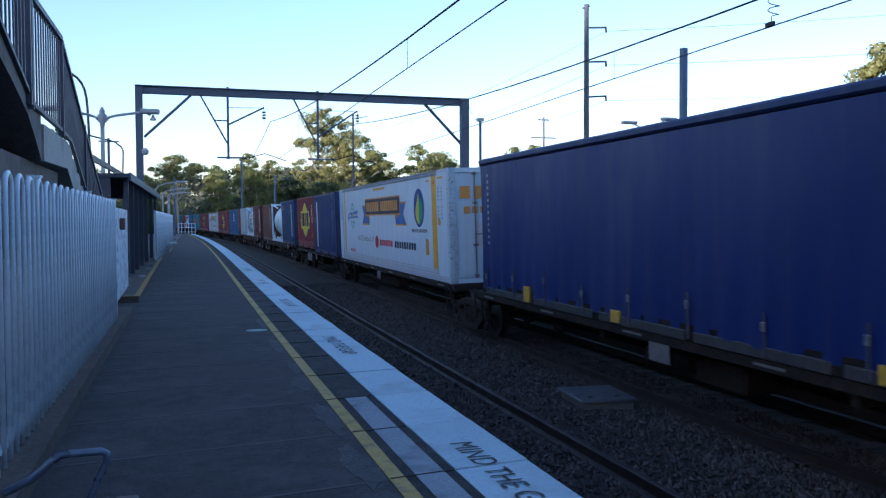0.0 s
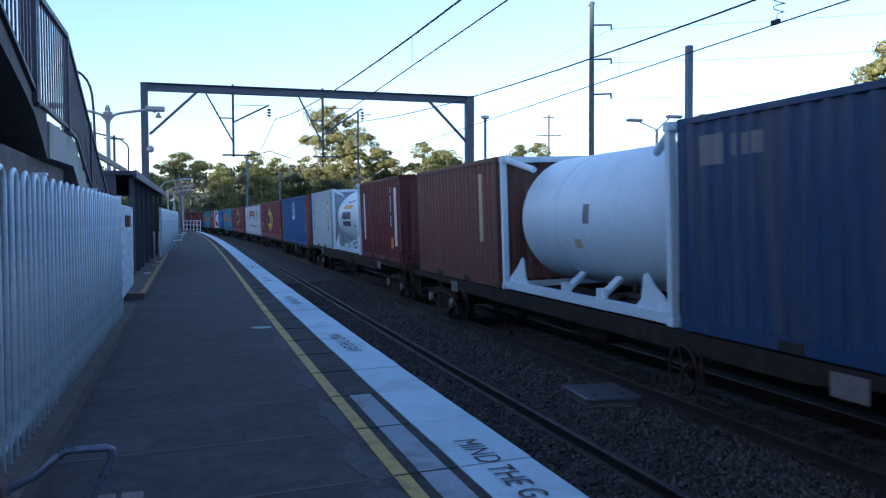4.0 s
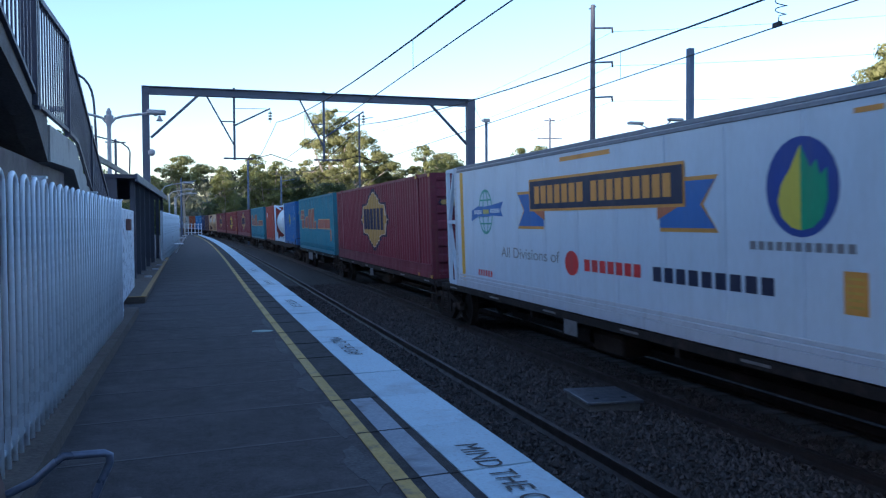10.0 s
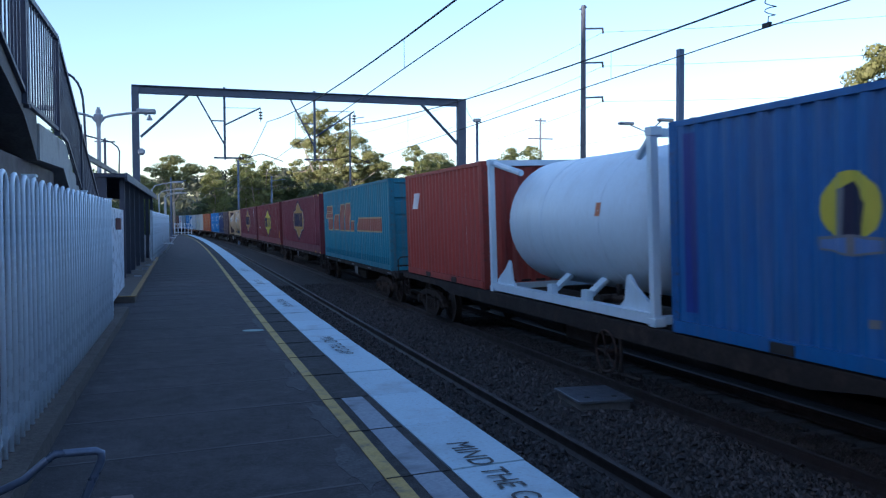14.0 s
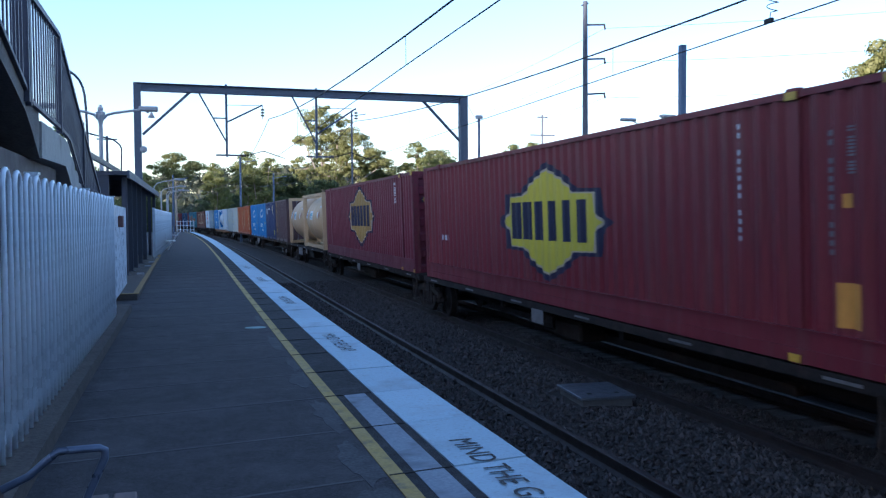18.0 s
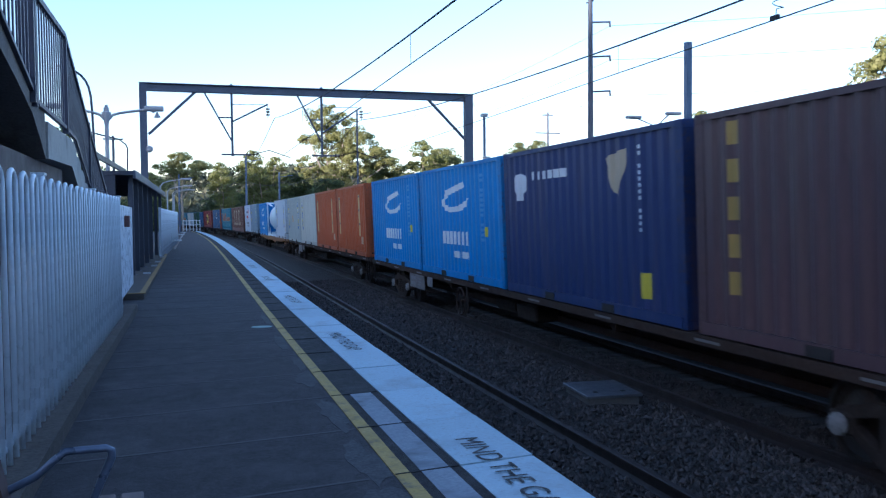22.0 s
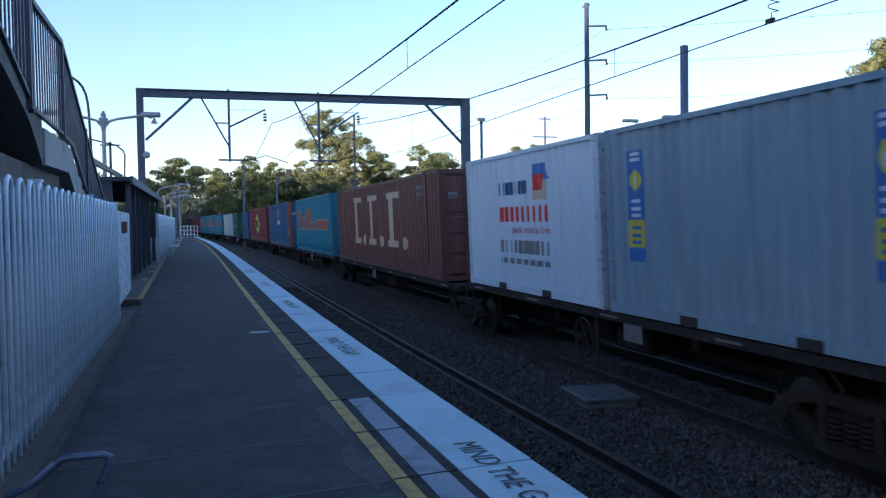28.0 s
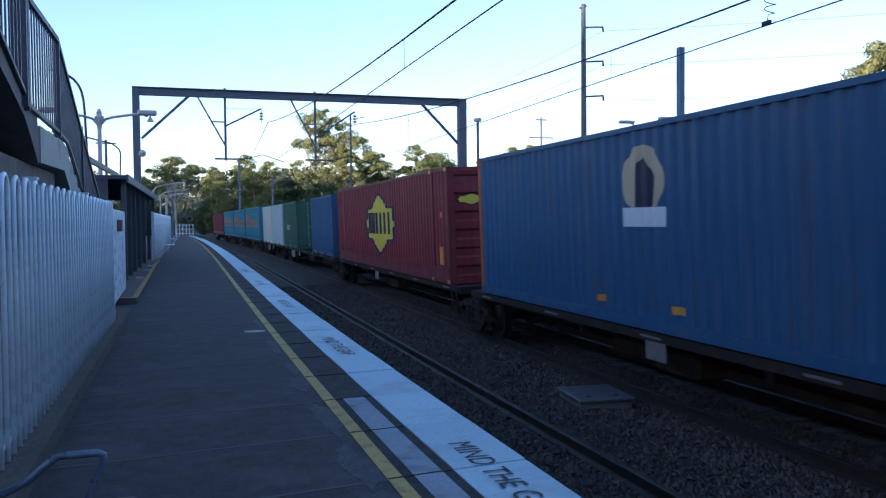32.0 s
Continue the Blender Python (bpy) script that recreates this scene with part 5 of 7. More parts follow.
def clip_strip(poly, lo, hi):
    """The part of a convex outline between two uprights."""
    for lim, sign in ((lo, 1), (hi, -1)):
        out = []
        for i, p in enumerate(poly):
            q = poly[(i + 1) % len(poly)]
            dp, dq = sign * (p[0] - lim), sign * (q[0] - lim)
            if dp >= 0:
                out.append(p)
            if dp * dq < 0:
                u = dp / (dp - dq)
                out.append((lim, p[1] + (q[1] - p[1]) * u))
        poly = out
        if len(poly) < 3:
            return []
    return poly


def decal(root, name, outlines, material, label="", lift=0.004, wide=None):
    """Painted shapes on the platform side. Outlines in metres: along from the far end, up from the underside. They follow the corrugation."""
    if len(outlines) > 1 and name not in ("marking", "badge"):
        for o in outlines:
            decal(root, name[:-1] if name.endswith("_bars") else name, [o], material, label, lift)
        return None
    from_mid = root["half"]
    prof = waves(2 * from_mid)
    bm = bmesh.new()
    flat = root["flat"]
    for o in outlines:
        tris = []
        if len(o) > 4:
            for t in bpy_tess(o):
                tris.append([o[i] for i in t])
        else:
            tris = [o]
        for tri in tris:
            a = [(from_mid - x, z) for x, z in tri]
            if flat:
                bm.faces.new([bm.verts.new((-1.214 - lift, y, z)) for y, z in a])
                continue
            y0, y1 = min(p[0] for p in a), max(p[0] for p in a)
            for (p, dp), (q, dq) in zip(prof, prof[1:]):
                if q < y0 or p > y1 or q - p < 1e-6:
                    continue
                c = clip_strip(a, max(p, y0 - 1), min(q, y1 + 1))
                if len(c) >= 3:
                    bm.faces.new([bm.verts.new((-(1.207 - (dp + (dq - dp) * (y - p) / (q - p))) - lift, y, z)) for y, z in c])
    bmesh.ops.remove_doubles(bm, verts=bm.verts, dist=1e-5)
    bmesh.ops.recalc_face_normals(bm, faces=bm.faces)
    return part(name, bm, material, root, label)


def bpy_tess(outline):

    return mathutils.geometry.tessellate_polygon([[Vector((x, z, 0)) for x, z in outline]])


def rect(x0, z0, x1, z1, lean=0.0):
    return [(x0, z0), (x1, z0), (x1 + lean, z1), (x0 + lean, z1)]


def oval(cx, cz, rx, rz, n=24, a0=0.0, a1=360.0):
    return [(cx + rx * math.cos(radians(a0 + (a1 - a0) * i / n)), cz + rz * math.sin(radians(a0 + (a1 - a0) * i / n))) for i in range(n)]


def side_words(c, text, x0, x1, z0, high, material, label):
    """Printed words on the platform side, from x0 to x1 metres along, high over their foot z0."""
    ob = lettering(text, 1.0, Matrix.Identity(4), material, c, "printed_words", label)
    w = max(v.co.x for v in ob.data.vertices) - min(v.co.x for v in ob.data.vertices)
    k = (x1 - x0) / w
    ob.data.transform(Matrix.Diagonal((k, high / 0.72, 1, 1)))
    turn = Matrix(((0, 0, -1, 0), (-1, 0, 0, 0), (0, 1, 0, 0), (0, 0, 0, 1)))
    ob.matrix_basis = Matrix.Translation((-1.2185, c["half"] - x0, z0)) @ turn


def ringlets(x0, z0, w, h, n, gap=0.25):
    """A row of plain upright bars in place of lettering."""
    step = w / n
    return [rect(x0 + i * step, z0, x0 + i * step + step * (1 - gap), z0 + h) for i in range(n)]
# ---- wagons and bogies ----
WHEEL_R = 0.46


def side_frame_mesh():
    bm = bmesh.new()
    m = Matrix.Rotation(radians(90), 4, "Y") @ Matrix.Rotation(radians(90), 4, "Z")
    # cast frame: an upper arm, a sagging lower arm and pillars round the springs, in the (y, z) plane
    def plate(o):
        lo = [bm.verts.new((-0.055, y, z)) for y, z in o]
        hi = [bm.verts.new((0.055, y, z)) for y, z in o]
        n = len(o)
        for i in range(n):
            bm.faces.new((lo[i], lo[(i + 1) % n], hi[(i + 1) % n], hi[i]))
        bm.faces.new(lo[::-1])
        bm.faces.new(hi)
    plate([(-1.12, 0.40), (-0.95, 0.62), (-0.45, 0.74), (0.45, 0.74), (0.95, 0.62), (1.12, 0.40), (0.98, 0.40), (0.86, 0.52), (0.42, 0.62), (-0.42, 0.62), (-0.86, 0.52), (-0.98, 0.40)])
    plate([(-0.95, 0.50), (-0.82, 0.52), (-0.36, 0.24), (0.36, 0.24), (0.82, 0.52), (0.95, 0.50), (0.42, 0.13), (-0.42, 0.13)])
    for y in (-0.36, 0.36):
        box(bm, -0.06, 0.06, y - 0.05, y + 0.05, 0.2, 0.66)
    for y in (-0.89, 0.89):
        box(bm, -0.08, 0.08, y - 0.16, y + 0.16, 0.36, 0.58, bevel=0.03)
    for y in (-0.2, 0.0, 0.2):
        for i in range(6):
            z = 0.25 + i * 0.055
            rod(bm, (0, y, z), (0, y, z + 0.03), 0.085, 8)
    return bm


def wheelset_mesh():
    bm = bmesh.new()
    q = Matrix.Rotation(radians(90), 4, "Y")
    rod(bm, (-1.0, 0, 0), (1.0, 0, 0), 0.08, 10)
    for f in (-1, 1):
        m = Matrix.Translation((f * 0.755, 0, 0)) @ (q if f > 0 else Matrix.Rotation(radians(-90), 4, "Y"))
        lathe(bm, [(0.10, 0.07), (0.15, 0.06), (0.30, 0.01), (0.385, 0.03), (0.40, 0.065), (WHEEL_R - 0.005, 0.065), (WHEEL_R, 0.05), (WHEEL_R, -0.05), (WHEEL_R + 0.028, -0.06), (WHEEL_R + 0.028, -0.08), (0.40, -0.08), (0.385, -0.04), (0.30, -0.02), (0.12, -0.05)], m, 24)
    # balance holes read as it turns
    return bm


def cap_mesh():
    bm = lathe(bmesh.new(), [(0.10, 0.0), (0.115, 0.04), (0.105, 0.075), (0.05, 0.085)], Matrix.Rotation(radians(-90), 4, "Y"), 12)
    return bm


def bogie(parent, y, caps, down):
    """A three-piece bogie under its wagon; down: how far the wagon's origin lies over the rail."""
    root = shared("bogie", "bolster", lambda: box(boxed(-1.0, 1.0, -0.2, 0.2, 0.42, 0.66, bevel=0.03), -0.35, 0.35, -0.35, 0.35, 0.66, 0.80), bogie_steel, parent)
    root.location = (0, y, -down)
    for f in (-1, 1):
        ob = shared("side_frame", "side_frame", side_frame_mesh, bogie_steel, root)
        ob.location = (f * 1.0, 0, 0)
    sets = []
    for g in (-0.89, 0.89):
        ob = shared("wheelset", "wheelset", wheelset_mesh, wheel_steel, root)
        ob.location = (0, g, WHEEL_R)
        sets.append(ob)
        for f in (-1, 1):
            c = shared("axle_cap", "axle_cap", cap_mesh, caps, root)
            c.location = (f * 1.06, g, WHEEL_R)
            c.rotation_euler[2] = 0 if f < 0 else math.pi
    return root, sets


def spoked_wheel():
    bm = bmesh.new()
    pipe(bm, [(0, 0.3 * math.cos(a), 0.3 * math.sin(a)) for a in [2 * math.pi * i / 20 for i in range(21)]], 0.018, 6)
    for i in range(5):
        a = 2 * math.pi * i / 5
        rod(bm, (0, 0, 0), (0, 0.3 * math.cos(a), 0.3 * math.sin(a)), 0.014, 6)
    rod(bm, (-0.03, 0, 0), (0.2, 0, 0), 0.04, 8)
    return bm


def step_iron():
    bm = bmesh.new()
    pipe(bm, [(0, -0.2, 0), (0, -0.2, -0.5), (0, 0.2, -0.5), (0, 0.2, 0)], 0.02, 6)
    pipe(bm, [(0, -0.2, -0.25), (0, 0.2, -0.25)], 0.016, 6)
    return bm


def coupler():
    bm = boxed(-0.1, 0.1, -0.55, 0.1, -0.13, 0.13, bevel=0.03)
    box(bm, -0.2, 0.2, -0.75, -0.45, -0.17, 0.17, bevel=0.05)
    return bm


def wagon(near, far, deck, style, bogies, colour, caps=bogie_steel, brake=None):
    """style 'spine': a slim skeletal frame; 'flat': a deep-sided flat wagon. near, far: its ends, metres along at the start."""
    length, mid = far - near, (near + far) / 2
    deep = style == "flat"
    root = thing("container_wagon", "dark grimy deep-sided flat wagon carrying containers" if deep else "grimy skeletal container wagon with a slim frame", "freight wagon", group="wagons of the train")
    h = length / 2
    if deep:
        for f in (-1, 1):
            # slim over the bogies, deep between them
            d = 0.36 if colour is frame_brown else 0.26
            belly = [(-h, -0.012), (-h, -0.13), (3.3 - h, -0.15), (4.2 - h, -d), (h - 4.2, -d), (h - 3.3, -0.15), (h, -0.13), (h, -0.012)]
            bm = prism(bmesh.new(), belly, -0.05, 0.05, Matrix(((0, 0, 1, 0), (1, 0, 0, 0), (0, 1, 0, 0), (0, 0, 0, 1))))
            bmesh.ops.recalc_face_normals(bm, faces=bm.faces)
            ob = part("side_sill", bm, colour, root)
            ob.location = (f * 1.18, 0, 0)
        n = int(length / 2)
        for i in range(n + 1):
            ob = shared("cross_bearer", "cross_bearer", lambda: boxed(-1.12, 1.12, -0.06, 0.06, -0.28, -0.015), colour, root)
            ob.location = (0, -h + 0.1 + (length - 0.2) * i / n, 0)
    else:
        for f in (-1, 1):
            bm = boxed(-0.05, 0.05, -h + 0.3, h - 0.3, -0.13, -0.01)
            ob = part("side_rail", bm, colour, root)
            ob.location = (f * 1.17, 0, 0)
            k = int(length / 2.4)
            for i in range(k):
                mk = shared("reflector", "reflector", lambda: boxed(-0.004, 0.0, -0.25, 0.25, -0.016, 0.016), plate_white, root, "pale reflective strip")
                mk.location = (f * 1.17 - (0.052 if f < 0 else -0.056), -h + 1.0 + (length - 2) * i / max(1, k - 1), -0.07)
        n = 4
        for i in range(n):
            ob = shared("cross_bearer", "cross_bearer", lambda: boxed(-1.12, 1.12, -0.06, 0.06, -0.28, -0.015), colour, root)
            ob.location = (0, -h + 0.6 + (length - 1.2) * i / (n - 1), 0)
    bm = boxed(-0.28, 0.28, -h, h, -0.55 if not deep else -0.45, -0.02)
    box(bm, -0.4, 0.4, -h + 2.6, h - 2.6, -0.62, -0.5)
    part("centre_sill", bm, colour, root)
    for e in (-1, 1):
        ob = shared("coupler", "coupler", coupler, bogie_steel, root)
        ob.location = (0, e * (h - 0.05), -0.25)
        ob.rotation_euler[2] = 0 if e < 0 else math.pi
        ob = shared("end_platform", "end_platform", lambda: boxed(-1.2, 1.2, -0.3, 0.3, -0.16, -0.012), colour, root)
        ob.location = (0, e * (h - 0.3), 0)
    for s in bogies:
        b, sets = bogie(root, s - mid, caps, deck)
        for w in sets:
            SPINNERS.append((w, s))
    # brake gear under the frame
    bm = boxed(-0.85, -0.35, -0.5, 0.5, -0.62, -0.3, bevel=0.04)
    rod(bm, (-0.6, 0.8, -0.45), (-0.6, 1.9, -0.45), 0.16, 10)
    rod(bm, (-0.2, -h + 3.2, -0.55), (-0.2, h - 3.2, -0.55), 0.025, 6)
    part("brake_gear", bm, bogie_steel, root)
    if brake is not None:
        ob = shared("hand_wheel", "hand_wheel", spoked_wheel, frame_brown, root, "spoked hand brake wheel")
        ob.location = (-1.26, brake - mid, -0.48)
        ob = shared("step", "brake_step", lambda: pipe(bmesh.new(), [(0, 0.1, 0), (0, 0.1, -0.62), (0, 0.06, -0.66), (0, -0.42, -0.66)], 0.03, 6), bogie_steel, root, "bent hanging step")
        ob.location = (-1.2, brake - mid - 0.42, -0.1)
    for e in (-1, 1):
        ob = shared("step", "step_iron", step_iron, bogie_steel, root)
        ob.location = (-1.22, e * (h - 0.35), -0.1)
        if not deep and e < 0:
            continue
        if deep and caps is bogie_steel:
            continue
        ob = shared("data_panel", "data_panel", lambda: boxed(-0.006, 0.006, -0.24, 0.24, -0.12, 0.12), plate_white, root, "dirty white data panel")
        ob.location = (-1.235, e * (h - (3.6 if deep else 7.3)), -0.18 if deep else -0.24)
    if deep and colour is frame_brown:
        ob = shared("brake_stand", "brake_stand", lambda: box(boxed(-0.05, 0.05, -0.05, 0.05, -0.1, 0.75), -0.09, 0.09, -0.07, 0.07, 0.6, 0.95, bevel=0.02), bogie_steel, root, "upright brake stand")
        ob.location = (-0.85, h - 0.08, 0)
        ob = shared("hand_wheel", "hand_wheel", spoked_wheel, bogie_steel, root, "spoked hand brake wheel")
        ob.location, ob.rotation_euler = (-0.85, h + 0.08, 0.78), (0, 0, math.pi / 2)
    for e in ((-1, 1) if deep else ()):
        ob = shared("grab_rail", "grab_rail", lambda: pipe(bmesh.new(), [(0, -0.22, -0.1), (0, -0.22, 0.32), (0, -0.15, 0.4), (0, 0.15, 0.4), (0, 0.22, 0.32), (0, 0.22, -0.1)], 0.018, 6), bogie_steel, root)
        ob.location = (-1.15, e * (h - 0.02), 0)
        ob.rotation_euler[2] = math.pi / 2
    if not deep and max(bogies) < far - 1.5:
        ob = shared("skirt_panel", "skirt_panel", lambda: boxed(-0.008, 0.008, -0.75, 0.75, -0.19, 0.19), plate_white, root, "dirty pale panel hung under the rail")
        ob.location = (-1.2, max(bogies) - 2.4 - mid, -0.32)
        for x0, z0, w, hh in ((0.62, 0.03, 0.5, 0.09), (0.62, -0.12, 0.42, 0.09), (-0.05, 0.06, 0.4, 0.03), (-0.05, -0.02, 0.4, 0.03), (-0.05, -0.1, 0.3, 0.03)):
            part("panel_bar", boxed(-0.0115, -0.0085, x0 - w, x0, z0, z0 + hh), logo_grey, ob)
    MOVERS.append((root, mid, deck))
    return root
# ---- what the train carries, from its head to its tail ----
dark_blue = paint("dark_blue_paint", (0.016, 0.035, 0.125))
curtain_blue = paint("blue_curtain_cloth", (0.011, 0.024, 0.135), 0.25, 0.45)
mid_blue = paint("mid_blue_paint", (0.015, 0.08, 0.235))
strong_blue = paint("strong_blue_paint", (0.02, 0.115, 0.34))
sea_blue = paint("sea_blue_paint", (0.022, 0.08, 0.19))
sky_blue = paint("bright_blue_paint", (0.022, 0.20, 0.52), 0.35)
maroon = paint("maroon_paint", (0.13, 0.021, 0.039))
star_red = paint("dark_red_paint", (0.145, 0.018, 0.029))
brick_red = paint("brick_red_paint", (0.26, 0.042, 0.032))
brown = paint("chocolate_paint", (0.115, 0.05, 0.041), 0.6)
deep_maroon = paint("deep_maroon_paint", (0.085, 0.018, 0.024), 0.5)
purple_brown = paint("purple_brown_paint", (0.085, 0.053, 0.062), 0.55)
teal = paint("teal_paint", (0.028, 0.175, 0.26), 0.65)
orange = paint("orange_paint", (0.335, 0.08, 0.023), 0.4)
pale_grey = paint("pale_grey_paint", (0.33, 0.42, 0.48), 0.5)
blue_grey = paint("blue_grey_paint", (0.20, 0.29, 0.37), 0.45)
off_white = paint("off_white_paint", (0.44, 0.495, 0.47), 0.85)
grey_beige = paint("grey_beige_paint", (0.32, 0.385, 0.39), 0.6)
strip_yellow = paint("strip_yellow", (0.44, 0.38, 0.19), 0.4)
reefer_white = paint("reefer_white", (0.45, 0.56, 0.66), 0.3)
tank_white = paint("tank_white", (0.53, 0.67, 0.77), 0.3, 0.38)
beige = paint("beige_paint", (0.48, 0.35, 0.205), 0.35)
forest_green = paint("green_paint", (0.02, 0.085, 0.06), 0.5)
logo_yellow = paint("emblem_yellow", (0.50, 0.46, 0.05), 0.25)
logo_gold = paint("faded_emblem_gold", (0.34, 0.24, 0.07), 0.4)
logo_navy = paint("emblem_navy", (0.012, 0.016, 0.05), 0.2)
logo_white = paint("marking_white", (0.54, 0.61, 0.67), 0.3)
logo_cream = paint("marking_cream", (0.42, 0.37, 0.27), 0.8)
block_red = paint("faded_block_red", (0.27, 0.10, 0.07), 0.7)
block_edge = paint("faded_block_edge", (0.36, 0.29, 0.17), 0.7)
logo_orange = paint("marking_orange", (0.42, 0.14, 0.06), 0.55)
logo_amber = paint("marking_amber", (0.55, 0.27, 0.05), 0.3)
logo_red = paint("marking_red", (0.5, 0.03, 0.03), 0.3)
logo_blue = paint("marking_blue", (0.045, 0.14, 0.40), 0.3)
logo_sky = paint("marking_light_blue", (0.10, 0.40, 0.52), 0.3)
logo_teal = paint("marking_sea_green", (0.06, 0.30, 0.24), 0.3)
scuff_grey = paint("scuffed_sill_grey", (0.40, 0.46, 0.53), 0.6)
logo_grey = paint("marking_grey", (0.16, 0.17, 0.19), 0.3)
logo_purple = paint("marking_purple", (0.06, 0.03, 0.10), 0.3)

roof_grey = surf("weathered_roof_rail", (0.17, 0.20, 0.25), 0.5, metal=0.3, grain=20, vary=0.2, stain=(3, GRIME, 0.4))
sill_steel = surf("dull_sill_steel", (0.055, 0.058, 0.066), 0.6, metal=0.2, grain=20, vary=0.3, stain=(4, GRIME, 0.6))
strap_web = surf("dark_strap_web", (0.06, 0.065, 0.09), 0.6)
STAR = [(-1, 0), (-0.86, 0.17), (-0.84, 0.5), (-0.5, 0.52), (-0.33, 0.74), (0, 1), (0.33, 0.74), (0.5, 0.52), (0.84, 0.5), (0.86, 0.17),
        (1, 0), (0.86, -0.17), (0.84, -0.5), (0.5, -0.52), (0.33, -0.74), (0, -1), (-0.33, -0.74), (-0.5, -0.52), (-0.84, -0.5), (-0.86, -0.17)]


def star(c, x, z, w, h, fill):
    decal(c, "emblem_border", [[(x + p * w / 2 * 1.1, z + q * h / 2 * 1.1) for p, q in STAR]], logo_navy, "dark border of the emblem")
    decal(c, "emblem_edge", [[(x + p * w / 2 * 0.985, z + q * h / 2 * 0.985) for p, q in STAR]], logo_cream, "thin pale edge of the emblem", lift=0.006)
    decal(c, "emblem", [[(x + p * w / 2 * 0.94, z + q * h / 2 * 0.94) for p, q in STAR]], fill, "yellow pointed emblem", lift=0.009)
    end_star = [(p * 0.36 - 0.62, q * 0.125) for p, q in STAR]
    for k, mat, d in ((1.12, logo_navy, 0.0), (0.97, fill, 0.006)):
        bm = bmesh.new()
        for t in bpy_tess(end_star):
            bm.faces.new([bm.verts.new((-0.62 + (end_star[i][0] + 0.62) * k, -c["half"] + 0.046 - d, 1.95 + end_star[i][1] * k)) for i in t])
        bmesh.ops.recalc_face_normals(bm, faces=bm.faces)
        part("end_emblem", bm, mat, c, "small pointed emblem on the end wall")
    decal(c, "emblem_bars", ringlets(x - w * 0.37, z - h * 0.17, w * 0.76, h * 0.36, 6, 0.3), logo_navy, "dark bar across the emblem", lift=0.012)


def tiny_marks(c, x, z0, z1, material=logo_white, n=14, w=0.09):
    step = (z1 - z0) / n
    decal(c, "marking", [rect(x, z0 + i * step, x + w, z0 + i * step + step * 0.6) for i in range(n) if i not in (4, 11)], material, "column of small pale marks")


def upright_strip(c, x, z0, z1, w=0.36):
    h = z1 - z0
    decal(c, "banner_strip", [rect(x, z0 + 0.38 * h, x + w, z1), rect(x, z0, x + w, z0 + 0.12 * h)], logo_blue, "blue upright banner strip")
    decal(c, "banner_strip", [rect(x, z0 + 0.13 * h, x + w, z0 + 0.37 * h)], logo_yellow, "yellow upright banner strip")
    decal(c, "banner_disc", [oval(x + w / 2, z0 + 0.73 * h, w * 0.42, w * 0.42, 14)], logo_yellow, "yellow disc", lift=0.007)
    decal(c, "banner_bars", [rect(x + w * 0.36, z0 + 0.67 * h, x + w * 0.66, z0 + 0.76 * h)] + [rect(x + 0.05, z0 + f * h, x + w - 0.05, z0 + (f + 0.03) * h) for f in (0.40, 0.46, 0.53, 0.90, 0.95)], logo_white, "white bars", lift=0.010)
    decal(c, "banner_bars", [rect(x + 0.05, z0 + f * h, x + w - 0.05, z0 + (f + 0.03) * h) for f in (0.16, 0.22, 0.29)], logo_blue, "blue bars", lift=0.010)


def cream_strip(c, x, z0, z1, w=0.3):
    decal(c, "label_strip", [rect(x, z0, x + w, z1)], strip_yellow, "yellowish upright label strip")
    n = int((z1 - z0) / 0.42)
    decal(c, "label_bars", [rect(x + 0.04, z0 + (i + 0.8) * (z1 - z0) / n, x + w - 0.04, z0 + (i + 0.93) * (z1 - z0) / n) for i in range(n)], logo_grey, "grey bars", lift=0.007)


def oval_badge(c, x, z, rx, rz, fill):
    """A lofty shape in an oval over a bar; the yellow one stands on a pale blue kite."""
    decal(c, "badge", [oval(x, z, rx, rz, 20)], fill, "pale oval badge")
    decal(c, "badge_figure", [[(x - rx * 0.35, z - rz * 0.75), (x + rx * 0.4, z - rz * 0.75), (x + rx * 0.55, z + rz * 0.1), (x + rx * 0.1, z + rz * 0.72), (x - rx * 0.25, z + rz * 0.5)]], logo_navy, "dark shape in the badge", lift=0.007)
    if fill is logo_yellow:
        decal(c, "badge_light", [[(x - rx * 0.5, z - rz * 0.75), (x - rx * 0.2, z - rz * 0.75), (x - rx * 0.12, z + rz * 0.55), (x - rx * 0.45, z + rz * 0.5)]], logo_grey, "grey side of the shape", lift=0.009)
        kite = [(-1.08, -0.80), (0.0, -0.72), (1.15, -0.80), (1.1, -1.2), (0.05, -1.32), (-1.0, -1.16)]
        decal(c, "badge_foot", [[(x + p * rx, z + q * rz) for p, q in kite]], logo_grey, "greyish border under the badge", lift=0.010)
        for a, b in ((-0.96, -0.08), (0.12, 1.0)):
            decal(c, "badge_face", [[(x + a * rx, z - rz * (0.88 if a < 0 else 0.80)), (x + b * rx, z - rz * (0.80 if a < 0 else 0.88)), (x + b * rx, z - rz * (1.23 if a < 0 else 1.14)), (x + a * rx, z - rz * (1.11 if a < 0 else 1.25))]], paint("pale_blue_print", (0.10, 0.19, 0.42), 0.4), "pale blue face under the badge", lift=0.013)
        return
    decal(c, "badge_foot", [rect(x - rx * 1.05, z - rz * 1.25, x + rx * 1.05, z - rz * 0.72)], logo_white, "white bar under the badge", lift=0.010)


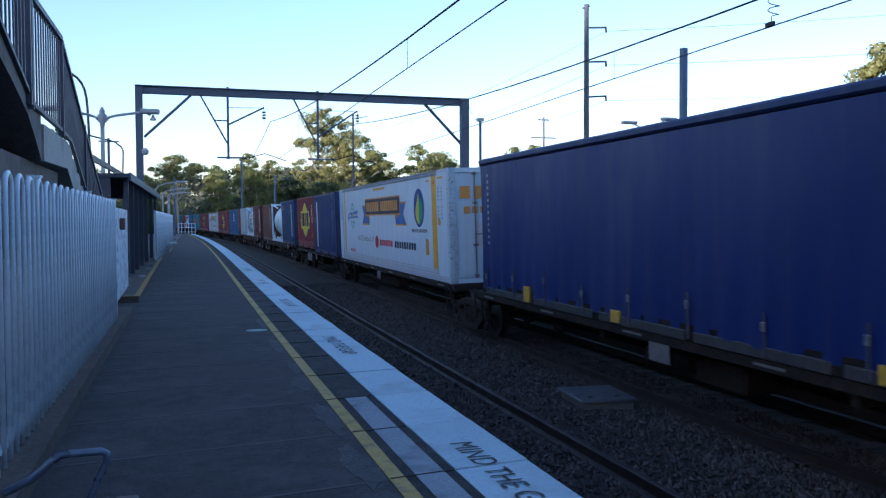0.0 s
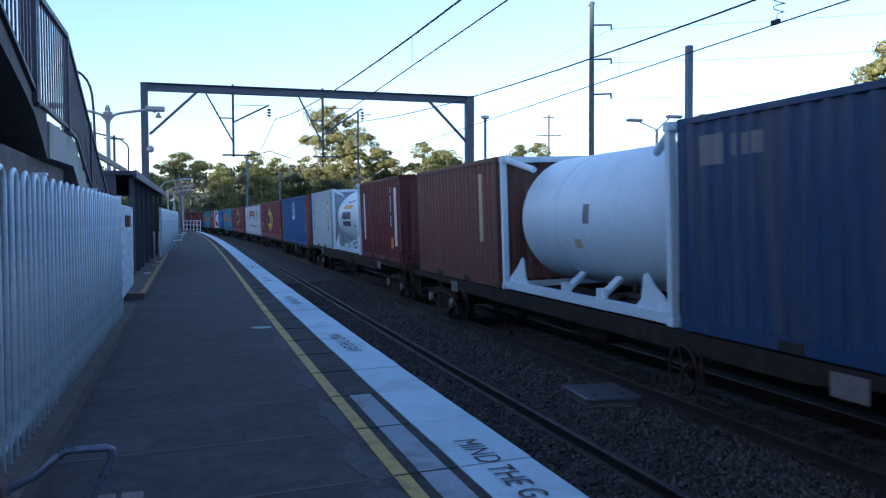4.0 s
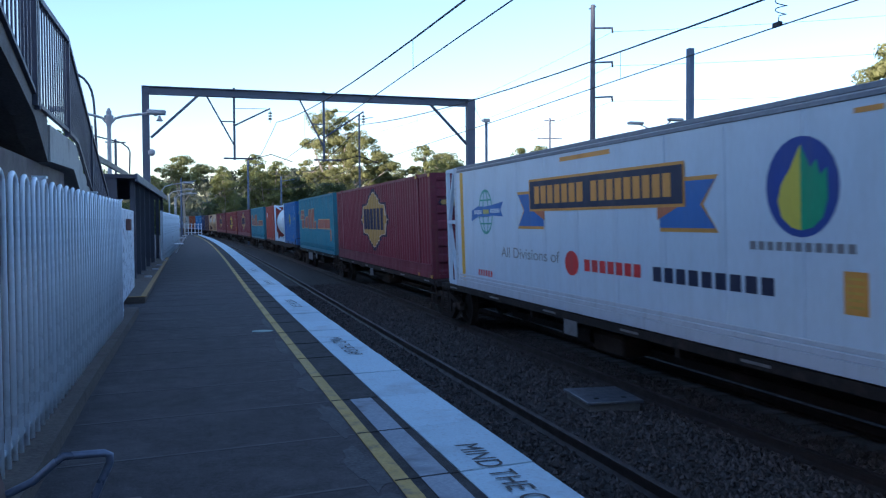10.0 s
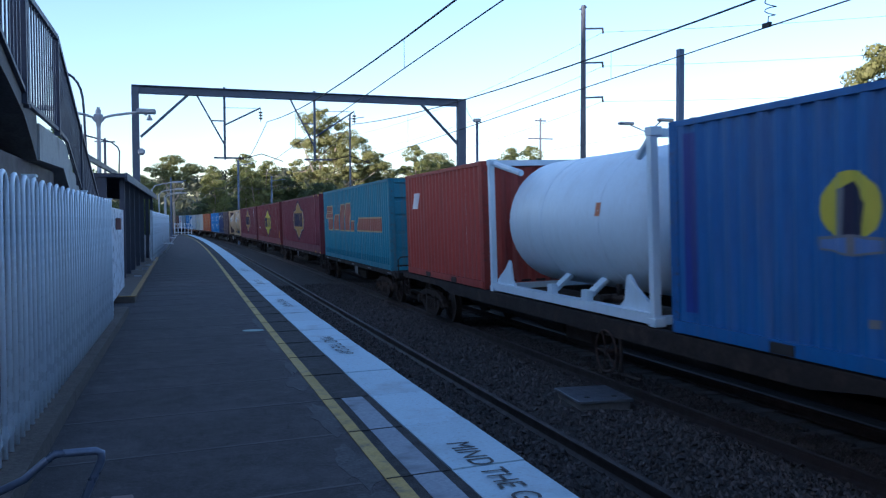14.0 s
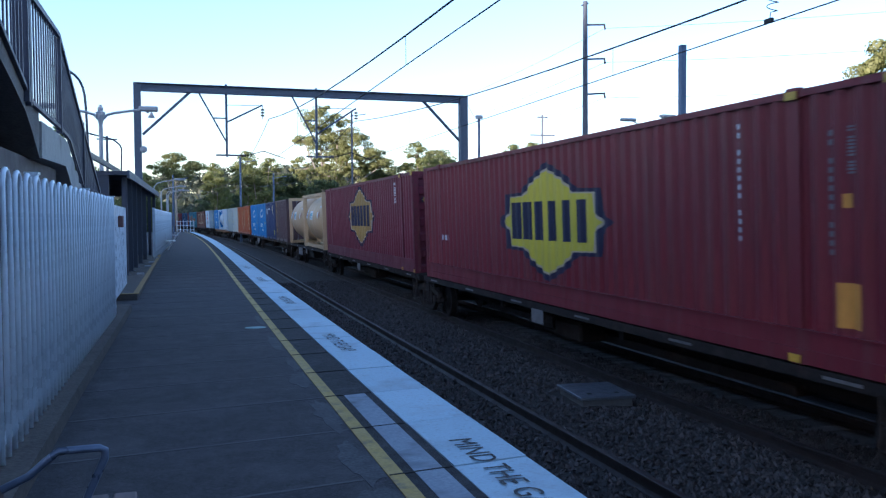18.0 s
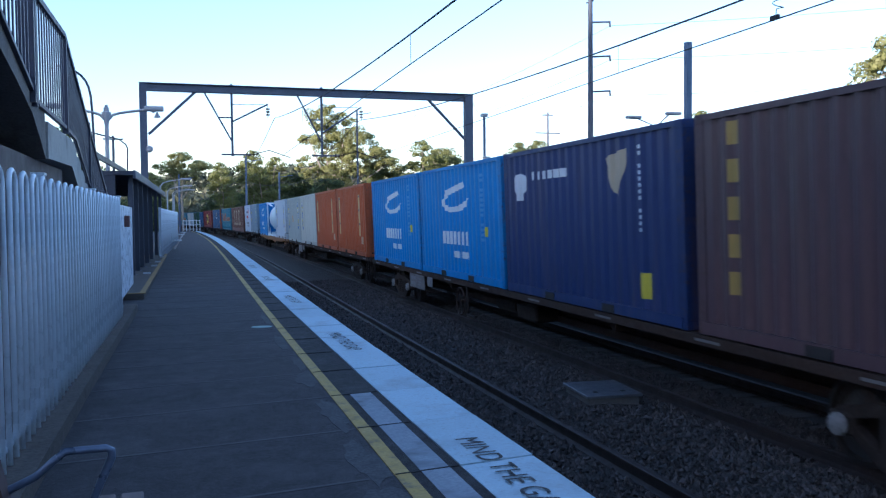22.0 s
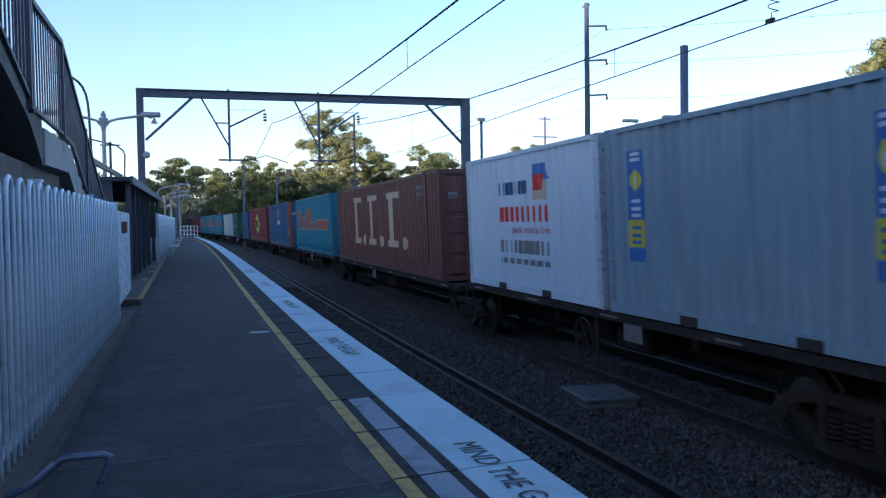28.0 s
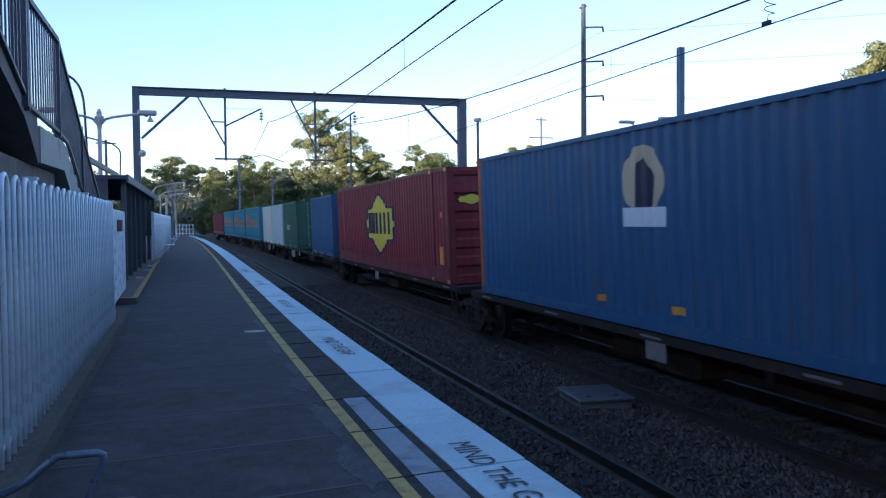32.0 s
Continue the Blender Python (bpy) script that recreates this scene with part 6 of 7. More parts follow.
def swoosh(c, x, z, w):
    """A white brush-stroke badge over plain bars."""
    a = [(0.16, 0.62), (0.86, 0.83), (0.84, 1.0), (0.14, 0.80)]
    outer = [(0.14, 0.70), (0.0, 0.52), (0.0, 0.36), (0.1, 0.22), (0.3, 0.15), (0.7, 0.18), (0.92, 0.32), (1.0, 0.52), (0.95, 0.52), (0.82, 0.42), (0.6, 0.32), (0.3, 0.30), (0.14, 0.38), (0.12, 0.50), (0.2, 0.60)]
    decal(c, "badge", [[(x + p * w, z + q * 0.8) for p, q in k] for k in (a, outer)], logo_white, "white brush-stroke badge")
    decal(c, "badge_bars", ringlets(x, z - 0.62, w, 0.3, 7, 0.3), logo_white, "white bars")
    decal(c, "badge_bars", ringlets(x + 0.85, z - 0.92, w - 0.85, 0.15, 6, 0.3), logo_white, "small white bars")


def slanted_blocks(c):
    k = c["half"] * 2 / FT40
    pale, red = [], []
    for x0, x1, z0, z1 in ((0.62, 2.1, 1.62, 2.06), (1.05, 2.0, 1.14, 1.56), (3.75, 4.6, 1.14, 2.08), (4.85, 5.75, 1.14, 2.10), (5.95, 6.6, 1.14, 1.45)):
        pale.append(rect(x0 - 0.05, z0 - 0.05, x1 + 0.05, z1 + 0.05, 0.3 * (z1 - z0)))
        red.append(rect(x0, z0, x1, z1, 0.3 * (z1 - z0)))
    pale.append(rect(2.4, 1.11, 3.5, 1.75, 0.2))
    red.append(rect(2.45, 1.16, 3.45, 1.7, 0.18))
    pale.append(rect(7.2, 1.11, 11.0, 1.60, 0.15))
    red.append(rect(7.25, 1.16, 10.95, 1.55, 0.12))
    f = lambda o: [(x * k, z) for x, z in o]
    for o in pale:
        decal(c, "block_border", [f(o)], block_edge, "faded pale outline of a slanted block")
    for o in red:
        decal(c, "slanted_block", [f(o)], block_red, "faded red slanted block", lift=0.007)
    for i in range(2):
        decal(c, "stripe", [f(rect(0.75, 1.78 + i * 0.08, 2.3, 1.81 + i * 0.08))], block_edge, "thin pale stripe", lift=0.010)
    decal(c, "sill_band", [rect(0.12, 0.14, 2 * c["half"] - 0.12, 0.36)], paint("dark_teal_paint", (0.01, 0.12, 0.19), 0.4), "darker teal band along the sill")


def put(c, near, length, deck):
    MOVERS.append((c, near + length / 2, deck))
    return c


SPINE, FLAT, HIGH, LOW = 1.02, 1.10, 1.15, 1.06


def boxes(near, length, high, colour, label, deck=SPINE, **k):
    return put(container(label, length, high, colour, **k), near, length, deck)


# a curtain-sided box, its cloth strapped down along the sill
def curtain_box(near):
    c = thing("curtain_sided_container", "deep blue curtain-sided container with strapped cloth sides", "shipping container", group="containers on the train")
    L, H = FT48, 2.70
    bm = bmesh.new()
    n = 90
    for f in (-1, 1):
        rows = []
        for j in range(7):
            z = 0.10 + (H - 0.24) * j / 6
            rows.append([bm.verts.new((f * (1.228 + 0.02 * math.sin(i * 1.9 + 0.6 * j) * (1 - j / 7) ** 2 + 0.012 * math.sin(i * 0.37 + 0.5 * j)), -L / 2 + 0.12 + (L - 0.24) * i / n, z)) for i in range(n + 1)])
        for a, b in zip(rows, rows[1:]):
            for i in range(n):
                q = (a[i], a[i + 1], b[i + 1], b[i])
                bm.faces.new(q if f > 0 else q[::-1])
        part("curtain", bm, curtain_blue, c, "blue curtain cloth", smooth=True)
        bm = bmesh.new()
    for e in (-1, 1):
        part("end_wall", boxed(-1.2, 1.2, min(e * (L / 2 - 0.1), e * L / 2), max(e * (L / 2 - 0.1), e * L / 2), 0.1, H, bevel=0.02), dark_blue, c)
    part("roof", boxed(-1.235, 1.235, -L / 2, L / 2, H - 0.12, H, bevel=0.03), dark_blue, c, "dark roof rail")
    part("deck", boxed(-1.22, 1.22, -L / 2, L / 2, 0.0, 0.2), frame_black, c)
    for i in range(11):
        y = L / 2 - 0.35 - (L - 0.7) * i / 10
        lift = 0.05 * (i % 3)
        bm = boxed(-1.262, -1.249, y - 0.016, y + 0.016, 0.04, 0.50 + lift)
        part("strap", bm, strap_web, c, "dark curtain strap")
        part("buckle", boxed(-1.285, -1.255, y - 0.035, y + 0.035, 0.30 + lift, 0.40 + lift, bevel=0.008), rod_grey, c, "grey strap buckle")
    for i in range(6):
        w = (L - 0.3) / 6
        y = -L / 2 + 0.15 + w * i
        part("sill_rail", boxed(-1.248, -1.2, y + 0.09, y + w - 0.09, 0.0, 0.13, bevel=0.01), sill_steel, c, "dull grey sill rail")
    for y in (-L / 2 + 4.3, -L / 2 + 9.1, L / 2 - 2.35):
        part("latch", boxed(-1.268, -1.22, y - 0.12, y + 0.12, 0.02, 0.2 if y < 4 else 0.3, bevel=0.01), brass_yellow, c, "yellow latch")
    c["half"], c["high"], c["flat"] = L / 2, H, 1
    for i in range(12):
        part("pale_mark", boxed(-1.252, -1.248, L / 2 - 0.55, L / 2 - 0.49, 1.0 + i * 0.12, 1.06 + i * 0.12), logo_plain, c, "small pale mark")
    put(c, near, L, SPINE)


curtain_box(1.3)


# white insulated boxes with banners
def reefer(near):
    L = 13.98
    c = boxes(near, L, 2.68, reefer_white, "white insulated container with blue banner and yellow end stripes", doors=True, smooth=True)
    h = 2.68
    c["half"] = L / 2 + 0.65      # the prints are measured from the cradle's far end
    amber = paint("amber_stripe", (0.60, 0.36, 0.03), 0.2)
    decal(c, "end_stripe", [rect(1.1, 0.16, 1.31, h - 0.14)], amber, "amber upright stripe")
    decal(c, "end_stripe", [rect(13.22, 0.06, 13.62, h - 0.02)], amber, "broad amber upright stripe with rivets")
    decal(c, "stripe_mark", [[(13.36, h - 0.32), (13.50, h - 0.32), (13.43, h - 0.2)]], logo_red, "small red triangle", lift=0.008)
    for x in (13.75, 14.02):
        tiny_marks(c, x, 1.5, 2.3, logo_grey, 9, 0.06)
    decal(c, "label", [rect(13.72, 1.36, 13.92, 1.52)], logo_amber, "amber label")
    decal(c, "roof_mark", [rect(13.72, h - 0.22, 14.2, h - 0.17)], logo_amber, "amber line")
    part("roof_rail", box(bmesh.new(), -1.226, -1.19, -L / 2 + 0.95, L / 2 - 0.25, h - 0.125, h - 0.07, bevel=0.008), roof_grey, c, "ribbed grey roof rail")
    part("roof_rail", box(bmesh.new(), -1.222, -1.19, -L / 2 + 0.95, L / 2 - 0.25, h - 0.06, h + 0.002, bevel=0.008), roof_grey, c, "ribbed grey roof rail")
    for z0, z1, x in ((0.165, 0.235, -1.224), (0.245, 0.30, -1.220)):
        part("sill_rail", box(bmesh.new(), x, -1.19, -L / 2 + 0.95, L / 2 - 0.25, z0, z1, bevel=0.006), scuff_grey, c, "ribbed silver sill rail")
    for f, p in (("border", 0.05), ("fill", 0.0)):
        m = logo_amber if f == "border" else logo_blue
        decal(c, "ribbon_" + f, [[(4.55 - p, 1.38 - p), (5.7, 1.38 - p), (5.7, 1.95 + p), (4.55 - p, 1.95 + p), (4.85 - p, 1.66)], [(10.6 + p, 1.38 - p), (9.4, 1.38 - p), (9.4, 1.95 + p), (10.6 + p, 1.95 + p), (10.3 + p, 1.66)]], m, "blue ribbon tail" if p == 0 else "thin amber ribbon edge", lift=0.004 if p else 0.007)
    decal(c, "ribbon_fold", [[(5.15, 1.68), (5.75, 1.68), (5.75, 1.48)], [(9.95, 1.68), (9.35, 1.68), (9.35, 1.48)]], logo_orange, "orange ribbon fold", lift=0.010)
    decal(c, "banner_border", [rect(5.1, 1.64, 9.99, 2.2)], logo_amber, "thin amber banner edge", lift=0.012)
    decal(c, "banner", [rect(5.14, 1.68, 9.95, 2.16)], logo_navy, "dark blue banner", lift=0.015)
    decal(c, "banner_bars", ringlets(5.35, 1.77, 1.95, 0.3, 7) + ringlets(7.5, 1.77, 2.25, 0.3, 9), logo_amber, "amber bars on the banner", lift=0.018)
    # a globe drawn in rings and meridians, with a flying band across it
    n = 24
    for k in (1.0, 0.42):
        o, q = oval(2.75, 1.66, 0.42 * k, 0.46, n), oval(2.75, 1.66, 0.42 * k - 0.045, 0.415, n)
        decal(c, "globe_ring", [[o[i] for i in range(13)] + [q[i] for i in range(12, -1, -1)]], logo_teal, "green globe ring", lift=0.004)
        decal(c, "globe_ring", [[o[i % n] for i in range(12, 25)] + [q[i % n] for i in range(24, 11, -1)]], logo_teal, "green globe ring", lift=0.004)
    for z in (1.42, 1.9):
        decal(c, "globe_line", [rect(2.42, z - 0.015, 3.08, z + 0.015)], logo_teal, "green globe parallel", lift=0.005)
    band = [(1.85, 1.47), (2.3, 1.57), (2.75, 1.56), (3.2, 1.58), (3.75, 1.56), (3.62, 1.70), (3.78, 1.85), (3.2, 1.80), (2.75, 1.77), (2.3, 1.78), (1.9, 1.70)]
    decal(c, "globe_band", [band], logo_blue, "blue flying band over the globe", lift=0.008)
    decal(c, "band_bars", ringlets(2.05, 1.615, 0.5, 0.085, 6, 0.3) + ringlets(3.05, 1.635, 0.55, 0.085, 7, 0.3), logo_white, "small white bars on the band", lift=0.011)
    decal(c, "band_bars", ringlets(2.62, 1.62, 0.36, 0.09, 4, 0.3), logo_yellow, "small yellow bars on the band", lift=0.011)
    # a dark oval with a drop, half yellow and half green
    decal(c, "oval_badge", [oval(12.0, 1.80, 0.52, 0.5)], paint("badge_blue", (0.02, 0.05, 0.26), 0.2), "deep blue oval badge")
    decal(c, "drop_half", [[(12.0, 2.22), (11.86, 2.0), (11.72, 1.84), (11.66, 1.66), (11.72, 1.5), (11.86, 1.4), (12.0, 1.37)]], logo_yellow, "yellow half of the drop", lift=0.008)
    decal(c, "drop_half", [[(12.0, 2.22), (12.0, 1.37), (12.16, 1.4), (12.3, 1.5), (12.37, 1.68), (12.36, 1.98), (12.27, 1.9), (12.22, 2.06), (12.14, 1.98)]], paint("badge_green", (0.02, 0.28, 0.14), 0.2), "green half of the drop", lift=0.008)
    decal(c, "badge_bars", ringlets(11.2, 1.16, 1.55, 0.09, 11, 0.3), logo_grey, "small grey bars")
    decal(c, "drop", [oval(6.75, 0.8, 0.25, 0.2, 14)], logo_red, "red drop badge")
    decal(c, "word_bars", ringlets(7.2, 0.70, 1.75, 0.18, 7), logo_red, "red bars")
    decal(c, "word_bars", ringlets(9.2, 0.68, 2.45, 0.19, 9), logo_navy, "dark bars")
    side_words(c, "All Divisions of", 3.6, 6.3, 0.78, 0.2, logo_grey, "dark grey printed words")
    decal(c, "word_bars", ringlets(2.2, 0.34, 0.9, 0.12, 6, 0.4), logo_red, "small red bars")
    decal(c, "label", [rect(12.55, 0.6, 12.85, 1.0)], logo_amber, "amber label")
    decal(c, "label_bars", [rect(12.6, 0.66 + i * 0.065, 12.8, 0.685 + i * 0.065) for i in range(5)], brass_yellow, "dull bars on the label", lift=0.008)
    decal(c, "roof_mark", [rect(6.4, 2.43, 8.1, 2.50), rect(12.7, 2.43, 13.05, 2.48)], logo_amber, "amber line")
    bm = bmesh.new()
    for z in (0.05, 1.45, h - 0.05):
        bar(bm, (-1.16, L / 2 - 0.04, z), (-1.16, L / 2 + 0.62, z), 0.08, 0.08)
    for a, b in (((L / 2 + 0.62, 0.05), (L / 2 + 0.62, h - 0.05)), ((L / 2 + 0.1, 0.1), (L / 2 + 0.6, 1.42)), ((L / 2 + 0.1, h - 0.1), (L / 2 + 0.6, 1.48))):
        bar(bm, (-1.16, a[0], a[1]), (-1.16, b[0], b[1]), 0.08, 0.08)
    box(bm, -1.1, 1.1, L / 2 + 0.02, L / 2 + 0.55, 0.08, 0.75)
    part("generator_frame", bm, reefer_white, c, "white generator cradle")
    y = -L / 2 + 0.034
    for i in range(6):
        x = -0.93 + i * 0.33
        part("door_bar", boxed(x, x + 0.24, y - 0.004, y, 1.92 + 0.05 * abs(i - 2.5) / 2.5, 2.25), logo_amber, c, "amber bar on the door")
    for i in range(9):
        x = -0.85 + i * 0.2
        part("door_bar", boxed(x, x + 0.14, y - 0.004, y, 1.62, 1.78), logo_amber, c, "small amber bar on the door")
    part("door_label", boxed(-0.55, -0.3, y - 0.004, y, 0.85, 1.4), logo_plain, c, "pale printed label")
    part("door_label", boxed(0.18, 0.3, y - 0.004, y, 1.2, 1.42), logo_amber, c, "amber label")
    part("door_label", boxed(0.62, 0.8, y - 0.004, y, 1.0, 1.42), logo_amber, c, "amber label")
    part("vent", boxed(0.1, 0.4, y - 0.006, y, 0.75, 1.05), logo_grey, c, "dark square vent")
    return c


reefer(18.15)
c = boxes(33.85, FT20, 2.66, dark_blue, "dark blue corrugated container with an upright white strip")
decal(c, "label_strip", [rect(0.7, 0.25, 1.04, 2.35)], logo_white, "white upright strip")
tiny_marks(c, 5.2, 0.9, 2.6)
c = boxes(40.03, FT20, 2.591, star_red, "dark red container with a yellow pointed emblem", 1.11, sill=0.36)
star(c, 2.9, 1.43, 3.7, 1.86, logo_yellow)
tiny_marks(c, 5.3, 1.3, 2.2, w=0.16)
decal(c, "label", [rect(5.35, 0.55, 5.6, 0.85)], logo_amber, "amber label")

c = boxes(47.75, FT20, 2.591, paint("weathered_navy_paint", (0.018, 0.048, 0.13), 0.6), "blue corrugated container with an upright white strip", FLAT)
decal(c, "label_strip", [rect(4.72, 0.48, 5.02, 2.37)], logo_white, "white upright strip")
decal(c, "badge", [rect(0.4, 2.0, 0.9, 2.35)] + ringlets(1.0, 2.08, 0.6, 0.24, 3), logo_grey, "small grey badge")


def tank(near, deck, fill, frame_paint, full=False, label="", marks=True):
    """A tank in a twenty-foot frame. full: framed along the top as well."""
    c = thing("tank_container", label, "tank container", group="containers on the train")
    L, H = FT20, 2.591
    R = 1.175 if fill is beige else 1.12
    q = Matrix.Rotation(radians(-90), 4, "X")
    zc = H - R - (0.04 if fill is beige else 0.12)
    bm = bmesh.new()
    # domed ends on the beige tanks, conical necks on the white ones
    out = 2.9 if fill is beige else 2.96
    dome = [(0.25, 0.0), (0.62, 0.06), (0.95, 0.27), (R, 0.57)] if fill is beige else [(0.25, 0.0), (0.56, 0.03), (0.63, 0.1), (0.93, 0.5), (1.05, 0.68), (R, 0.84)]
    lathe(bm, [(r, -out + d) for r, d in dome] + [(r, out - d) for r, d in reversed(dome)], Matrix.Translation((0, 0, zc)) @ q, 40)
    part("barrel", bm, fill, c, "welded tank barrel", smooth=True)
    for y in (() if fill is beige else (-1.35, 0.7)):
        bm = lathe(bmesh.new(), [(R + 0.004, y - 0.03), (R + 0.008, y - 0.02), (R + 0.008, y + 0.02), (R + 0.004, y + 0.03)], Matrix.Translation((0, 0, zc)) @ q, 40)
        part("weld_band", bm, fill, c)
    for e in (-1, 1):
        bm = bmesh.new()
        y = e * (L / 2 - 0.08)
        for x in (-1.13, 1.13):
            if fill is beige:
                bar(bm, (x, y, 0.0), (x, y, H), 0.16, 0.16)
                continue
            bar(bm, (x * 1.02, y, 0.0), (x * 1.02, y, H), 0.105, 0.105)
            for z in (0.0, H - 0.118):
                box(bm, x - 0.085, x + 0.085, y - 0.085, y + 0.08, z, z + 0.118, bevel=0.01)
        for z in (0.08, H - 0.08):
            bar(bm, (-1.13, y, z), (1.13, y, z), 0.14 if fill is beige else 0.1, 0.16 if fill is beige else 0.11)
        part("end_frame", bm, frame_paint, c)
        turn = Matrix(((0, 0, 1, 0), (-e, 0, 0, 0), (0, 1, 0, 0), (0, 0, 0, 1)))
        for x in (-1, 1):
            if fill is beige:
                # braced end frame; on the open-topped one a solid skirt joins barrel and frame
                if full:
                    for z0, z1 in ((0.1, 1.0), (H - 0.1, H - 0.85)):
                        part("brace", bar(bmesh.new(), (x * 0.35, y, z0), (x * 1.08, y, z1), 0.1, 0.1), frame_paint, c)
                    part("end_plate", boxed(x * 1.0 - 0.1, x * 1.0 + 0.1, min(y, y - e * 0.5), max(y, y - e * 0.5), 0.15, 0.2), frame_paint, c)
                else:
                    part("skirt", prism(bmesh.new(), [(0, 0.1), (0.2, 0.1), (0.3, 0.5), (0.36, 1.2), (0.3, 2.2), (0.15, H - 0.1), (0, H - 0.1)], -0.03, 0.03, Matrix.Translation((x * 1.1, e * (L / 2 - 0.12), 0)) @ turn), frame_paint, c, "solid skirt between barrel and frame")
            else:
                part("gusset", prism(bmesh.new(), [(0, 0), (0.95, 0), (0.74, 0.16), (0.66, 0.5), (0.60, 0.52), (0.42, 0.36), (0, 0.12)], -0.02, 0.02, Matrix.Translation((x * 1.1, e * (L / 2 - 0.2), 0.12)) @ turn), frame_paint, c)
                part("stay", pipe(bmesh.new(), [(x * 1.1, e * (L / 2 - 0.1), H - 0.08), (x * 0.85, e * (L / 2 - 0.9), H - 0.32)], 0.06, 8), frame_paint, c)
    for x in (-1, 1):
        if full or fill is not beige:
            part("side_sill", boxed(x * 1.13 - 0.07, x * 1.13 + 0.07, -L / 2 + 0.1, L / 2 - 0.1, 0.03, 0.17), frame_paint, c)
        if full:
            part("top_rail", boxed(x * 1.15 - 0.05, x * 1.15 + 0.05, -L / 2 + 0.1, L / 2 - 0.1, H - 0.14, H - 0.02), frame_paint, c)
        if fill is beige:
            continue
        for y in (-0.8, 0.45):
            bm = bmesh.new()
            bar(bm, (x * 1.1, y, 0.15), (x * 0.6, y + 0.1, zc - 0.86), 0.16, 0.06)
            box(bm, x * 1.13 - 0.05, x * 1.13 + 0.05, y - 0.28, y - 0.08, 0.17, 0.33)
            part("saddle", bm, frame_paint, c)
    bm = boxed(-0.3, 0.3, -0.4, 0.4, H - 0.12, H - 0.03, bevel=0.02)
    rod(bm, (0.0, -1.5, H - 0.15), (0.0, -1.5, H - 0.02), 0.25, 14)
    if fill is beige:
        part("walkway", bm, frame_paint, c)
    else:
        bm.free()
    bm = bmesh.new()
    vy = 0.6 if fill is beige else -1.1
    rod(bm, (-0.75, vy - 0.9, 0.22), (-0.75, vy, 0.2), 0.06, 8)
    rod(bm, (-0.95, vy, 0.2), (0.3, vy, 0.2), 0.06, 8)
    rod(bm, (-0.75, vy - 0.2, 0.2), (-0.75, vy - 0.2, 0.42), 0.05, 8)
    part("valve", bm, block_edge if fill is beige else bogie_steel, c, "valve pipework under the barrel")

    def on_barrel(name, outlines, material, label, lift=0.012):
        bm = bmesh.new()
        for o in outlines:
            for t in (bpy_tess(o) if len(o) > 4 else [range(len(o))]):
                tri = [o[i] for i in t]
                top, bot = max(p[1] for p in tri), min(p[1] for p in tri)
                n = max(1, int((top - bot) / 0.12))
                for j in range(n):
                    lo, hi = bot + (top - bot) * j / n, bot + (top - bot) * (j + 1) / n
                    cut = [(z, x) for x, z in clip_strip([(z, x) for x, z in tri], lo, hi)] if n > 1 else tri
                    if n > 1:
                        cut = [(a, b) for a, b in cut]
                    if len(cut) >= 3:
                        bm.faces.new([bm.verts.new((-math.sqrt(max(0.01, (R + lift) ** 2 - (z - zc) ** 2)), L / 2 - x, z)) for x, z in cut])
        bmesh.ops.recalc_face_normals(bm, faces=bm.faces)
        part(name, bm, material, c, label)

    c["half"], c["high"], c["flat"] = L / 2, H, 1
    put(c, near, L, deck)
    return c, on_barrel


c, on_barrel = tank(53.97, FLAT, tank_white, tank_white, label="white tank container in an open white frame")
on_barrel("label", [rect(3.4, 1.3, 3.6, 1.6)], logo_grey, "small grey label")
on_barrel("label", [rect(3.0, 0.9, 3.25, 1.05)], logo_cream, "small cream label")
c = boxes(60.2, FT20, 2.591, brown, "chocolate brown corrugated container with an upright pale strip", FLAT)
decal(c, "label_strip", [rect(4.9, 0.9, 5.1, 2.3)], logo_cream, "pale upright strip")
c = boxes(68.25, FT20, 2.591, deep_maroon, "deep maroon corrugated container with upright white strips", HIGH)
decal(c, "label_strip", [rect(0.6, 0.6, 0.84, 2.2), rect(5.1, 0.5, 5.5, 2.25)], logo_white, "white upright strip")
tiny_marks(c, 4.7, 1.1, 2.3)
decal(c, "label", [rect(4.74, 0.42, 5.02, 0.74)], logo_amber, "amber label")
c, on_barrel = tank(74.76, HIGH, tank_white, tank_white, label="white tank container with orange stripe and dark bars")
on_barrel("stripe", [[(2.12, 1.70), (3.98, 1.70), (4.06, 1.86), (2.2, 1.88)]], logo_amber, "orange stripe")
on_barrel("stripe", [[(2.3, 2.04), (2.7, 1.955), (3.2, 1.935), (3.8, 1.98), (4.2, 2.06), (3.8, 2.03), (3.2, 1.985), (2.7, 2.0)]], logo_purple, "purple curved stripe")
on_barrel("word_bars", ringlets(2.05, 1.30, 1.88, 0.3, 6, 0.2), logo_purple, "purple bars")
on_barrel("word_bars", ringlets(2.1, 1.02, 1.8, 0.2, 9, 0.2), logo_purple, "purple bars")
on_barrel("label", ringlets(4.4, 1.02, 0.5, 0.06, 6, 0.3), logo_purple, "small dark bars")
c = boxes(81.1, FT20, 2.591, pale_grey, "pale grey corrugated container with upright banner strips", HIGH)
upright_strip(c, 0.5, 0.8, 2.25)
upright_strip(c, 4.85, 0.8, 2.25)
c = boxes(89.3, FT40, 2.72, mid_blue, "blue forty-foot container with orange corner posts and a white badge", trim=orange)
oval_badge(c, 6.37, 1.97, 0.5, 0.45, logo_white)
tiny_marks(c, 11.3, 1.3, 2.6)
decal(c, "label", [rect(11.3, 0.75, 11.6, 1.1), rect(6.1, 0.25, 6.4, 0.35)], logo_amber, "amber label")
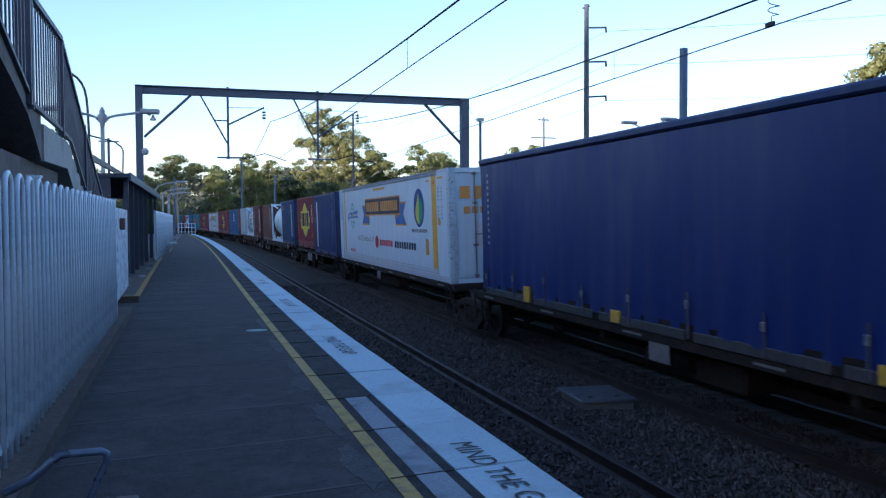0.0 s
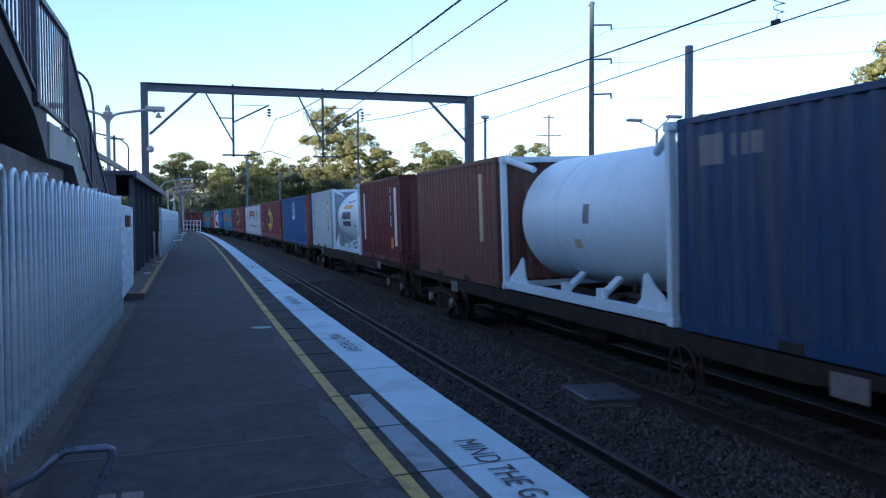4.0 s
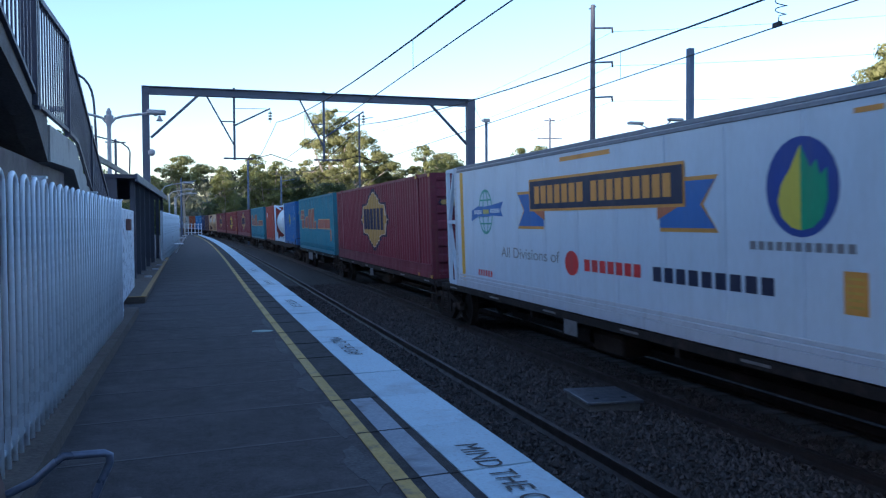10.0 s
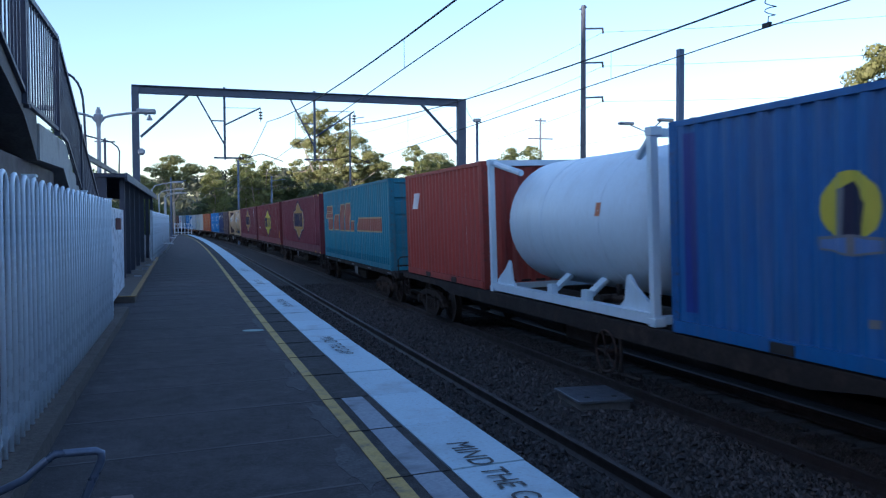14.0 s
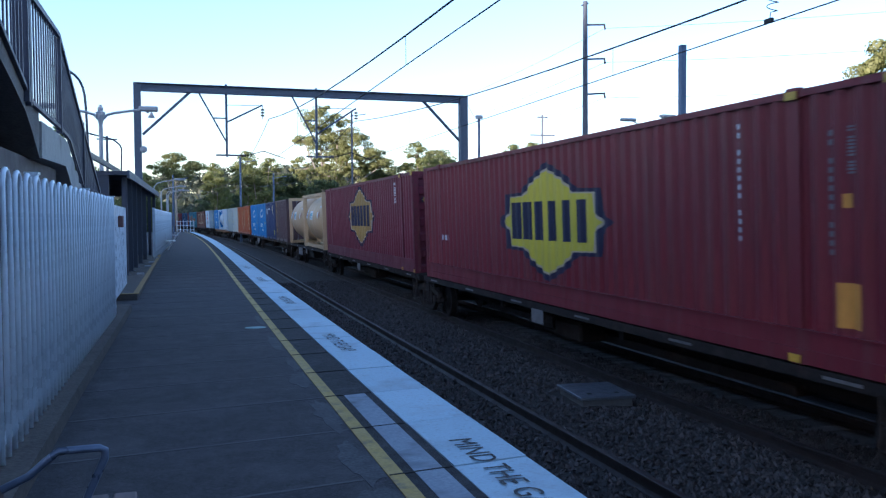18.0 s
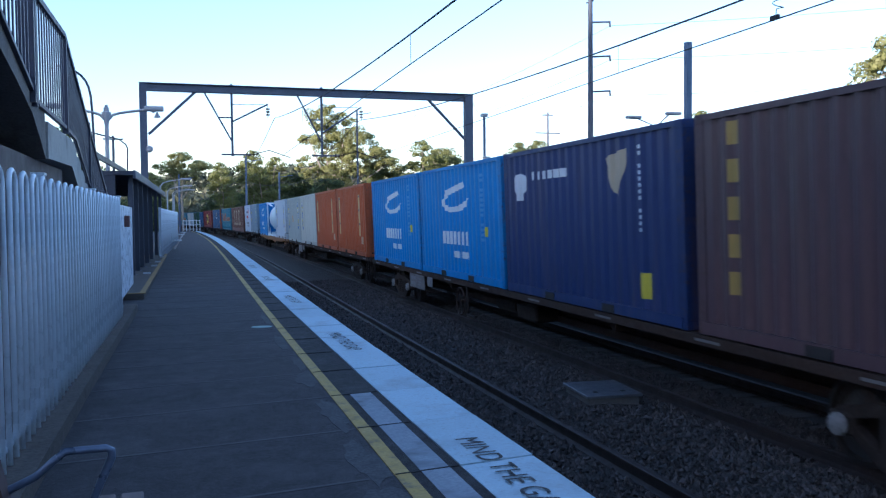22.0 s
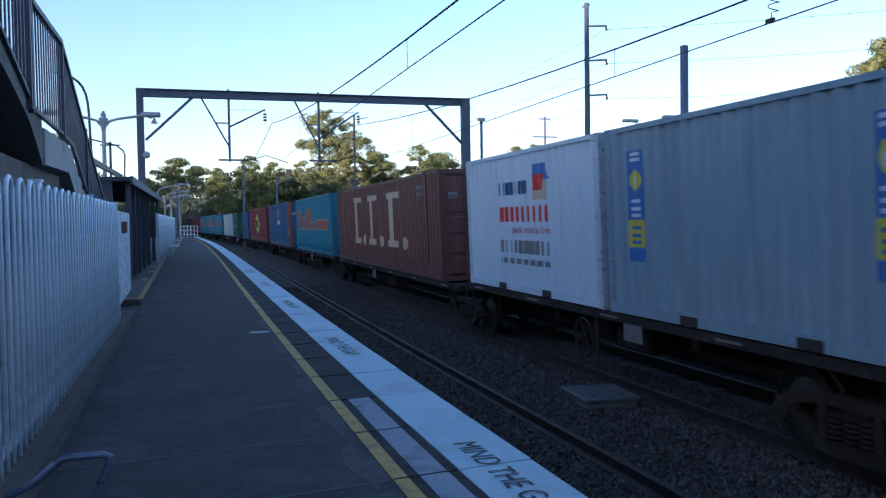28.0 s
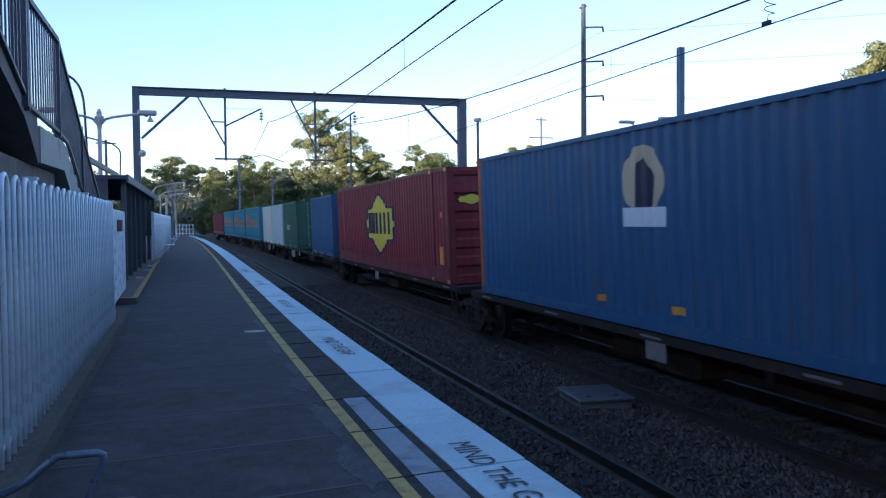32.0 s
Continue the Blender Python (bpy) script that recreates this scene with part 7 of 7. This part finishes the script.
c = boxes(102.46, FT48, 2.70, maroon, "maroon corrugated container with a yellow pointed emblem")
star(c, 7.36, 1.39, 4.08, 1.84, logo_yellow)
decal(c, "label", [rect(13.86, 0.43, 14.16, 0.85)], logo_amber, "amber label")
decal(c, "label", [rect(13.94, 1.54, 14.03, 1.67)], logo_amber, "small amber label")
tiny_marks(c, 13.74, 1.1, 2.3, logo_grey)
tiny_marks(c, 13.98, 1.85, 2.3, logo_grey)
decal(c, "word_bars", ringlets(1.2, 0.95, 0.7, 0.12, 5), logo_white, "small white bars")
reefer(118.25)
c = boxes(134.3, FT48, 2.70, maroon, "maroon corrugated container with a faded gold emblem")
star(c, 7.4, 1.53, 4.35, 1.96, logo_gold)
tiny_marks(c, 12.6, 1.9, 2.6)
c = boxes(150.0, FT40, 2.72, teal, "grimy teal container with faded red slanted blocks", doors=True)
slanted_blocks(c)
decal(c, "label", [rect(11.0, 0.6, 11.4, 1.1)], logo_orange, "faded orange label")
c = boxes(163.9, FT20, 2.591, strong_blue, "blue corrugated container with a yellow oval badge", FLAT, doors=True)
oval_badge(c, 2.87, 1.5, 0.35, 0.34, logo_yellow)
decal(c, "touched_up_strip", [rect(0.3, 0.28, 0.55, 2.42)], paint("ink_blue_paint", (0.015, 0.04, 0.25), 0.4), "darker blue touched-up strip")
tiny_marks(c, 4.9, 1.0, 2.3)
tiny_marks(c, 5.24, 1.85, 2.32)
decal(c, "label", [rect(5.2, 1.5, 5.34, 1.66)], logo_yellow, "small yellow label")
decal(c, "scuff", [rect(4.42, 0.38, 4.68, 0.53), rect(4.5, 0.36, 4.62, 0.56)], logo_grey, "pale scuffed patch")
decal(c, "scuff", [rect(3.1, 0.42, 3.2, 0.5)], logo_grey, "pale scuffed patch")
for z, h, mat, what in ((1.98, 0.3, logo_blue, "blue door label"), (1.93, 0.05, logo_yellow, "yellow bar under the door label"), (1.85, 0.03, logo_yellow, "thin yellow bar")):
    part("door_label", boxed(-1.02, -0.64, -c["half"] + 0.044, -c["half"] + 0.052, z, z + h), mat, c, what)
c, on_barrel = tank(170.35, FLAT, tank_white, tank_white, label="plain white tank container in an open white frame")
on_barrel("label", [rect(4.3, 1.45, 4.45, 1.65)], logo_orange, "small orange label")
c = boxes(176.7, FT20, 2.591, brick_red, "brick red corrugated container with a white patch", FLAT)
decal(c, "badge", [rect(0.6, 1.7, 0.95, 2.1, 0.08), rect(1.0, 1.7, 1.15, 2.1, 0.08)], logo_white, "white slanted patch")
tiny_marks(c, 4.9, 0.9, 2.3)
c = boxes(184.75, FT40, 2.72, teal, "grimy teal container with faded red slanted blocks", doors=True)
slanted_blocks(c)
c = boxes(198.3, FT48, 2.70, maroon, "maroon corrugated container with a faded gold emblem")
star(c, 7.4, 1.53, 4.35, 1.96, logo_gold)
c = boxes(214.2, FT48, 2.70, star_red, "dark red corrugated container with a yellow pointed emblem")
star(c, 7.36, 1.39, 4.08, 1.84, logo_yellow)
decal(c, "label", [rect(13.86, 0.43, 14.16, 0.85)], logo_amber, "amber label")
decal(c, "label", [rect(13.94, 1.54, 14.03, 1.67)], logo_amber, "small amber label")
tiny_marks(c, 13.74, 1.1, 2.3, logo_grey)
tiny_marks(c, 13.98, 1.85, 2.3, logo_grey)
decal(c, "word_bars", ringlets(1.2, 0.95, 0.7, 0.12, 5), logo_white, "small white bars")
tiny_marks(c, 12.4, 1.2, 2.5)
c = boxes(230.0, FT48, 2.70, maroon, "maroon corrugated container with a faded gold emblem")
star(c, 7.4, 1.53, 4.35, 1.96, logo_gold)
tiny_marks(c, 12.5, 1.9, 2.5)
for near in (245.75, 251.95):
    c, on_barrel = tank(near, SPINE + 0.05, beige, beige, full=near < 250, label="beige tank container in a full beige frame" if near < 250 else "beige tank container in an open-topped beige frame")
    on_barrel("placard", [rect(1.85, 1.35, 2.75, 1.78)], logo_white, "white placard with blue bars")
    on_barrel("placard", [[(0.62, 1.42), (1.02, 1.42), (1.16, 1.86), (0.78, 1.86)]], logo_white, "white slanted placard")
    on_barrel("placard", [[(4.75, 1.36), (4.97, 1.58), (4.75, 1.8), (4.53, 1.58)]], block_red, "brown diamond placard")
    on_barrel("placard", [oval(4.25, 1.56, 0.14, 0.17, 14)], logo_white, "round white placard")
    on_barrel("word_bars", ringlets(4.3, 1.9, 0.7, 0.09, 7, 0.3), scuff_grey, "small grey bars")
    on_barrel("weld_seam", [rect(0.75, 1.512, 5.3, 1.522)], block_edge, "thin level weld seam", 0.008)
    on_barrel("placard_mark", [oval(2.02, 1.58, 0.11, 0.14, 12)], logo_blue, "blue oval mark", 0.016)
    on_barrel("word_bar", [rect(2.18, 1.53, 2.66, 1.67)], logo_sky, "light blue bar", 0.016)
    on_barrel("word_bar", [rect(2.12, 1.42, 2.68, 1.47)], logo_sky, "thin light blue bar", 0.016)
    on_barrel("word_bars", ringlets(0.74, 1.55, 0.3, 0.06, 4) + ringlets(0.8, 1.7, 0.3, 0.06, 4), logo_blue, "blue bars", 0.016)
c = boxes(259.35, FT20, 2.591, purple_brown, "purple-brown corrugated container with yellow upright marks", LOW, doors=True)
decal(c, "marking_bars", [rect(0.6, 0.52 + i * 0.42, 0.8, 0.78 + i * 0.42) for i in range(5)], logo_gold, "yellow blocks in a column")
c = boxes(265.65, FT20, 2.591, dark_blue, "dark blue corrugated container with white marks", LOW)
decal(c, "badge", [oval(0.75, 2.0, 0.3, 0.2, 12), rect(0.6, 1.7, 0.9, 1.85)] + ringlets(1.25, 2.05, 1.5, 0.14, 6), logo_white, "white badge and bars")
decal(c, "badge", [[(4.0, 2.25), (4.6, 2.35), (4.6, 2.15), (4.4, 1.7), (4.25, 1.75)]], logo_cream, "pale slanted badge")
decal(c, "label", [rect(4.9, 0.3, 5.2, 0.65)], logo_yellow, "yellow label")
tiny_marks(c, 4.95, 1.2, 2.4)
for near in (271.87, 278.05):
    c = boxes(near, FT20, 2.591, sky_blue, "bright blue corrugated container with a white brush-stroke badge", LOW)
    swoosh(c, 1.97, 1.4, 2.0)
    tiny_marks(c, 4.75, 0.9, 2.35, paint("faint_blue_print", (0.10, 0.28, 0.55), 0.3))
    decal(c, "label", [rect(5.0, 1.0, 5.1, 1.2)], logo_yellow, "yellow label")
for near in (285.35, 291.55):
    c = boxes(near, FT20, 2.591, orange, "orange corrugated container with yellowish label strips", LOW + 0.02)
    cream_strip(c, 0.45, 0.72, 2.22)
    cream_strip(c, 4.72, 0.72, 2.22)
    decal(c, "label", [rect(5.06, 0.43, 5.36, 0.7)], logo_cream, "cream label")
c = boxes(297.7, FT20, 2.591, off_white, "stained off-white corrugated container with a banner strip", LOW + 0.02)
upright_strip(c, 0.75, 0.75, 2.25)
tiny_marks(c, 5.2, 1.0, 2.3, logo_grey)
c = boxes(303.85, FT20, 2.591, grey_beige, "pale grey-beige corrugated container with upright banner strips", LOW + 0.02)
upright_strip(c, 0.45, 0.75, 2.25)
upright_strip(c, 4.85, 0.75, 2.25)
decal(c, "label", [rect(2.3, 1.15, 2.65, 1.5)], logo_amber, "amber label")
c = boxes(311.1, FT20, 2.591, reefer_white, "white smooth-sided container with upright banner strips", FLAT, doors=True, smooth=True)
upright_strip(c, 0.7, 0.75, 2.2)
upright_strip(c, 4.8, 0.75, 2.2)
decal(c, "label", [rect(5.4, 0.5, 5.6, 0.85)], logo_amber, "amber label")
c, on_barrel = tank(317.35, FLAT, tank_white, tank_white, label="white tank container in an open white frame")
c = boxes(323.6, FT20, 2.591, sky_blue, "bright blue corrugated container with a white brush-stroke badge", FLAT)
swoosh(c, 1.97, 1.4, 2.0)
c = boxes(332.1, FT20, 2.591, blue_grey, "blue-grey corrugated container with upright banner strips", HIGH)
upright_strip(c, 0.6, 0.75, 2.25)
upright_strip(c, 4.85, 0.75, 2.25)
c = boxes(338.35, FT20, 2.591, reefer_white, "white container with blue and red bars and a little house badge", HIGH)
decal(c, "word_bars", ringlets(1.85, 1.80, 1.4, 0.24, 7, 0.3), paint("dull_navy_print", (0.03, 0.075, 0.17), 0.3), "blue bars")
decal(c, "word_bars", ringlets(1.85, 1.30, 2.4, 0.28, 9, 0.25), logo_red, "red bars")
decal(c, "badge", [rect(3.55, 1.68, 4.15, 2.02)], logo_cream, "pale house wall", lift=0.006)
decal(c, "badge", [[(3.45, 2.02), (4.25, 2.02), (4.1, 2.3), (3.6, 2.3)]], logo_blue, "blue house roof", lift=0.006)
decal(c, "badge", [rect(3.55, 1.84, 3.95, 2.12, 0.04)], logo_red, "red house gable", lift=0.009)
side_words(c, "pack. move. live.", 2.55, 4.3, 1.1, 0.13, logo_red, "small red printed words")
decal(c, "word_bars", ringlets(1.86, 0.72, 2.4, 0.24, 10, 0.3), logo_grey, "grey bars")
decal(c, "word_bars", ringlets(1.86, 0.52, 2.4, 0.1, 16, 0.3), logo_grey, "small grey bars")
tiny_marks(c, 4.6, 1.0, 2.3, logo_grey)
c = boxes(346.5, FT48, 2.70, brown, "chocolate brown container with tall cream blocks", doors=True, rods=brown)
for x, w in ((3.4, 1.5), (6.0, 1.5), (8.9, 1.5)):
    decal(c, "tall_block", [rect(x + 0.25, 0.9, x + 0.7, 2.15), rect(x, 0.7, x + w * 0.8, 0.9), rect(x, 2.15, x + w, 2.33)], logo_cream, "tall cream block")
for x in (5.25, 7.95, 11.0):
    decal(c, "dot", [oval(x, 0.84, 0.24, 0.2, 12)], logo_cream, "cream dot")
decal(c, "marking_bars", [rect(14.02, 0.82 + i * 0.55, 14.13, 1.18 + i * 0.55) for i in range(3)], logo_cream, "small cream blocks in a column")
decal(c, "marking_bars", ringlets(12.5, 2.3, 0.4, 0.09, 4) + ringlets(12.5, 2.13, 0.55, 0.1, 5), logo_grey, "small white bars")
badge_ink = paint("dull_blue_print", (0.03, 0.08, 0.2), 0.5)
for x, z, w, h, mat, what in ((-0.98, 2.0, 0.24, 0.035, logo_grey, "scuffed grey bar"), (-0.98, 2.06, 0.24, 0.09, logo_grey, "scuffed grey bar"), (-0.42, 2.04, 0.09, 0.11, badge_ink, "small blue label"), (0.14, 2.07, 0.3, 0.04, logo_grey, "scuffed grey bar"), (0.14, 2.14, 0.3, 0.04, logo_grey, "scuffed grey bar")):
    part("door_label", boxed(x, x + w, -c["half"] + 0.044, -c["half"] + 0.052, z, z + h), mat, c, what)
c = boxes(362.95, FT40, 2.72, teal, "grimy teal container with faded red slanted blocks", doors=True)
slanted_blocks(c)
c = boxes(378.6, FT40, 2.72, sea_blue, "blue forty-foot container with orange corner posts and white doors marks", doors=True, trim=orange)
oval_badge(c, 6.3, 1.97, 0.5, 0.48, logo_cream)
for x, w in ((-1.04, "HIRE"), (-0.46, "ME")):
    lettering(w, 0.24, Matrix.Translation((x, -c["half"] + 0.035, 1.92)) @ Matrix.Rotation(radians(90), 4, "X"), logo_plain, c, "door_words", "white painted words on the door", 0.78)
tiny_marks(c, 11.2, 1.3, 2.6)
decal(c, "label", [rect(11.2, 0.75, 11.5, 1.1), rect(4.95, 0.28, 5.25, 0.38), rect(6.95, 0.28, 7.25, 0.38)], logo_amber, "amber label")
c = boxes(392.95, FT48, 2.70, star_red, "dark red corrugated container with a yellow pointed emblem")
star(c, 7.36, 1.39, 4.08, 1.84, logo_yellow)
decal(c, "label", [rect(13.86, 0.43, 14.16, 0.85)], logo_amber, "amber label")
decal(c, "label", [rect(13.94, 1.54, 14.03, 1.67)], logo_amber, "small amber label")
tiny_marks(c, 13.74, 1.1, 2.3, logo_grey)
tiny_marks(c, 13.98, 1.85, 2.3, logo_grey)
boxes(409.0, FT20, 2.591, sea_blue, "weathered blue corrugated steel container", doors=True)
c = boxes(420.6, FT20, 2.591, forest_green, "dark green container with pale bars", doors=True)
decal(c, "badge", ringlets(1.6, 1.0, 1.6, 0.3, 5), logo_cream, "pale bars")
boxes(427.3, FT20, 2.591, pale_grey, "pale grey corrugated steel container")
boxes(433.5, FT20, 2.591, off_white, "off-white corrugated steel container")
for near in (442.5, 455.4, 468.2):
    slanted_blocks(boxes(near, FT40, 2.72, teal, "grimy teal container with faded red slanted blocks"))
boxes(481.6, FT48, 2.70, maroon, "maroon corrugated container at the train's tail")

# the wagons under them: near end, far end, deck, style, bogies
wagon(0.6, 16.6, SPINE, "spine", (17.3,), frame_black)
wagon(18.0, 33.1, SPINE, "spine", (33.45,), frame_black)
wagon(33.8, 46.8, SPINE, "spine", (44.3,), frame_black)
wagon(47.4, 66.7, FLAT, "flat", (49.4, 64.7), frame_black, axle_cap, brake=53.7)
wagon(67.8, 87.6, HIGH, "flat", (69.8, 85.6), frame_brown, axle_cap, brake=76.0)
wagon(88.6, 101.7, SPINE, "spine", (90.9, 101.95), frame_black)
wagon(102.2, 117.5, SPINE, "spine", (117.7,), frame_black)
wagon(117.9, 133.5, SPINE, "spine", (133.7,), frame_black)
wagon(133.9, 149.3, SPINE, "spine", (149.5,), frame_black)
wagon(149.7, 162.9, SPINE, "spine", (160.4,), frame_black)
wagon(163.4, 183.2, FLAT, "flat", (165.4, 181.2), frame_black, bogie_steel, brake=171.6)
wagon(184.0, 197.3, SPINE, "spine", (186.4, 197.6), frame_black)
wagon(197.9, 213.2, SPINE, "spine", (213.55,), frame_black)
wagon(213.9, 229.2, SPINE, "spine", (229.45,), frame_black)
wagon(229.7, 245.0, SPINE, "spine", (245.2,), frame_black)
wagon(245.4, 258.6, SPINE + 0.05, "spine", (256.1,), frame_black)
wagon(259.0, 284.5, LOW, "spine", (262.4, 281.0), frame_brown, axle_cap, brake=274.6)
wagon(285.0, 310.2, LOW + 0.02, "spine", (288.2, 306.8), frame_brown, axle_cap)
wagon(310.7, 330.0, FLAT, "flat", (312.7, 328.0), frame_orange)
wagon(331.6, 344.8, HIGH, "spine", (333.8, 345.3), frame_black, brake=338.95)
wagon(345.4, 361.7, SPINE, "spine", (361.95,), frame_black)
wagon(362.3, 376.6, SPINE, "spine", (376.85,), frame_black, brake=366.4)
wagon(377.2, 391.5, SPINE, "spine", (391.9,), frame_black)
wagon(392.3, 408.0, SPINE, "spine", (408.3,), frame_black)
wagon(408.6, 427.0, SPINE, "spine", (425.0,), frame_black)
wagon(427.2, 440.0, SPINE, "spine", (429.0, 438.2), frame_black)
wagon(441.8, 455.0, SPINE, "spine", (443.8, 455.2), frame_black)
wagon(455.4, 467.8, SPINE, "spine", (468.0,), frame_black)
wagon(468.2, 480.8, SPINE, "spine", (481.1,), frame_black)
wagon(481.4, 496.8, SPINE, "spine", (494.6,), frame_black)


# ---- what moves ----
def motions():
    times = [float(i) for i in range(33)]
    for ob, at, deck in MOVERS:
        walk(ob, [(t, ride(at - travelled(t), deck)) for t in times])
    # wheels turn while their bogie rolls past the camera
    for ob, at in SPINNERS:
        place = ob.location.copy()
        rows, t = [], 0.0
        if at - travelled(0) > 32 and at - travelled(32) > 32:
            continue
        while t < 32.001:
            s = at - travelled(t)
            if -2 < s < 32 or not rows or t > 31.99:
                ang = (min(32.0, max(-2.0, s)) - 32.0) / WHEEL_R
                rows.append((t, Matrix.Translation(place) @ Matrix.Rotation(ang, 4, "X")))
            t += 1 / 15
        if rows[-1][0] < 32.0:
            rows.append((32.0, rows[-1][1]))
        walk(ob, rows)


motions()
